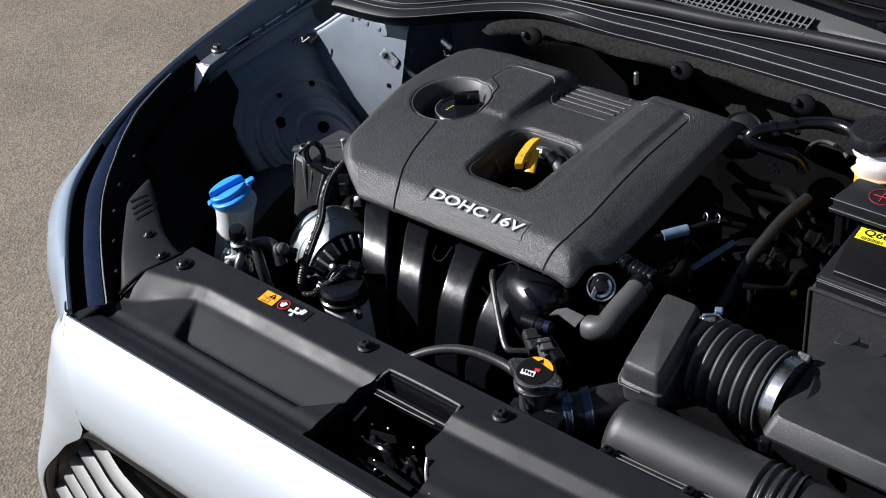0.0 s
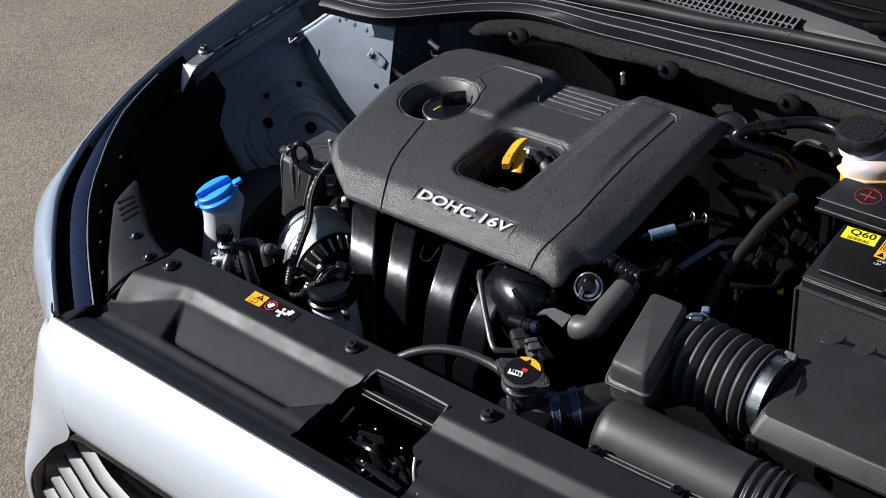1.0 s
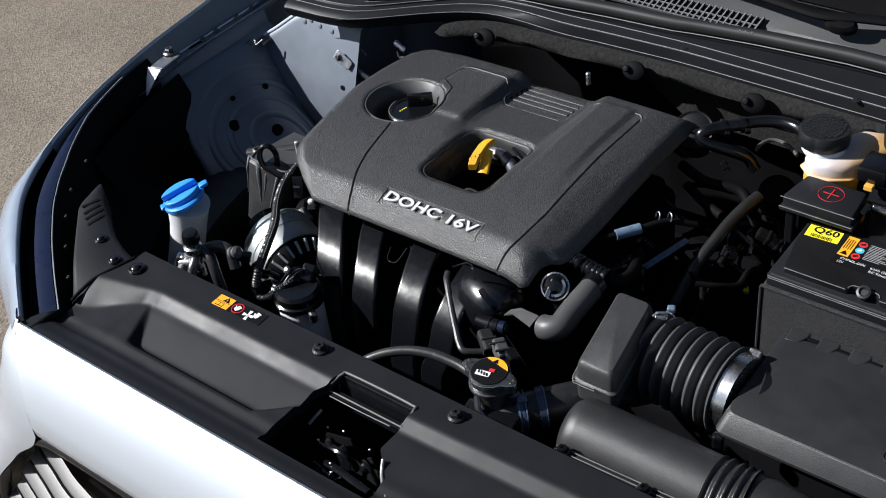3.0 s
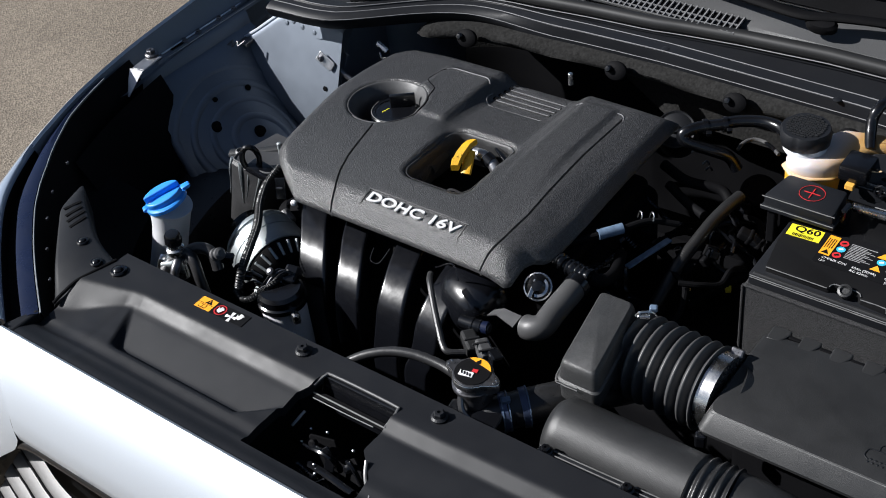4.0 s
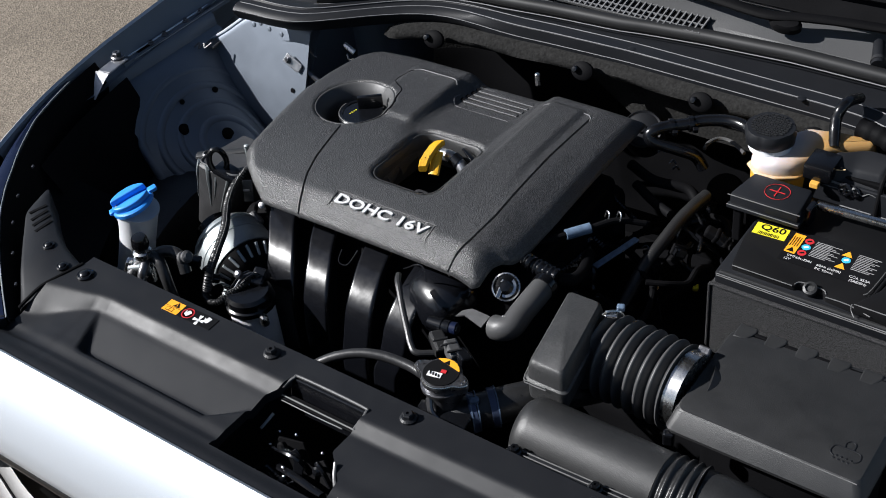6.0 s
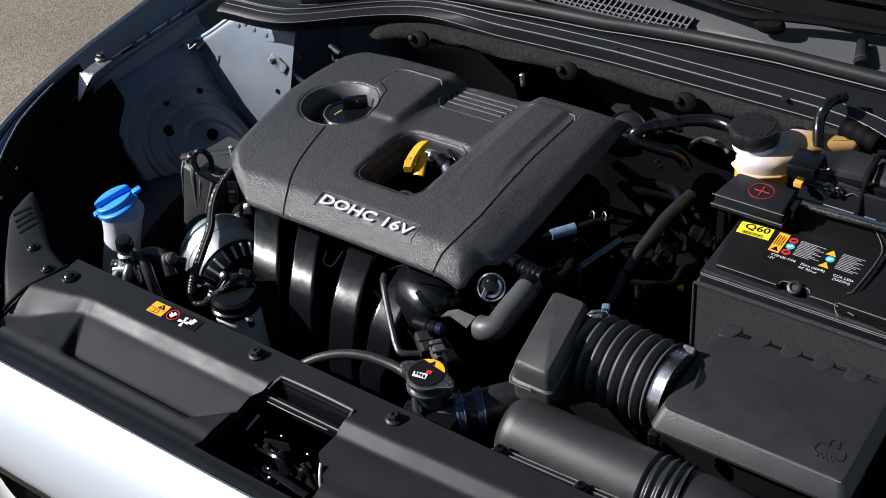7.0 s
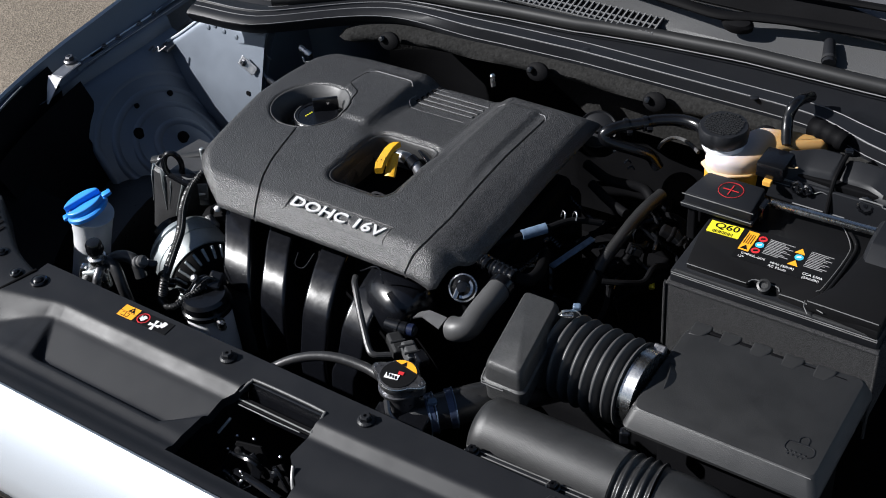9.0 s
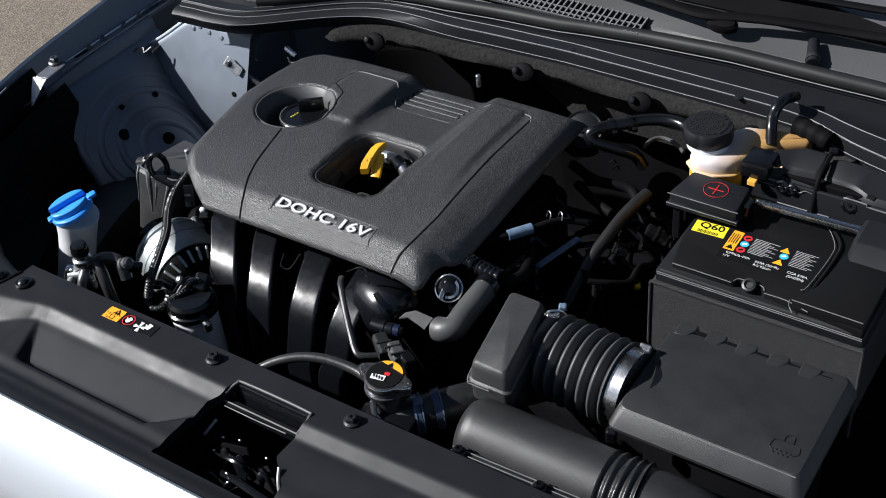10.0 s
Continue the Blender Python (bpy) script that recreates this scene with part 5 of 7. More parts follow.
def round_ring(cx, cy, hx, hy, r, z):
    return [(cx + sx * (hx - r) + r * math.cos(radians(a0 + 15 * k)), cy + sy * (hy - r) + r * math.sin(radians(a0 + 15 * k)), z)
            for sx, sy, a0 in ((1, 1, 0), (-1, 1, 90), (-1, -1, 180), (1, -1, 270)) for k in range(7)]


rim_z = [cover_z(x, y) for x, y, z in round_ring(-0.176, 0.080, 0.059, 0.072, 0.023, 0)]
collar_rows = []
for d, dz in ((0.0004, -0.0004), (-0.0004, -0.0002), (-0.0016, -0.0009), (-0.0032, -0.0035), (-0.0052, -0.0120), (-0.0070, -0.050)):
    collar_rows.append([(x, y, h + dz) for (x, y, z), h in zip(round_ring(-0.176, 0.080, 0.057 + d, 0.070 + d, 0.022 + d * 0.5, 0), rim_z)])
part("opening_collar", loft(collar_rows, caps=False), "fleck", cover, "smooth opening wall", True, 60)

# oil filler cap
cap = thing("oil_filler_cap", (-0.366, 0.157, 0.84), "black oil filler cap with a raised grip", "cap")
part("disc", lathe([(0.034, 0.0), (0.0368, 0.004), (0.0368, 0.020), (0.034, 0.023), (0.030, 0.0225), (0.029, 0.0212), (0.0005, 0.0212)], at(-0.364, 0.158, 0.843), 44), "gloss", cap, "", True)
part("rim", tube([(-0.364 + 0.0352 * math.cos(radians(a)), 0.158 + 0.0352 * math.sin(radians(a)), 0.8662) for a in range(170, 300, 10)], 0.0008, 6, 1), "edge", cap, "", True)
part("grip", box((0.040, 0.0075, 0.026), at(-0.359, 0.176, 0.8725, 0, 0, 37), 0.002), "gloss", cap, "", True)
for k in range(4):
    part("mark", box((0.0026, 0.0016, 0.0004), at(-0.377 + 0.0007 * k, 0.146 + 0.0042 * k, 0.8645, 0, 0, 14)), "lemon", cap, "faint yellow mark")

# dipstick
dip = thing("dipstick", (-0.17, 0.07, 0.80), "yellow dipstick handle over a black tube", "dipstick")
grip = part("handle", loft([[Vector(p) + Vector((c * w * 0.62, c * 0.003, s_ * 0.005)) for c, s_ in ((1, 0.6), (0.8, 1), (-0.8, 1), (-1, 0.6), (-1, -0.6), (-0.8, -1), (0.8, -1), (1, -0.6))]
                            for p, w in (((-0.187, 0.079, 0.866), 0.0085), ((-0.188, 0.086, 0.873), 0.0100), ((-0.187, 0.097, 0.880), 0.0100), ((-0.186, 0.108, 0.885), 0.0100), ((-0.184, 0.117, 0.887), 0.0095), ((-0.183, 0.123, 0.886), 0.0080))]), "yellow", dip, "yellow handle", True)
part("prong", tube([(-0.174, 0.086, 0.855), (-0.176, 0.094, 0.862), (-0.179, 0.104, 0.871), (-0.181, 0.112, 0.878)], 0.0085, 10, 5, flat=0.55), "yellow", dip, "yellow handle", True)
for k in range(9):
    part("stain", lathe([(0.0010, 0), (0.0007, 0.0008), (0.0002, 0.0009)], at(-0.1915 + 0.0042 * (k % 3), 0.085 + 0.0040 * k, 0.8775 + 0.0022 * k - 0.00010 * k * k, 40, 0, 0), 8), "dark", grip, "black speck")
part("tube", tube([(-0.186, 0.128, 0.862), (-0.168, 0.126, 0.864), (-0.150, 0.122, 0.858), (-0.130, 0.112, 0.838)], 0.0090, 16), "turned", dip, "bright guide tube", True)
part("tube_collar", tube([(-0.164, 0.125, 0.864), (-0.152, 0.1225, 0.859)], 0.0112, 16, 3), "gloss", dip, "", True)
part("bracket", box((0.034, 0.012, 0.004), at(-0.142, 0.137, 0.868, -20, 8, -30), 0.0015), "gloss", dip, "", True)
part("wire", tube([(-0.185, 0.046, 0.842), (-0.175, 0.050, 0.850), (-0.160, 0.052, 0.848), (-0.150, 0.046, 0.842)], 0.0018, 6), "zinc", dip, "", True)

# ---- washer bottle neck ----
wash = thing("washer_bottle", (-0.56, -0.19, 0.66), "milky washer bottle neck with a bright blue cap", "washer bottle")
part("neck", tube([(-0.536, -0.173, 0.838), (-0.539, -0.174, 0.827), (-0.545, -0.176, 0.801), (-0.554, -0.179, 0.769), (-0.564, -0.182, 0.738), (-0.577, -0.186, 0.701)], lambda t: 0.0325 - 0.0050 * sm(0.0, 0.55, t), 32), "milk", wash, "", True)
wt = Matrix.Translation((-0.5388, -0.1754, 0.8409)) @ Matrix.Rotation(radians(-15), 4, Vector((-0.63, 0.78, 0))) @ Matrix.Scale(1.05, 4)
wc = part("cap", lathe([(0.029, 0.002), (0.0315, 0.003), (0.0315, 0.008), (0.029, 0.010), (0.0005, 0.0115)], wt @ at(0, 0, 0), 40), "blue", wash, "bright blue cap", True)
for turn, high in ((0, 0.007), (180, 0.0085)):
    lobe = [(0.0038 + 0.0235 * math.sin(radians(a)) * 0.86, 0.0285 * math.cos(radians(a))) for a in range(12, 170, 13)]
    part("grip", prism(lobe, 0.009, 0.0115 + high, 0.0022, wt @ at(0, 0, 0, 0, 0, -30 + turn), 3), "blue", wc, "", True)
part("tongue", box((0.013, 0.014, 0.006), wt @ at(0.0168, 0.0291, 0.0098, 0, 0, -30), 0.0025), "blue", wc, "", True)
part("tongue", box((0.013, 0.008, 0.006), wt @ at(-0.0155, -0.0268, 0.0088, 0, 0, -30), 0.0025), "blue", wc, "", True)

# service valve beside it
valve = thing("service_valve", (-0.462, -0.235, 0.74), "aluminium service valve and pipes with a black cap", "valve")
part("stem", lathe([(0.010, -0.05), (0.010, -0.024), (0.0135, -0.022), (0.0135, -0.014), (0.0105, -0.012), (0.0105, -0.006), (0.0135, -0.004), (0.0135, 0.004), (0.010, 0.006), (0.010, 0.012)], at(-0.460, -0.239, 0.828), 20), "steel", valve, "bright turned stem", True)
part("cap", lathe([(0.0105, 0), (0.0118, 0.003), (0.0118, 0.016), (0.0098, 0.020), (0.0005, 0.021)], at(-0.460, -0.238, 0.838), 24), "gloss", valve, "black cap", True)
part("cap_knurl", lathe([(0.0122, 0.004), (0.0122, 0.010)], at(-0.460, -0.238, 0.838), 36, lambda a, r, h: r * (1 + 0.03 * math.cos(18 * a)), False), "dark", valve)
part("block", box((0.034, 0.022, 0.022), at(-0.464, -0.247, 0.806, 10, 0, 30), 0.006, 3), "alu", valve, "", True)
part("clasp", box((0.010, 0.014, 0.026), at(-0.478, -0.256, 0.808, 0, 20, 30), 0.003), "steel", valve, "", True)
part("pipe", tube([(-0.478, -0.282, 0.75), (-0.470, -0.266, 0.795), (-0.466, -0.252, 0.810), (-0.462, -0.243, 0.812)], 0.0070, 12), "cast", valve, "", True)
part("pipe", tube([(-0.444, -0.278, 0.75), (-0.447, -0.263, 0.80), (-0.450, -0.250, 0.815), (-0.456, -0.240, 0.815)], 0.0070, 12), "zinc", valve, "", True)
part("pipe", tube([(-0.410, -0.244, 0.75), (-0.420, -0.241, 0.79), (-0.432, -0.234, 0.812), (-0.445, -0.230, 0.820), (-0.456, -0.236, 0.818)], 0.0085, 12), "hose", valve, "black return pipe", True)
part("hose", tube([(-0.456, -0.226, 0.812), (-0.446, -0.221, 0.822), (-0.432, -0.214, 0.825), (-0.418, -0.211, 0.822), (-0.408, -0.214, 0.814), (-0.402, -0.218, 0.80)], 0.0085, 14), "hose", valve, "black insulated hose", True)
part("fitting", lathe([(0.008, 0), (0.0115, 0.002), (0.0115, 0.008), (0.009, 0.010), (0.009, 0.014), (0.0115, 0.016), (0.0115, 0.020), (0.007, 0.024)], at(-0.408, -0.214, 0.822, 15, 60, 20) @ Matrix.Scale(0.8, 4), 14), "cast", valve, "", True)
part("plug", box((0.018, 0.014, 0.014), at(-0.392, -0.204, 0.815, 0, 15, 30), 0.003), "gloss", valve)
for k in range(5):
    x = -0.40 + 0.012 * (k % 3)
    part("plug", box((0.016, 0.012, 0.012), at(x, -0.182 - 0.010 * (k // 2), 0.775 - 0.008 * k, 20 * k, 15, 40 * k), 0.003), "gloss" if k % 2 else "dark", valve)

# ---- radiator neck, cap and hoses ----
radcap = thing("radiator_filler", (0.071, -0.240, 0.79), "radiator filler neck closed by a steel cap with a warning label", "filler neck")
rm = at(0.072, -0.240, 0.855, 0, 0, 0)
rcap = part("cap", lathe([(0.022, -0.016), (0.0245, -0.013), (0.026, -0.003), (0.025, 0.001), (0.024, 0.0022), (0.0005, 0.003)], rm, 64,
                   lambda a, r, h: r * (1 + 0.52 * max(0, math.cos(2 * a)) ** 5 * (r > 0.01))), "zinc", radcap, "steel cap with two ears", True)
part("label", lathe([(0.0225, 0.0), (0.0225, 0.0034), (0.0005, 0.0038)], rm, 40), "ink", rcap, "black label")
part("orange_field", prism([(0.0225 * math.cos(radians(a)), 0.0225 * math.sin(radians(a))) for a in range(28, 140, 8)], 0.0036, 0.0046, 0, rm), "orange", rcap)
part("cap_edge", tube([rm @ Vector((0.0252 * (1 + 0.52 * max(0, math.cos(2 * radians(a))) ** 5) * math.cos(radians(a)), 0.0252 * (1 + 0.52 * max(0, math.cos(2 * radians(a))) ** 5) * math.sin(radians(a)), 0.0008)) for a in range(0, 361, 6)], 0.0009, 6, 1), "steel", rcap, "bright rolled edge", True)
for x in (-0.033, 0.033):
    for y in (-0.003, 0.003):
        part("dimple", lathe([(0.0018, 0), (0.0012, 0.0014), (0.0002, 0.0016)], rm @ at(x, y, 0.0015), 10), "steel", rcap)
part("triangle", prism([(-0.004, -0.003), (0.004, -0.003), (0, 0.004)], 0.0046, 0.0050, 0, rm @ at(-0.001, 0.0165, 0)), "ink", rcap)
part("white_field", box((0.018, 0.008, 0.0008), rm @ at(-0.004, -0.008, 0.0044, 0, 0, 12)), "white", rcap)
part("red_spot", box((0.007, 0.005, 0.0008), rm @ at(0.003, 0.0015, 0.0044, 0, 0, 12)), "red", rcap)
for k in range(4):
    part("arrow", box((0.002, 0.005, 0.0004), rm @ at(-0.010 + 0.004 * k, -0.008, 0.0052, 0, 0, 30)), "ink", rcap)
part("neck", lathe([(0.022, -0.06), (0.022, -0.02), (0.027, -0.018), (0.027, -0.014), (0.02, -0.012)], rm, 28), "zinc", radcap, "", True)
hose = thing("radiator_hose", (0.13, -0.2, 0.76), "black upper radiator hose with blue-black spring clamps", "hose")
part("hose", tube([(0.06, -0.255, 0.785), (0.10, -0.235, 0.795), (0.14, -0.195, 0.80), (0.18, -0.14, 0.79), (0.20, -0.08, 0.76)], 0.023, 20), "rubber", hose, "", True)
for k, (p, q) in enumerate((((0.104, -0.232, 0.796), (0.110, -0.226, 0.797)), ((0.122, -0.215, 0.799), (0.128, -0.209, 0.7995)))):
    part("clamp", tube([p, q], 0.0255, 24, 2), "clamp", hose, "blue-black clamp", True)
for p, q in (((0.1035, -0.2325, 0.796), (0.1045, -0.2315, 0.796)), ((0.1095, -0.2265, 0.797), (0.1105, -0.2255, 0.797)), ((0.1275, -0.2095, 0.7995), (0.1285, -0.2085, 0.7995))):
    part("clamp_edge", tube([p, q], 0.0264, 24, 2), "bluetape", hose, "pale clamp edge", True)
part("clamp_ear", box((0.012, 0.008, 0.010), at(0.112, -0.232, 0.822, 20, 0, 45), 0.002), "bluetape", hose)
part("drain_pipe", tube([(0.066, -0.262, 0.83), (0.075, -0.27, 0.815), (0.10, -0.272, 0.80)], 0.004, 8), "zinc", hose, "", True)
part("bracket", box((0.07, 0.03, 0.004), at(0.085, -0.262, 0.81, 0, 0, 12), 0.0015), "gloss", hose)
over = thing("overflow_hose", (-0.02, -0.24, 0.80), "thin black overflow hose curving to the radiator neck", "hose")
part("hose", tube([(-0.13, -0.30, 0.80), (-0.085, -0.262, 0.825), (-0.04, -0.240, 0.834), (0.01, -0.232, 0.833), (0.05, -0.236, 0.83)], 0.0066, 12), "hose", over, "", True)

# plug cluster behind the cap
plug = thing("sensor_plug", (0.04, -0.15, 0.80), "black sensor plugs with a wire and a small clip", "plug")
part("sensor_tip", lathe([(0.006, 0), (0.006, 0.003), (0.0005, 0.004)], at(0.019, -0.137, 0.820, 0, 90, 6), 16), "hose", plug, "", True)
part("sensor", tube([(-0.020, -0.143, 0.820), (0.0, -0.141, 0.820), (0.010, -0.139, 0.820)], 0.0095, 18), "gloss", plug, "", True)
part("sensor_end", tube([(0.010, -0.139, 0.820), (0.019, -0.137, 0.820)], 0.0085, 16, 2), "navy", plug, "", True)
part("sensor_ring", tube([(-0.004, -0.1415, 0.820), (0.0, -0.141, 0.820)], 0.0108, 18, 2), "gloss", plug, "", True)
part("plug_body", box((0.034, 0.020, 0.018), at(0.010, -0.164, 0.812, -10, 10, -35), 0.003), "box", plug)
part("plug_body", box((0.030, 0.018, 0.018), at(0.036, -0.170, 0.816, -12, 10, -35), 0.003), "cowl", plug)
part("plug_body", box((0.024, 0.016, 0.014), at(0.055, -0.174, 0.818, -8, 0, -30), 0.003), "gloss", plug)
for x, y in ((0.016, -0.168), (0.030, -0.170), (0.044, -0.176)):
    part("plug_rib", box((0.003, 0.021, 0.003), at(x, y, 0.826, -10, 10, -35), 0.0008), "hose", plug)
part("clip", thicken(loft([[(0.000, -0.113, 0.815), (0.004, -0.102, 0.818)], [(0.013, -0.110, 0.820), (0.017, -0.096, 0.822)], [(0.044, -0.117, 0.818), (0.045, -0.097, 0.822)]], closed=False), 0.002), "cast", plug, "grey sheet clip")

# purge valve and breather elbow
purge = thing("purge_valve", (0.038, -0.045, 0.80), "black valve with a bright ring below the cover", "valve")
part("ring", lathe([(0.022, 0), (0.024, 0.002), (0.024, 0.005), (0.0215, 0.006), (0.021, 0.002)], at(0.0431, -0.0528, 0.8380, 40, 22, 0) @ Matrix.Scale(0.8, 4), 36), "steel", purge, "", True)
part("body", lathe([(0.021, -0.03), (0.021, 0.004), (0.012, 0.010), (0.008, 0.016), (0.0005, 0.017)], at(0.0431, -0.0528, 0.8380, 40, 22, 0) @ Matrix.Scale(0.8, 4), 28), "gloss", purge, "", True)
part("crescent", prism([(0.012 * math.cos(radians(a)), 0.012 * math.sin(radians(a))) for a in range(-80, 90, 17)] + [(0.018 * math.cos(radians(a)), 0.018 * math.sin(radians(a))) for a in range(80, -90, -17)], 0, 0.003, 0, at(0.0431, -0.0528, 0.8380, 40, 22, 0) @ Matrix.Scale(0.8, 4) @ at(0, 0, 0.006)), "steel", purge)
part("pointer", box((0.006, 0.026, 0.004), at(0.041, -0.063, 0.842, 40, 22, 20), 0.001), "steel", purge)
elbow = thing("breather_hose", (0.06, -0.05, 0.78), "smooth grey-black breather elbow", "hose")
part("hose", tube([(0.058, -0.106, 0.816), (0.070, -0.107, 0.820), (0.080, -0.098, 0.823), (0.081, -0.074, 0.828), (0.083, -0.047, 0.833), (0.083, -0.020, 0.834)], 0.0165, 24), "elbow", elbow, "", True)
part("connector", tube([(0.038, 0.002, 0.842), (0.060, -0.002, 0.842), (0.080, -0.005, 0.842), (0.096, -0.007, 0.842)], 0.0105, 14, ribs=(0.008, 0.0022)), "gloss", elbow, "ribbed connector", True)
part("collar", tube([(0.083, -0.030, 0.834), (0.083, -0.018, 0.834)], 0.0178, 20, 2), "gloss", elbow, "", True)
part("branch", tube([(0.093, -0.003, 0.838), (0.107, 0.007, 0.832), (0.104, 0.042, 0.820), (0.080, 0.097, 0.800)], 0.0085, 12), "dark", elbow, "", True)
part("clip", tube([(0.034, -0.001, 0.846), (0.045, -0.002, 0.846), (0.056, -0.005, 0.846)], 0.0095, 12, ribs=(0.006, 0.003)), "gloss", elbow, "ribbed connector", True)

# ---- air path: resonator, bellows, air box, snorkel ----
reson = thing("resonator_box", (0.185, -0.13, 0.78), "charcoal plastic resonator box on the intake pipe", "resonator")
rows = []
for z, g_, r in ((0.835, 0.0, 0.008), (0.860, 0.001, 0.009), (0.862, 0.0035, 0.010), (0.866, 0.0035, 0.010), (0.868, 0.001, 0.009), (0.884, -0.001, 0.008), (0.891, -0.003, 0.007), (0.894, -0.006, 0.006)):
    ring = []
    for cx, cy, a0 in ((1, 1, 0), (-1, 1, 90), (-1, -1, 180), (1, -1, 270)):
        for k in range(5):
            a = radians(a0 + 22.5 * k)
            y = -0.1255 + cy * (0.067 + g_ - r) + r * math.sin(a)
            ring.append((0.180 + cx * (0.0268 + g_ - r) + r * math.cos(a) - 0.16 * (y + 0.1255), y, z - 0.012 + 0.004 * (0 if cy < 0 else 1)))
    rows.append(ring)
part("box", loft(rows), "fleck", reson, "", True, 40)
for z, g_ in ((0.8625, 0.0042), (0.8665, 0.0042)):
    part("seam_line", tube([(0.193, -0.1925 - g_, z - 0.012), (0.175 - g_, -0.1925 - g_, z - 0.012), (0.164 - g_, -0.1855 - g_, z - 0.012), (0.1535 - g_, -0.1255, z - 0.010)], 0.0007, 6, 4), "edge", reson)
part("clip", box((0.016, 0.010, 0.005), at(0.214, -0.076, 0.886, 10, 0, 25), 0.002), "steel", reson, "bright hose clip")
part("clip_wire", tube([(0.206, -0.082, 0.886), (0.212, -0.078, 0.892), (0.222, -0.070, 0.890), (0.226, -0.066, 0.882)], 0.0016, 6), "steel", reson)
part("clip_tab", box((0.010, 0.008, 0.008), at(0.222, -0.066, 0.893, 10, 0, 25), 0.002), "bluetape", reson)

bell = thing("intake_bellows", (0.26, -0.07, 0.73), "ribbed black rubber intake bellows with a steel band", "hose")


def bellows(t):
    return 0.044 + 0.012 * (0.5 + 0.5 * math.cos(2 * math.pi * 7 * t)) ** 0.7


part("bellows", tube([(0.2045 + 0.108 * t, -0.080 - 0.006 * t, 0.820) for t in (0, 0.25, 0.5, 0.75, 1)], bellows, 44, 22), "elbow", bell, "", True, 60)
part("band", tube([(0.3145, -0.086, 0.820), (0.3315, -0.087, 0.820)], 0.0505, 40, 3), "steel", bell, "bright steel band", True)
part("screw", box((0.016, 0.012, 0.01), at(0.3275, -0.052, 0.858, 30, 0, 0), 0.002), "zinc", bell)
part("collar", tube([(0.331, -0.087, 0.818), (0.356, -0.080, 0.802)], 0.045, 40, 3), "rubber", bell, "", True)

air = thing("air_box", (0.44, -0.075, 0.70), "charcoal plastic air filter box with a moulded symbol", "air box")
rows = []
for z, x0, x1, y0, y1, r in ((0.822, 0.350, 0.547, -0.135, 0.0, 0.010), (0.824, 0.331, 0.564, -0.159, 0.015, 0.010), (0.828, 0.329, 0.564, -0.159, 0.014, 0.010), (0.831, 0.330, 0.563, -0.157, 0.013, 0.010),
                             (0.8465, 0.335, 0.556, -0.1465, 0.009, 0.010), (0.8495, 0.338, 0.553, -0.143, 0.006, 0.010), (0.851, 0.346, 0.546, -0.134, -0.002, 0.010)):
    ring = []
    for cx, cy, a0 in ((x1, y1, 0), (x0, y1, 90), (x0, y0, 180), (x1, y0, 270)):
        sx, sy = (1 if cx == x1 else -1), (1 if cy == y1 else -1)
        for k in range(5):
            a = radians(a0 + 22.5 * k)
            ring.append((cx - sx * r + r * math.cos(a), cy - sy * r + r * math.sin(a) + (0.018 if cx == x1 and cy == y1 else 0), z))
    rows.append(ring)
lid = part("lid", loft(rows), "box", air, "", True, 24)
part("base", box((0.195, 0.115, 0.17), at(0.4485, -0.055, 0.739), 0.012), "dark", air, "black lower box", True)
for x in (0.353, 0.391, 0.430, 0.470, 0.509):
    part("rib", prism([(-0.012, -0.012), (0.004, -0.012), (0.012, 0.004), (0.012, 0.012), (-0.012, 0.012)], 0, 0.014, 0.002, at(x, 0.010, 0.838, 6, 0, 0)), "box", air)
part("front_clip", box((0.014, 0.012, 0.02), at(0.336, -0.158, 0.812, 0, 0, 20), 0.003), "gloss", air)
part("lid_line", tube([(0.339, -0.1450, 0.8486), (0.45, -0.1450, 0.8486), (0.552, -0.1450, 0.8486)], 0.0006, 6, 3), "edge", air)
part("symbol", tube([(0.516, -0.121, 0.8512), (0.511, -0.117, 0.8512), (0.511, -0.110, 0.8512), (0.515, -0.105, 0.8512), (0.538, -0.105, 0.8512), (0.543, -0.110, 0.8512), (0.543, -0.117, 0.8512), (0.538, -0.121, 0.8512)], 0.0008, 6, 3), "trim", air, "moulded symbol")
part("symbol", tube([(0.523, -0.105, 0.8512), (0.522, -0.098, 0.8512), (0.526, -0.093, 0.8512), (0.532, -0.095, 0.8512), (0.533, -0.105, 0.8512)], 0.0008, 6, 4), "trim", air, "moulded symbol")
for k in range(8):
    part("symbol_dot", lathe([(0.0016, 0), (0.0012, 0.0006), (0.0002, 0.0007)], at(0.519 + 0.0055 * (k // 2) - 0.002 * (k % 2), -0.119 - 0.005 * (k % 2), 0.8511), 8), "trim", air)
for x in (0.372, 0.411, 0.450, 0.490, 0.528):
    part("notch", box((0.016, 0.005, 0.004), at(x, 0.012, 0.8490, 4, 0, 0), 0.001), "dark", air, "dark notch behind the lid")

duct = thing("air_snorkel", (0.29, -0.23, 0.78), "charcoal plastic air inlet duct with a ribbed joint", "duct")


def half_pipe(x0, x1, hy, hz, y, z0, cap_r=0.02, n=10, fall=0.0):
    rows = []
    for i in range(n + 1):
        t = i / n
        x = lerp(x0, x1, t)
        s = math.sqrt(max(1 - max(0, 1 - (x - x0) / cap_r) ** 2, 0.05)) if cap_r else 1
        rows.append([(x, y + hy * s * math.cos(radians(a)), z0 - fall * t + hz * s * math.sin(radians(a))) for a in range(-30, 211, 12)])
    return loft(rows)


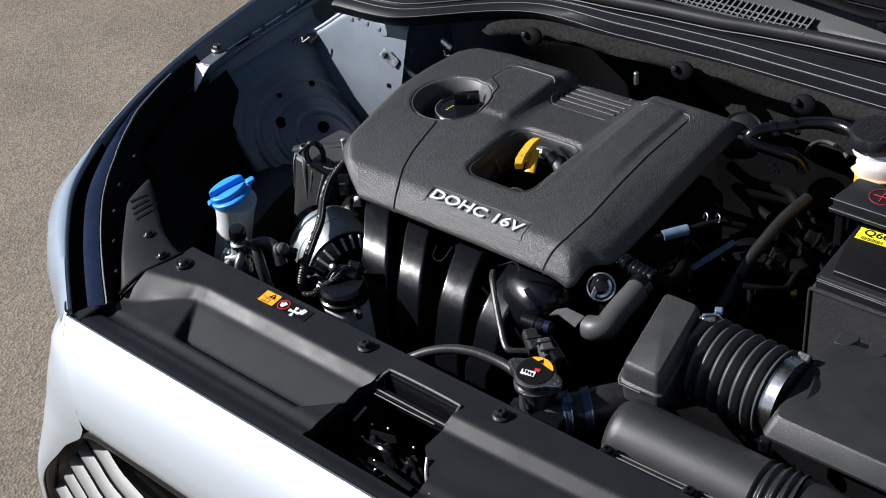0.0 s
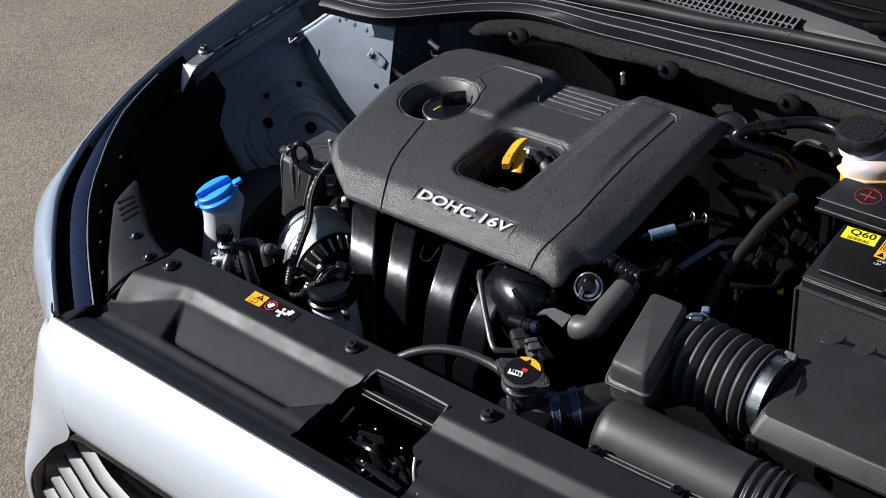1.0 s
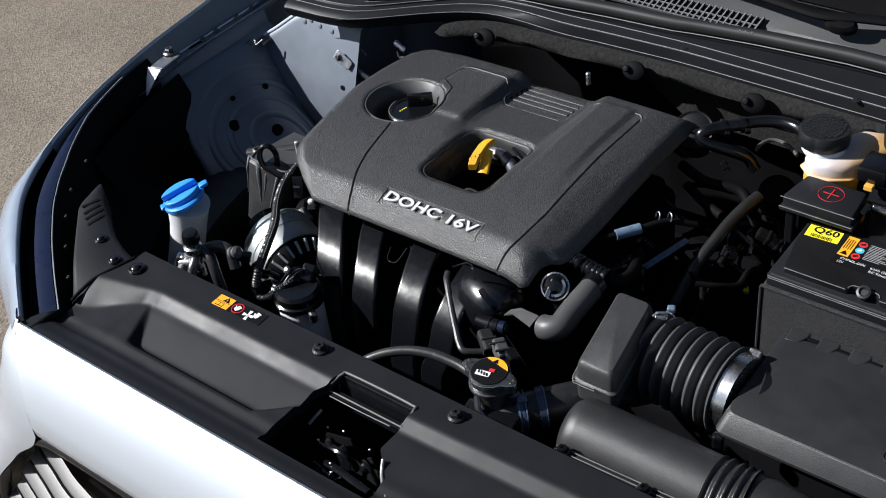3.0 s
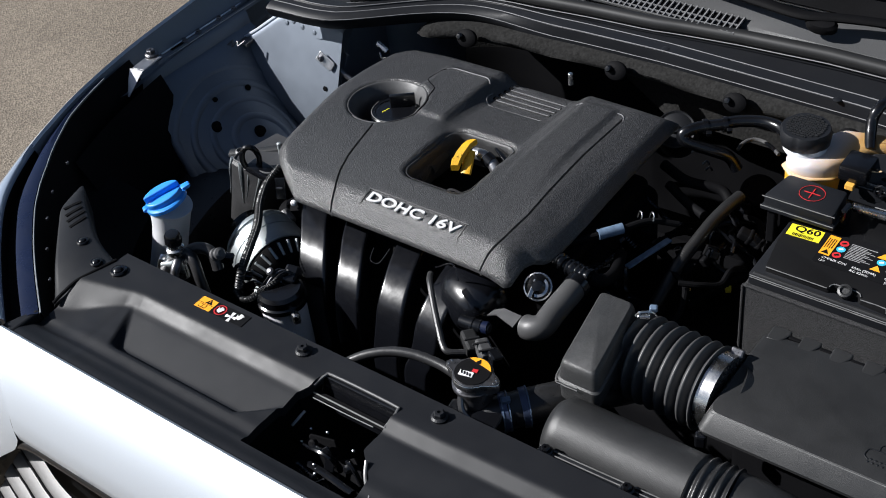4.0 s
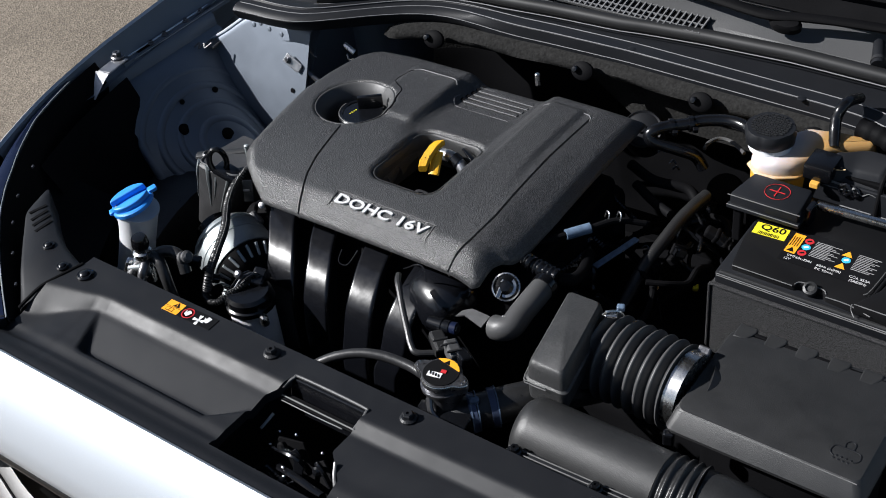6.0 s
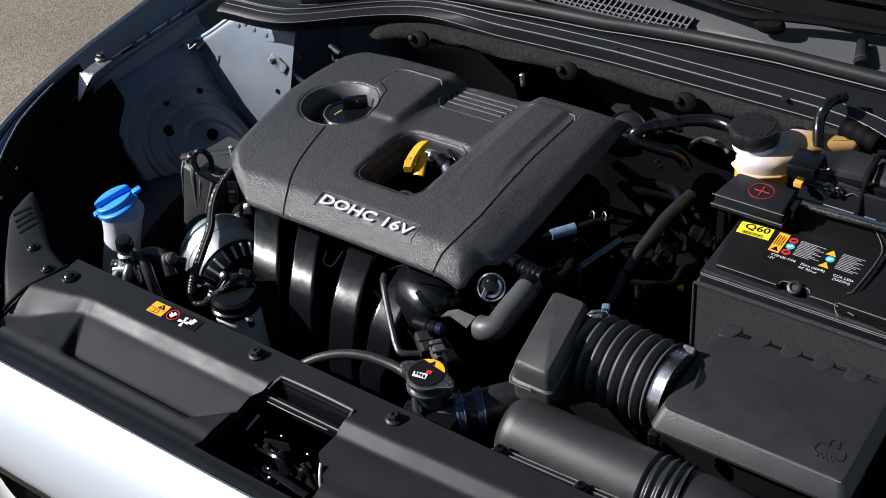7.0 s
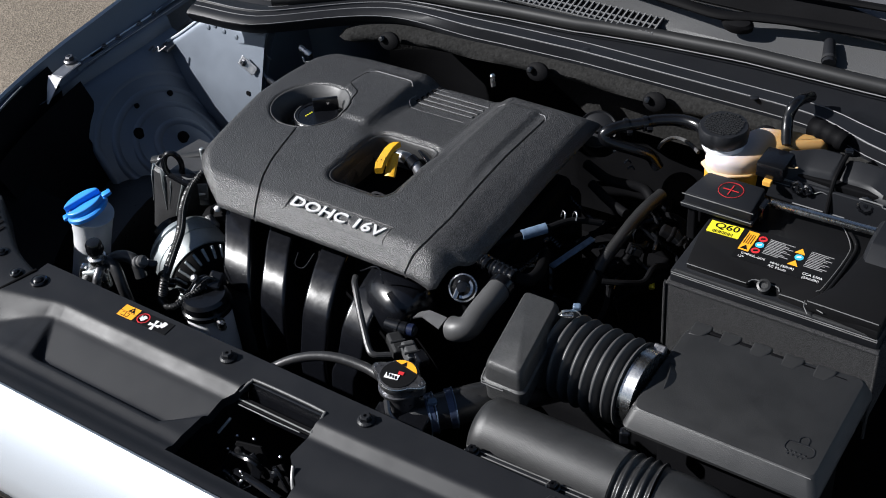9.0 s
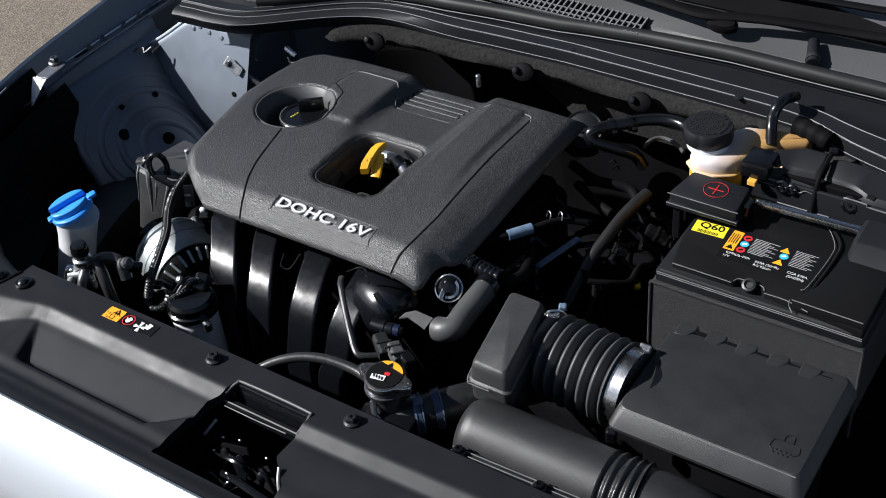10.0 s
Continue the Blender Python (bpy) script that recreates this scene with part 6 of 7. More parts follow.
part("pipe", half_pipe(0.170, 0.364, 0.046, 0.05, -0.225, 0.80, 0.022, 20), "box", duct, "", True, 50)
part("flange", box((0.19, 0.03, 0.008), at(0.285, -0.283, 0.82, 12, 0, 0), 0.002), "trim", duct, "", True)
for k in range(3):
    part("flange_line", tube([(0.190, -0.274 - 0.005 * k, 0.828 - 0.0010 * k), (0.27, -0.272 - 0.005 * k, 0.828 - 0.0010 * k), (0.365, -0.269 - 0.005 * k, 0.828 - 0.0010 * k)], 0.0008, 6), "edge", duct)
for x in (0.201, 0.308):
    hex_bolt(duct, x, -0.279, 0.829, 0.006, "gloss")
part("joint", tube([(0.364, -0.225, 0.80), (0.378, -0.2245, 0.80), (0.392, -0.224, 0.7995), (0.406, -0.223, 0.799)], lambda t: 0.0455 + 0.004 * (0.5 + 0.5 * math.cos(2 * math.pi * 4 * t)), 40, 18), "rubber", duct, "", True, 60)
part("elbow", tube([(0.404, -0.223, 0.799), (0.44, -0.219, 0.794), (0.48, -0.212, 0.777), (0.52, -0.205, 0.74), (0.54, -0.20, 0.69)], 0.0455, 36), "box", duct, "", True)

# ---- battery ----
bat = thing("battery", (0.405, 0.19, 0.66), "black car battery in a grey felt jacket", "battery")
part("jacket", box((0.285, 0.190, 0.125), at(0.4035, 0.196, 0.7595), 0.003), "jacket", bat, "grey-black felt jacket")
part("case", box((0.272, 0.178, 0.17), at(0.4035, 0.197, 0.742), 0.004), "gloss", bat)
part("lid_base", box((0.278, 0.182, 0.022), at(0.4035, 0.197, 0.829), 0.004), "trim", bat, "", True)
part("lid", prism([(0.282, 0.119), (0.368, 0.119), (0.374, 0.126), (0.402, 0.126), (0.408, 0.119), (0.54, 0.106), (0.54, 0.284), (0.272, 0.284), (0.272, 0.175)], 0.83, 0.850, 0.003), "ink", bat, "", True)
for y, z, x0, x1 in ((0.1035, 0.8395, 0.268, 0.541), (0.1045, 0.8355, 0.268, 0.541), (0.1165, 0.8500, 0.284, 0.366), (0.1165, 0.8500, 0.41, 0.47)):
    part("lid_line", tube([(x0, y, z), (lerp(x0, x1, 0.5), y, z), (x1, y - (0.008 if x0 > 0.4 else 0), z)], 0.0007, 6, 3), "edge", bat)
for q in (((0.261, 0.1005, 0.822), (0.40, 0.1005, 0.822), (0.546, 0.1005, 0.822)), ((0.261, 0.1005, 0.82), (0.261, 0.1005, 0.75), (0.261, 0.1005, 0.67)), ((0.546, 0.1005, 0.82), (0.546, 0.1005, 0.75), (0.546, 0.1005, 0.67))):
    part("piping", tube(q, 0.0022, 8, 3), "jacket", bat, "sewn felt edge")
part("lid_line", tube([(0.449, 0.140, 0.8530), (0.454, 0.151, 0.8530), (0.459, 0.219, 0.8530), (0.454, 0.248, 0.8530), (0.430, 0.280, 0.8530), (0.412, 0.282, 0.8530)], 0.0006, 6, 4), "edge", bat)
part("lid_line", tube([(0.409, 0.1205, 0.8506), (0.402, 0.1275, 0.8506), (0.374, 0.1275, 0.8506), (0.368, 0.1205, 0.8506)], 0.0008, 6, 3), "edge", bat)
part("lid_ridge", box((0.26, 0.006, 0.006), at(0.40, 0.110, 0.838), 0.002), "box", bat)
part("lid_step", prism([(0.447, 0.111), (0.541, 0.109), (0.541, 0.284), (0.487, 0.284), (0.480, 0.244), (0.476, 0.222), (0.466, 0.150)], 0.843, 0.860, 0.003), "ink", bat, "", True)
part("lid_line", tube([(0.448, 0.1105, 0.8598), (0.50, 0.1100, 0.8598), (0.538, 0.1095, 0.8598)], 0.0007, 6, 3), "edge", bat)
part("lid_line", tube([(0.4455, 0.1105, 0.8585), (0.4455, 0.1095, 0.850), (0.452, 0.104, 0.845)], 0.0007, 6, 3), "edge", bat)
part("lid_rim", tube([(0.456, 0.140, 0.8515), (0.461, 0.151, 0.8515), (0.465, 0.219, 0.8515), (0.461, 0.251, 0.8515), (0.437, 0.282, 0.8515)], 0.0026, 8, 4), "ink", bat, "", True)
part("grip_hinge", lathe([(0.009, 0), (0.009, 0.008), (0.006, 0.009), (0.004, 0.006)], at(0.388, 0.124, 0.846, 30, 0, 0), 20), "box", bat, "", True)
part("hold_bar", box((0.142, 0.011, 0.008), at(0.408, 0.266, 0.868, 0, 0, 2), 0.002), "steel", bat, "bright steel hold-down bar", True)

TOPZ = 0.8504
tagb = part("yellow_label", box((0.045, 0.024, 0.0006), at(0.299, 0.2035, TOPZ, 0, 0, 3)), "lemon", bat, "yellow label")
words("lettering", "Q60", 0.0165, at(0.3005, 0.208, TOPZ + 0.0005, 0, 0, 3), "ink", tagb, 0.0001, "", 1.15, 0.0003)
for k in range(14):
    part("bar", box((0.0007 + 0.0006 * (k * 7 % 3) / 2, 0.006, 0.0002), at(0.285 + 0.0021 * k, 0.1945 + 0.0001 * k, TOPZ + 0.0005, 0, 0, 3)), "ink", tagb)
big = part("black_label", box((0.134, 0.067, 0.0006), at(0.395, 0.190, TOPZ, 0, 0, 0)), "ink", bat, "black label with warnings")
part("orange_field", box((0.0145, 0.041, 0.0004), at(0.3365, 0.195, TOPZ + 0.0005)), "orange", big)
for k in range(4):
    part("bar", box((0.0012, 0.022 - 0.003 * (k % 2), 0.0002), at(0.3315 + 0.003 * k, 0.199, TOPZ + 0.0008)), "ink", big)
part("triangle", prism([(-0.005, -0.004), (0.005, -0.004), (0, 0.005)], 0, 0.0002, 0, at(0.3365, 0.181, TOPZ + 0.0008)), "ink", big)
for x, y, c in ((0.3515, 0.207, "red"), (0.3520, 0.194, "cyan"), (0.3515, 0.181, "red"), (0.406, 0.194, "cyan")):
    part("disc", lathe([(0.0058, 0), (0.0058, 0.0004), (0.0005, 0.0005)], at(x, y, TOPZ + 0.0003), 24), c, big)
    part("pictogram", box((0.006, 0.003, 0.0003), at(x, y, TOPZ + 0.0009, 0, 0, 30)), "ink" if c == "red" else "white", big)
for x, y in ((0.404, 0.206), (0.404, 0.180)):
    part("triangle", prism([(-0.0068, -0.0045), (0.0068, -0.0045), (0, 0.0065)], 0, 0.0004, 0, at(x, y, TOPZ + 0.0003)), "orange", big)
for k in range(11):
    part("print_line", box((0.034 - 0.006 * (k * 5 % 3), 0.0010, 0.0002), at(0.3775 - 0.003 * (k * 5 % 3), 0.2110 - 0.0030 * k, TOPZ + 0.0005)), "greyprint", big)
    part("print_line", box((0.030 - 0.005 * (k * 4 % 3), 0.0010, 0.0002), at(0.4315 - 0.0025 * (k * 4 % 3), 0.2120 - 0.0031 * k, TOPZ + 0.0005)), "greyprint", big)
for text, x, y in (("CMF60L-DIN", 0.353, 0.169), ("12V", 0.339, 0.162), ("60Ah (20HR)", 0.393, 0.168), ("RC 92min", 0.389, 0.161), ("CCA 550A", 0.434, 0.167), ("(SAE/EN)", 0.434, 0.160)):
    words("lettering", text, 0.0060, at(x, y, TOPZ + 0.0005), "dimprint", big, 0.0001, "", 1.0)

rows = []
for x, d in ((0.477, 0.012), (0.480, 0.004), (0.485, 0.0), (0.54, 0.0), (0.60, 0.0)):
    rows.append([(x, 0.208 + 0.3 * d, 0.850), (x, 0.211 + 0.3 * d, 0.8585 - 0.5 * d), (x, 0.2145 + d, 0.8605 - 0.5 * d), (x, 0.233 + d, 0.8755 - d), (x, 0.2375 + d, 0.8770 - d), (x, 0.284, 0.878 - d), (x, 0.284, 0.850)])
part("end_cap", loft(rows), "trim", bat, "black cap with a sloping front", True, 30)

# positive terminal cover
pos = thing("terminal_cover", (0.28, 0.24, 0.83), "black battery terminal cover with a red plus sign", "terminal cover")
part("lid", prism([(0.232, 0.214), (0.330, 0.214), (0.326, 0.272), (0.242, 0.272)], 0.864, 0.884, 0.004), "trim", pos, "", True)
for y, z in ((0.2105, 0.8672), (0.2135, 0.8815)):
    part("lid_line", tube([(0.230, y, z), (0.28, y, z), (0.332, y, z)], 0.0007, 6, 3), "edge", pos)
part("skirt", prism([(0.229, 0.211), (0.333, 0.211), (0.330, 0.275), (0.238, 0.275)], 0.860, 0.867, 0.002), "trim", pos, "", True)
part("base", prism([(0.250, 0.232), (0.326, 0.232), (0.324, 0.27), (0.25, 0.27)], 0.80, 0.862, 0.002), "dark", pos)
part("post", box((0.012, 0.012, 0.06), at(0.243, 0.224, 0.832), 0.002), "dark", pos)
pm = at(0.287, 0.245, 0.8842)
part("plus_ring", lathe([(0.0172, 0), (0.0172, 0.0006), (0.0166, 0.0006), (0.0166, 0)], pm, 40, None, False), "red", pos)
part("plus_bar", box((0.022, 0.0013, 0.0006), pm @ at(0, 0, 0.0004)), "red", pos)
part("plus_bar", box((0.0013, 0.022, 0.0006), pm @ at(0, 0, 0.0006)), "red", pos)
part("side_latch", box((0.008, 0.022, 0.03), at(0.335, 0.245, 0.865), 0.002), "gloss", pos)

# ---- coolant reservoir ----
res = thing("coolant_reservoir", (0.265, 0.34, 0.80), "milky coolant reservoir with amber fluid and a black cap", "reservoir")
part("tank", prism([(0.222, 0.298), (0.240, 0.282), (0.266, 0.284), (0.290, 0.298), (0.322, 0.360), (0.368, 0.390), (0.362, 0.404), (0.318, 0.402), (0.27, 0.39), (0.232, 0.34)], 0.80, 0.898, 0.011, None, 4), "fluid", res, "", True, 60)
part("weld_rim", prism([(0.219, 0.297), (0.239, 0.279), (0.267, 0.281), (0.293, 0.297), (0.325, 0.358), (0.371, 0.390), (0.363, 0.407), (0.320, 0.405), (0.268, 0.393), (0.229, 0.342)], 0.872, 0.8765, 0.002, None, 2), "fluid", res, "", True, 60)
part("neck", lathe([(0.028, 0), (0.030, 0.004), (0.027, 0.012)], at(0.241, 0.322, 0.893), 32), "milk", res, "", True)
part("cap", lathe([(0.029, 0.002), (0.0315, 0.004), (0.033, 0.020), (0.0305, 0.026), (0.0005, 0.0275)], at(0.239, 0.325, 0.902), 64,
                  lambda a, r, h: r * (1.02 + 0.07 * (abs(math.cos(3 * a)) ** 0.5) * (r > 0.02))), "trim", res, "black cap with raised print", True, 50)
for j in range(11):
    v = -0.025 + 0.005 * j
    half = math.sqrt(max(0.027 ** 2 - v * v, 0.0))
    bm = bmesh.new()
    u = -half
    k = 0
    while u < half - 0.002:
        w = 0.0016 + 0.0011 * ((3 * j + 5 * k) % 4)
        box_into(bm, (w, 0.0026, 0.0010), at(0.239 + u + w / 2, 0.325 + v, 0.9297))
        u += w + 0.0012
        k += 1
    part("raised_print", bm, "box", res, "line of raised print")

# ---- fuse box and wiring duct ----
fuse = thing("fuse_box", (0.42, 0.34, 0.83), "black fuse box lid and cable duct behind the battery", "fuse box")
for x0, x1, low, bend in ((0.327, 0.399, 0.0, 0.0), (0.405, 0.64, 0.004, 0.014)):
    rows = []
    for i in range(19):
        x = lerp(x0, x1, i / 18)
        d = -low - 0.004 * sm(0.435, 0.48, x) - 0.05 * max(x - 0.49, 0) - 0.003 * (i in (0, 18))
        y0 = 0.318 + 0.014 * sm(0.327, 0.36, x) + 0.004 * sm(0.36, 0.41, x) - bend * sm(0.437, 0.475, x)
        yb = 0.350 + 0.022 * sm(0.327, 0.37, x)
        rows.append([(x, 0.309 + 0.008 * sm(0.33, 0.41, x), 0.850), (x, 0.310 + 0.008 * sm(0.33, 0.41, x), 0.869 + d * 0.5), (x, y0 - 0.006, 0.878 + d), (x, y0 - 0.002, 0.887 + d), (x, y0 + 0.002, 0.891 + d), (x, yb - 0.006, 0.901 + d), (x, yb, 0.898 + d), (x, yb + 0.002, 0.850)])
    part("lid", loft(rows), "trim", fuse, "", True, 28)
part("window", box((0.013, 0.006, 0.004), at(0.339, 0.3235, 0.8915, -30, 0, 8), 0.001), "dark", fuse)
part("window_frame", tube([(0.329, 0.319, 0.8905), (0.338, 0.3205, 0.8900), (0.349, 0.324, 0.8912)], 0.0012, 6), "peach", fuse, "pale edge")
part("latch_hole", box((0.012, 0.006, 0.006), at(0.473, 0.325, 0.881, -30, 0, -10), 0.001), "dark", fuse)
# Highlights along the duct's front, drawn as pale tubes.
for pts in (((0.322, 0.3085, 0.869), (0.345, 0.3095, 0.8685), (0.372, 0.3115, 0.8690), (0.380, 0.3115, 0.866), (0.388, 0.3125, 0.871), (0.399, 0.3140, 0.868)), ((0.332, 0.310, 0.8775), (0.352, 0.312, 0.8760), (0.362, 0.315, 0.8745)), ((0.438, 0.3175, 0.872), (0.446, 0.3165, 0.8755), (0.468, 0.3165, 0.8745), (0.482, 0.3175, 0.870)), ((0.412, 0.3175, 0.866), (0.440, 0.3180, 0.864), (0.470, 0.3180, 0.862), (0.490, 0.3180, 0.863))):
    part("front_bead", tube(pts, 0.0007, 6, 4), "edge", fuse, "moulded edge with a drawn glint")
part("core", box((0.30, 0.045, 0.03), at(0.485, 0.346, 0.866), 0.002), "dark", fuse)
part("front_plate", box((0.30, 0.006, 0.036), at(0.44, 0.315, 0.857, -6, 0, 0), 0.002), "trim", fuse)
part("front_rail", tube([(0.30, 0.312, 0.8755), (0.345, 0.313, 0.8735), (0.352, 0.3135, 0.872)], 0.0011, 6), "edge", fuse)
part("front_rail", tube([(0.44, 0.314, 0.877), (0.446, 0.312, 0.879), (0.47, 0.312, 0.878), (0.48, 0.313, 0.873), (0.56, 0.313, 0.872)], 0.0012, 6), "edge", fuse)
for x0, x1 in ((0.352, 0.395), (0.405, 0.425), (0.47, 0.53)):
    part("lower_edge", tube([(x0, 0.3105, 0.841), (x1, 0.3105, 0.841)], 0.0011, 6, 2), "mesh", fuse)
part("strap", tube([(0.401, 0.306, 0.838), (0.401, 0.314, 0.866), (0.401, 0.321, 0.886), (0.401, 0.330, 0.893), (0.401, 0.35, 0.8985), (0.401, 0.374, 0.902)], 0.0032, 8), "dark", fuse, "", True)
part("buckle", box((0.012, 0.010, 0.008), at(0.402, 0.372, 0.904, 0, 0, 20), 0.002), "gloss", fuse)
part("side_box", box((0.040, 0.045, 0.024), at(0.318, 0.322, 0.888, 0, 0, 0), 0.004), "gloss", fuse, "", True)
for x, z, r in ((0.356, 0.873, 0.0095), (0.370, 0.872, 0.0075), (0.449, 0.872, 0.0120)):
    part("gear_knob", lathe([(r, 0), (r, 0.003), (r * 0.72, 0.004), (r * 0.66, 0.001), (r * 0.3, 0.001), (r * 0.25, 0.004)], at(x, 0.3115 + 0.05 * (x - 0.35), z - 0.004, 72, 0, 0), 24, lambda a, q, h: q * (1 + 0.06 * math.cos(12 * a))), "gloss", fuse, "", True)
part("amber_pad", box((0.012, 0.010, 0.008), at(0.318, 0.298, 0.873), 0.001), "amber", fuse)
part("ledge", box((0.30, 0.03, 0.02), at(0.47, 0.300, 0.828), 0.003), "dark", fuse)

# ---- hoses and cables on the gearbox side ----
heat = thing("heater_hose", (0.12, 0.34, 0.83), "black heater hose from the engine to the reservoir", "hose")
part("hose", tube([(0.198, 0.368, 0.872), (0.176, 0.383, 0.872), (0.148, 0.385, 0.871), (0.117, 0.371, 0.870), (0.098, 0.355, 0.868), (0.074, 0.338, 0.866), (0.061, 0.323, 0.864), (0.056, 0.317, 0.858), (0.061, 0.316, 0.850), (0.077, 0.324, 0.842), (0.099, 0.336, 0.832), (0.117, 0.348, 0.820), (0.129, 0.352, 0.800)], 0.0092, 16), "gloss", heat, "", True)
part("clamp", tube([(0.077, 0.340, 0.867), (0.082, 0.344, 0.867)], 0.0112, 16, 2), "gloss", heat, "", True)
part("clamp", tube([(0.100, 0.356, 0.868), (0.105, 0.360, 0.868)], 0.0122, 16, 2), "gloss", heat, "", True)
part("clamp_ear", box((0.008, 0.006, 0.008), at(0.115, 0.349, 0.866, 20, 0, 30), 0.001), "gloss", heat)
part("clamp_ear", box((0.008, 0.006, 0.008), at(0.090, 0.334, 0.862, 20, 0, 30), 0.001), "gloss", heat)
boost = thing("brake_booster", (0.155, 0.37, 0.74), "round black brake booster with a grey rim", "brake booster")
part("shell", lathe([(0.0005, -0.002), (0.022, -0.002), (0.027, -0.006), (0.029, -0.012), (0.028, -0.05)], at(0.150, 0.390, 0.745, 30, 0, 20), 40), "dark", boost, "", True)
part("rim", tube([(0.121, 0.369, 0.822), (0.120, 0.382, 0.822), (0.123, 0.395, 0.822), (0.131, 0.404, 0.822), (0.145, 0.405, 0.822), (0.162, 0.397, 0.822), (0.178, 0.385, 0.822)], 0.0030, 8), "wall", boost, "grey rolled rim", True)
egr = thing("vacuum_pump", (-0.01, 0.40, 0.78), "round dark pump at the rear of the engine", "pump")
part("body", lathe([(0.032, -0.05), (0.032, 0), (0.030, 0.004), (0.027, 0.002), (0.024, 0.004), (0.008, 0.005), (0.006, 0.010), (0.003, 0.011)], at(0.005, 0.392, 0.805, 40, 0, 20), 36), "trim", egr, "", True)
part("side_body", lathe([(0.022, -0.04), (0.022, 0), (0.018, 0.006), (0.0005, 0.007)], at(-0.075, 0.375, 0.80, 50, 0, 20), 24), "dark", egr, "", True)
part("stub", lathe([(0.004, 0), (0.004, 0.02), (0.003, 0.021)], at(-0.155, 0.345, 0.868), 12), "steel", egr)
gl = thing("gearbox_loom", (0.14, 0.2, 0.76), "thick black taped cable loom", "cable")
part("loom", tube([(0.160, 0.30, 0.795), (0.155, 0.265, 0.795), (0.150, 0.232, 0.79), (0.146, 0.19, 0.78), (0.140, 0.15, 0.765), (0.13, 0.10, 0.72)], 0.0092, 16, ribs=(0.0034, 0.0003)), "seal", gl, "", True)
part("branch", tube([(0.03, 0.31, 0.80), (0.08, 0.29, 0.80), (0.13, 0.30, 0.795), (0.155, 0.285, 0.785)], 0.008, 12), "dark", gl, "", True)
part("branch", tube([(0.06, 0.27, 0.80), (0.10, 0.25, 0.795), (0.135, 0.235, 0.795)], 0.007, 12), "dark", gl, "", True)
conn = thing("sensor_lead", (0.08, 0.10, 0.82), "thin lead with a pale blue sleeve and spring clips", "cable")
part("lead", tube([(0.03, 0.030, 0.846), (0.062, 0.068, 0.848), (0.085, 0.097, 0.849), (0.108, 0.126, 0.850), (0.14, 0.15, 0.84)], 0.0045, 10), "dark", conn, "", True)
part("sleeve", tube([(0.062, 0.068, 0.848), (0.084, 0.096, 0.849)], 0.0076, 14, 3), "bluetape", conn, "pale blue sleeve", True)
for x, y in ((0.095, 0.122), (0.110, 0.128)):
    part("spring_clip", tube([(x - 0.005, y + 0.004, 0.850), (x - 0.003, y + 0.006, 0.859), (x + 0.003, y + 0.002, 0.860), (x + 0.004, y - 0.002, 0.852)], 0.0011, 6), "steel", conn)
tie = thing("cable_tie", (0.107, 0.13, 0.78), "flat blue-grey plastic strap", "strap")
part("strap", box((0.010, 0.085, 0.003), at(0.106, 0.128, 0.79, 0, 0, -15), 0.001), "bluetape", tie)
pin = thing("yellow_tag", (0.187, 0.219, 0.68), "small yellow tag deep in the bay", "tag")
part("tag", box((0.009, 0.012, 0.009), at(0.1868, 0.2189, 0.69, 20, 0, 30), 0.002), "lemon", pin)
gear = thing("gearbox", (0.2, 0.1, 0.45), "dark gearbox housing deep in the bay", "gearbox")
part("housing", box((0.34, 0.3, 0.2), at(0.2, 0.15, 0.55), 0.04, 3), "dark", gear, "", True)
part("pipe", tube([(0.08, 0.0, 0.70), (0.14, 0.04, 0.70), (0.2, 0.05, 0.69)], 0.012, 12), "rubber", gear, "", True)

# tangle of cables and plugs below the hoses
tangle = thing("wiring_bundle", (0.10, 0.25, 0.70), "tangle of black cables, plugs and clips beside the gearbox", "cables")
rng = random.Random(11)
for k in range(34):
    x, y, z = rng.uniform(0.02, 0.22), rng.uniform(0.04, 0.36), rng.uniform(0.68, 0.785)
    line = [(x, y, z)]
    a = rng.uniform(0, 6.28)
    for n_ in range(4):
        a += rng.uniform(-0.7, 0.7)
        line.append((line[-1][0] + 0.03 * math.cos(a), line[-1][1] + 0.03 * math.sin(a), max(0.64, line[-1][2] + rng.uniform(-0.018, 0.008))))
    part("cable", tube(line, rng.uniform(0.0025, 0.0065), 8, 5, ribs=(0.005, 0.0012) if k % 3 == 0 else None), "dark" if k % 2 else "gloss", tangle, "", True)
for k in range(18):
    m = at(rng.uniform(0.03, 0.21), rng.uniform(0.06, 0.36), rng.uniform(0.70, 0.79), rng.uniform(-40, 40), rng.uniform(-40, 40), rng.uniform(0, 180))
    plug_ = part("plug", box((0.022, 0.016, 0.014), m, 0.003), "gloss" if k % 2 else "dark", tangle)
    part("collar", box((0.006, 0.019, 0.017), m @ at(0.006, 0, 0), 0.002), "dark", plug_)
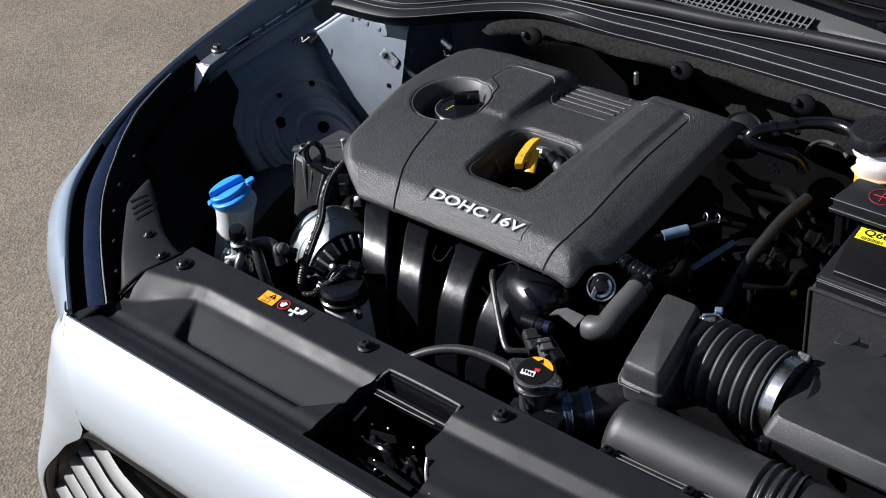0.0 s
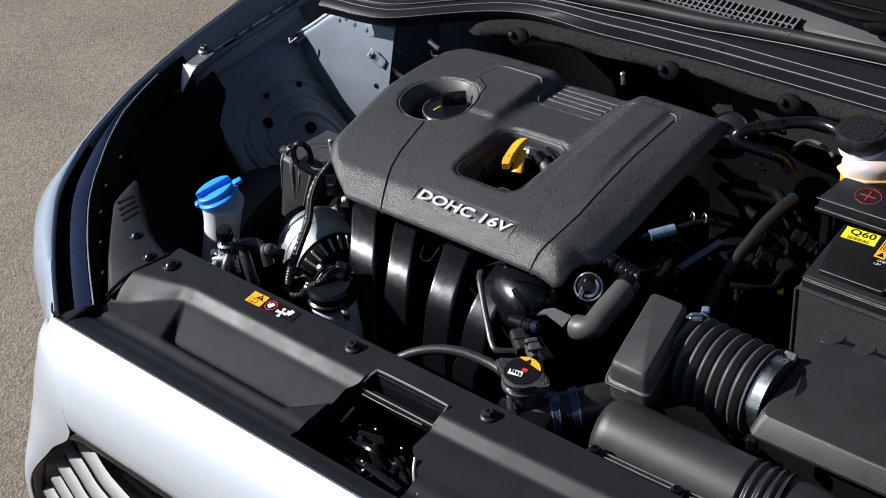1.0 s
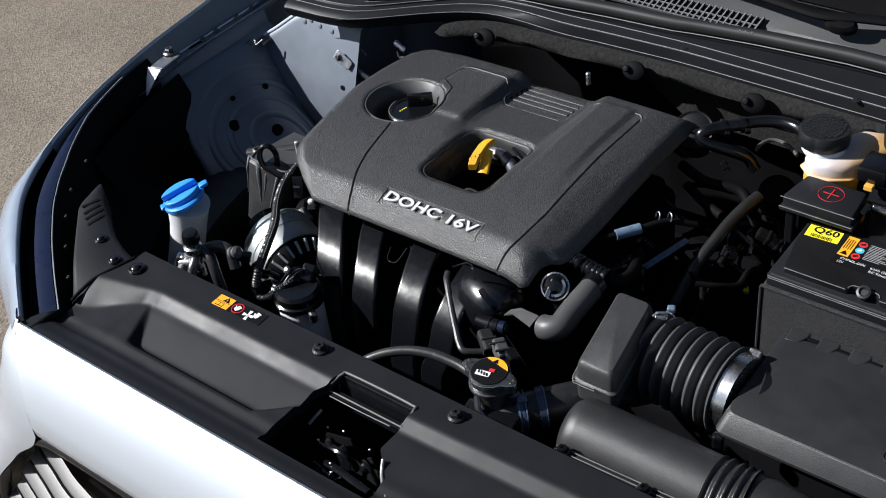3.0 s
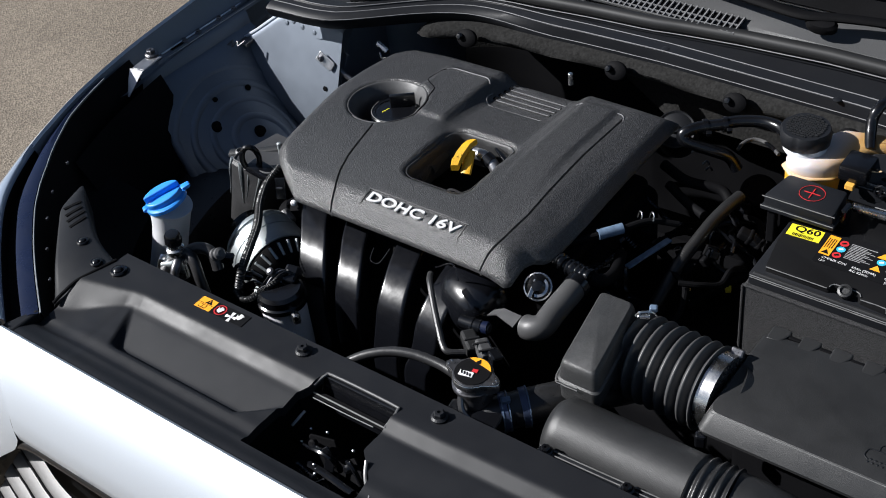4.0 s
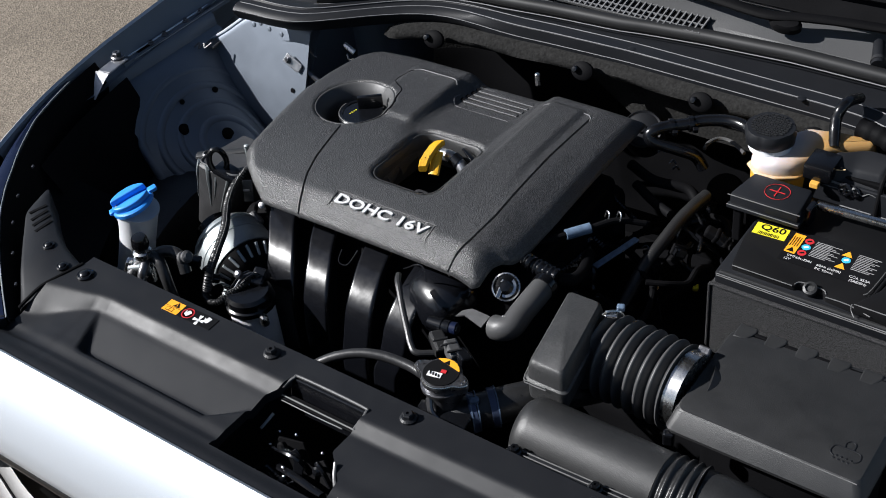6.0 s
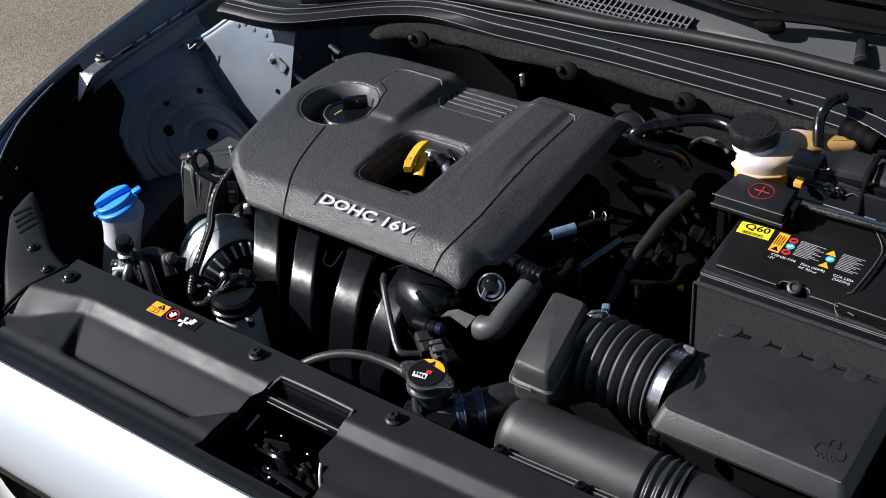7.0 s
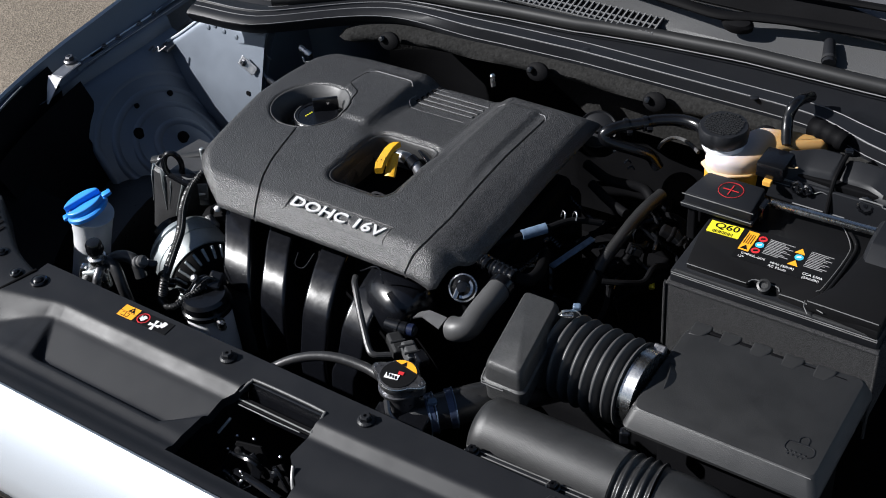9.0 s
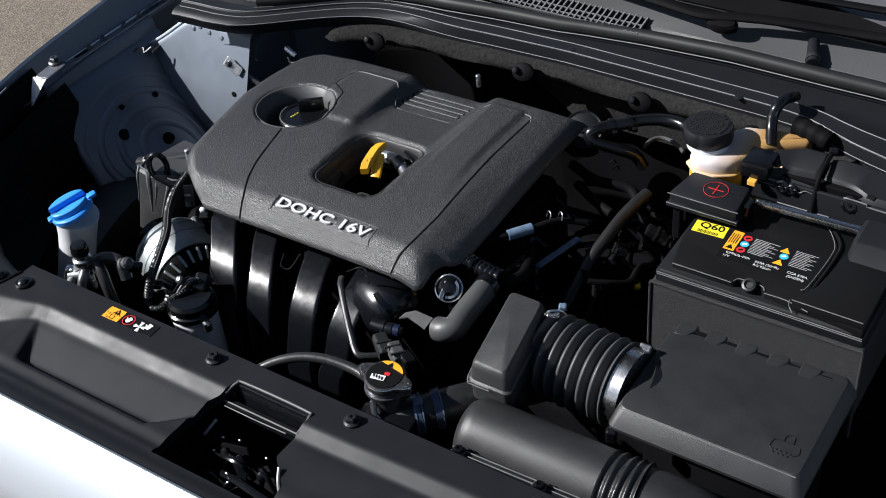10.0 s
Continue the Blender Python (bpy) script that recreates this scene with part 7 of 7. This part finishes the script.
for x, y, z in ((0.056, 0.357, 0.80), (0.084, 0.339, 0.80), (0.075, 0.330, 0.76), (0.099, 0.228, 0.72), (0.083, 0.352, 0.78), (0.075, 0.203, 0.74)):
    part("clip", tube([(x - 0.005, y, z), (x, y + 0.003, z + 0.005), (x + 0.006, y + 0.001, z + 0.002)], 0.0016, 6), "zinc", tangle)

# vapour pipe by the cowl
vp = thing("vapour_pipe", (0.31, 0.38, 0.90), "black pipe rising from the reservoir to the cowl", "hose")
part("pipe", tube([(0.318, 0.361, 0.893), (0.309, 0.382, 0.905), (0.305, 0.394, 0.918), (0.307, 0.402, 0.930), (0.311, 0.419, 0.934), (0.316, 0.452, 0.922)], 0.0080, 14), "gloss", vp, "", True)
part("connector", tube([(0.335, 0.408, 0.904), (0.36, 0.403, 0.904), (0.388, 0.396, 0.90)], 0.0125, 14, ribs=(0.016, 0.0022)), "dark", vp, "", True)

# ---- wiper ----
wiper = thing("wiper", (0.3, 0.57, 0.95), "black windscreen wiper arm and blade", "wiper")
part("arm", tube([(-0.12, 0.578, 0.962), (-0.02, 0.566, 0.962), (0.064, 0.553, 0.962), (0.134, 0.543, 0.963), (0.19, 0.556, 0.965), (0.266, 0.569, 0.966), (0.403, 0.582, 0.968), (0.60, 0.598, 0.972)], lambda t: 0.012 - 0.003 * t, 12, flat=0.6), "dark", wiper, "", True)
part("pivot_cap", lathe([(0.014, -0.010), (0.015, 0.0), (0.012, 0.005), (0.0005, 0.007)], at(0.163, 0.541, 0.957, 20, 0, 0) @ Matrix.Diagonal((1.7, 0.9, 1, 1)), 28), "dark", wiper, "", True)
part("blade", tube([(-0.05, 0.620, 0.985), (0.15, 0.612, 0.985), (0.40, 0.620, 0.990), (0.65, 0.640, 0.997)], 0.007, 8, flat=0.7), "dark", wiper, "thin rubber blade", True)
nozzle = part("nozzle", tube([(0.296, 0.572, 0.941), (0.304, 0.549, 0.939), (0.313, 0.524, 0.934)], lambda t: 0.0085 + 0.002 * t, 14), "trim", wiper, "washer nozzle", True)
part("nozzle_ring", tube([(0.3085, 0.5360, 0.9365), (0.3105, 0.5305, 0.9355)], 0.0112, 14, 2), "hose", nozzle, "", True)
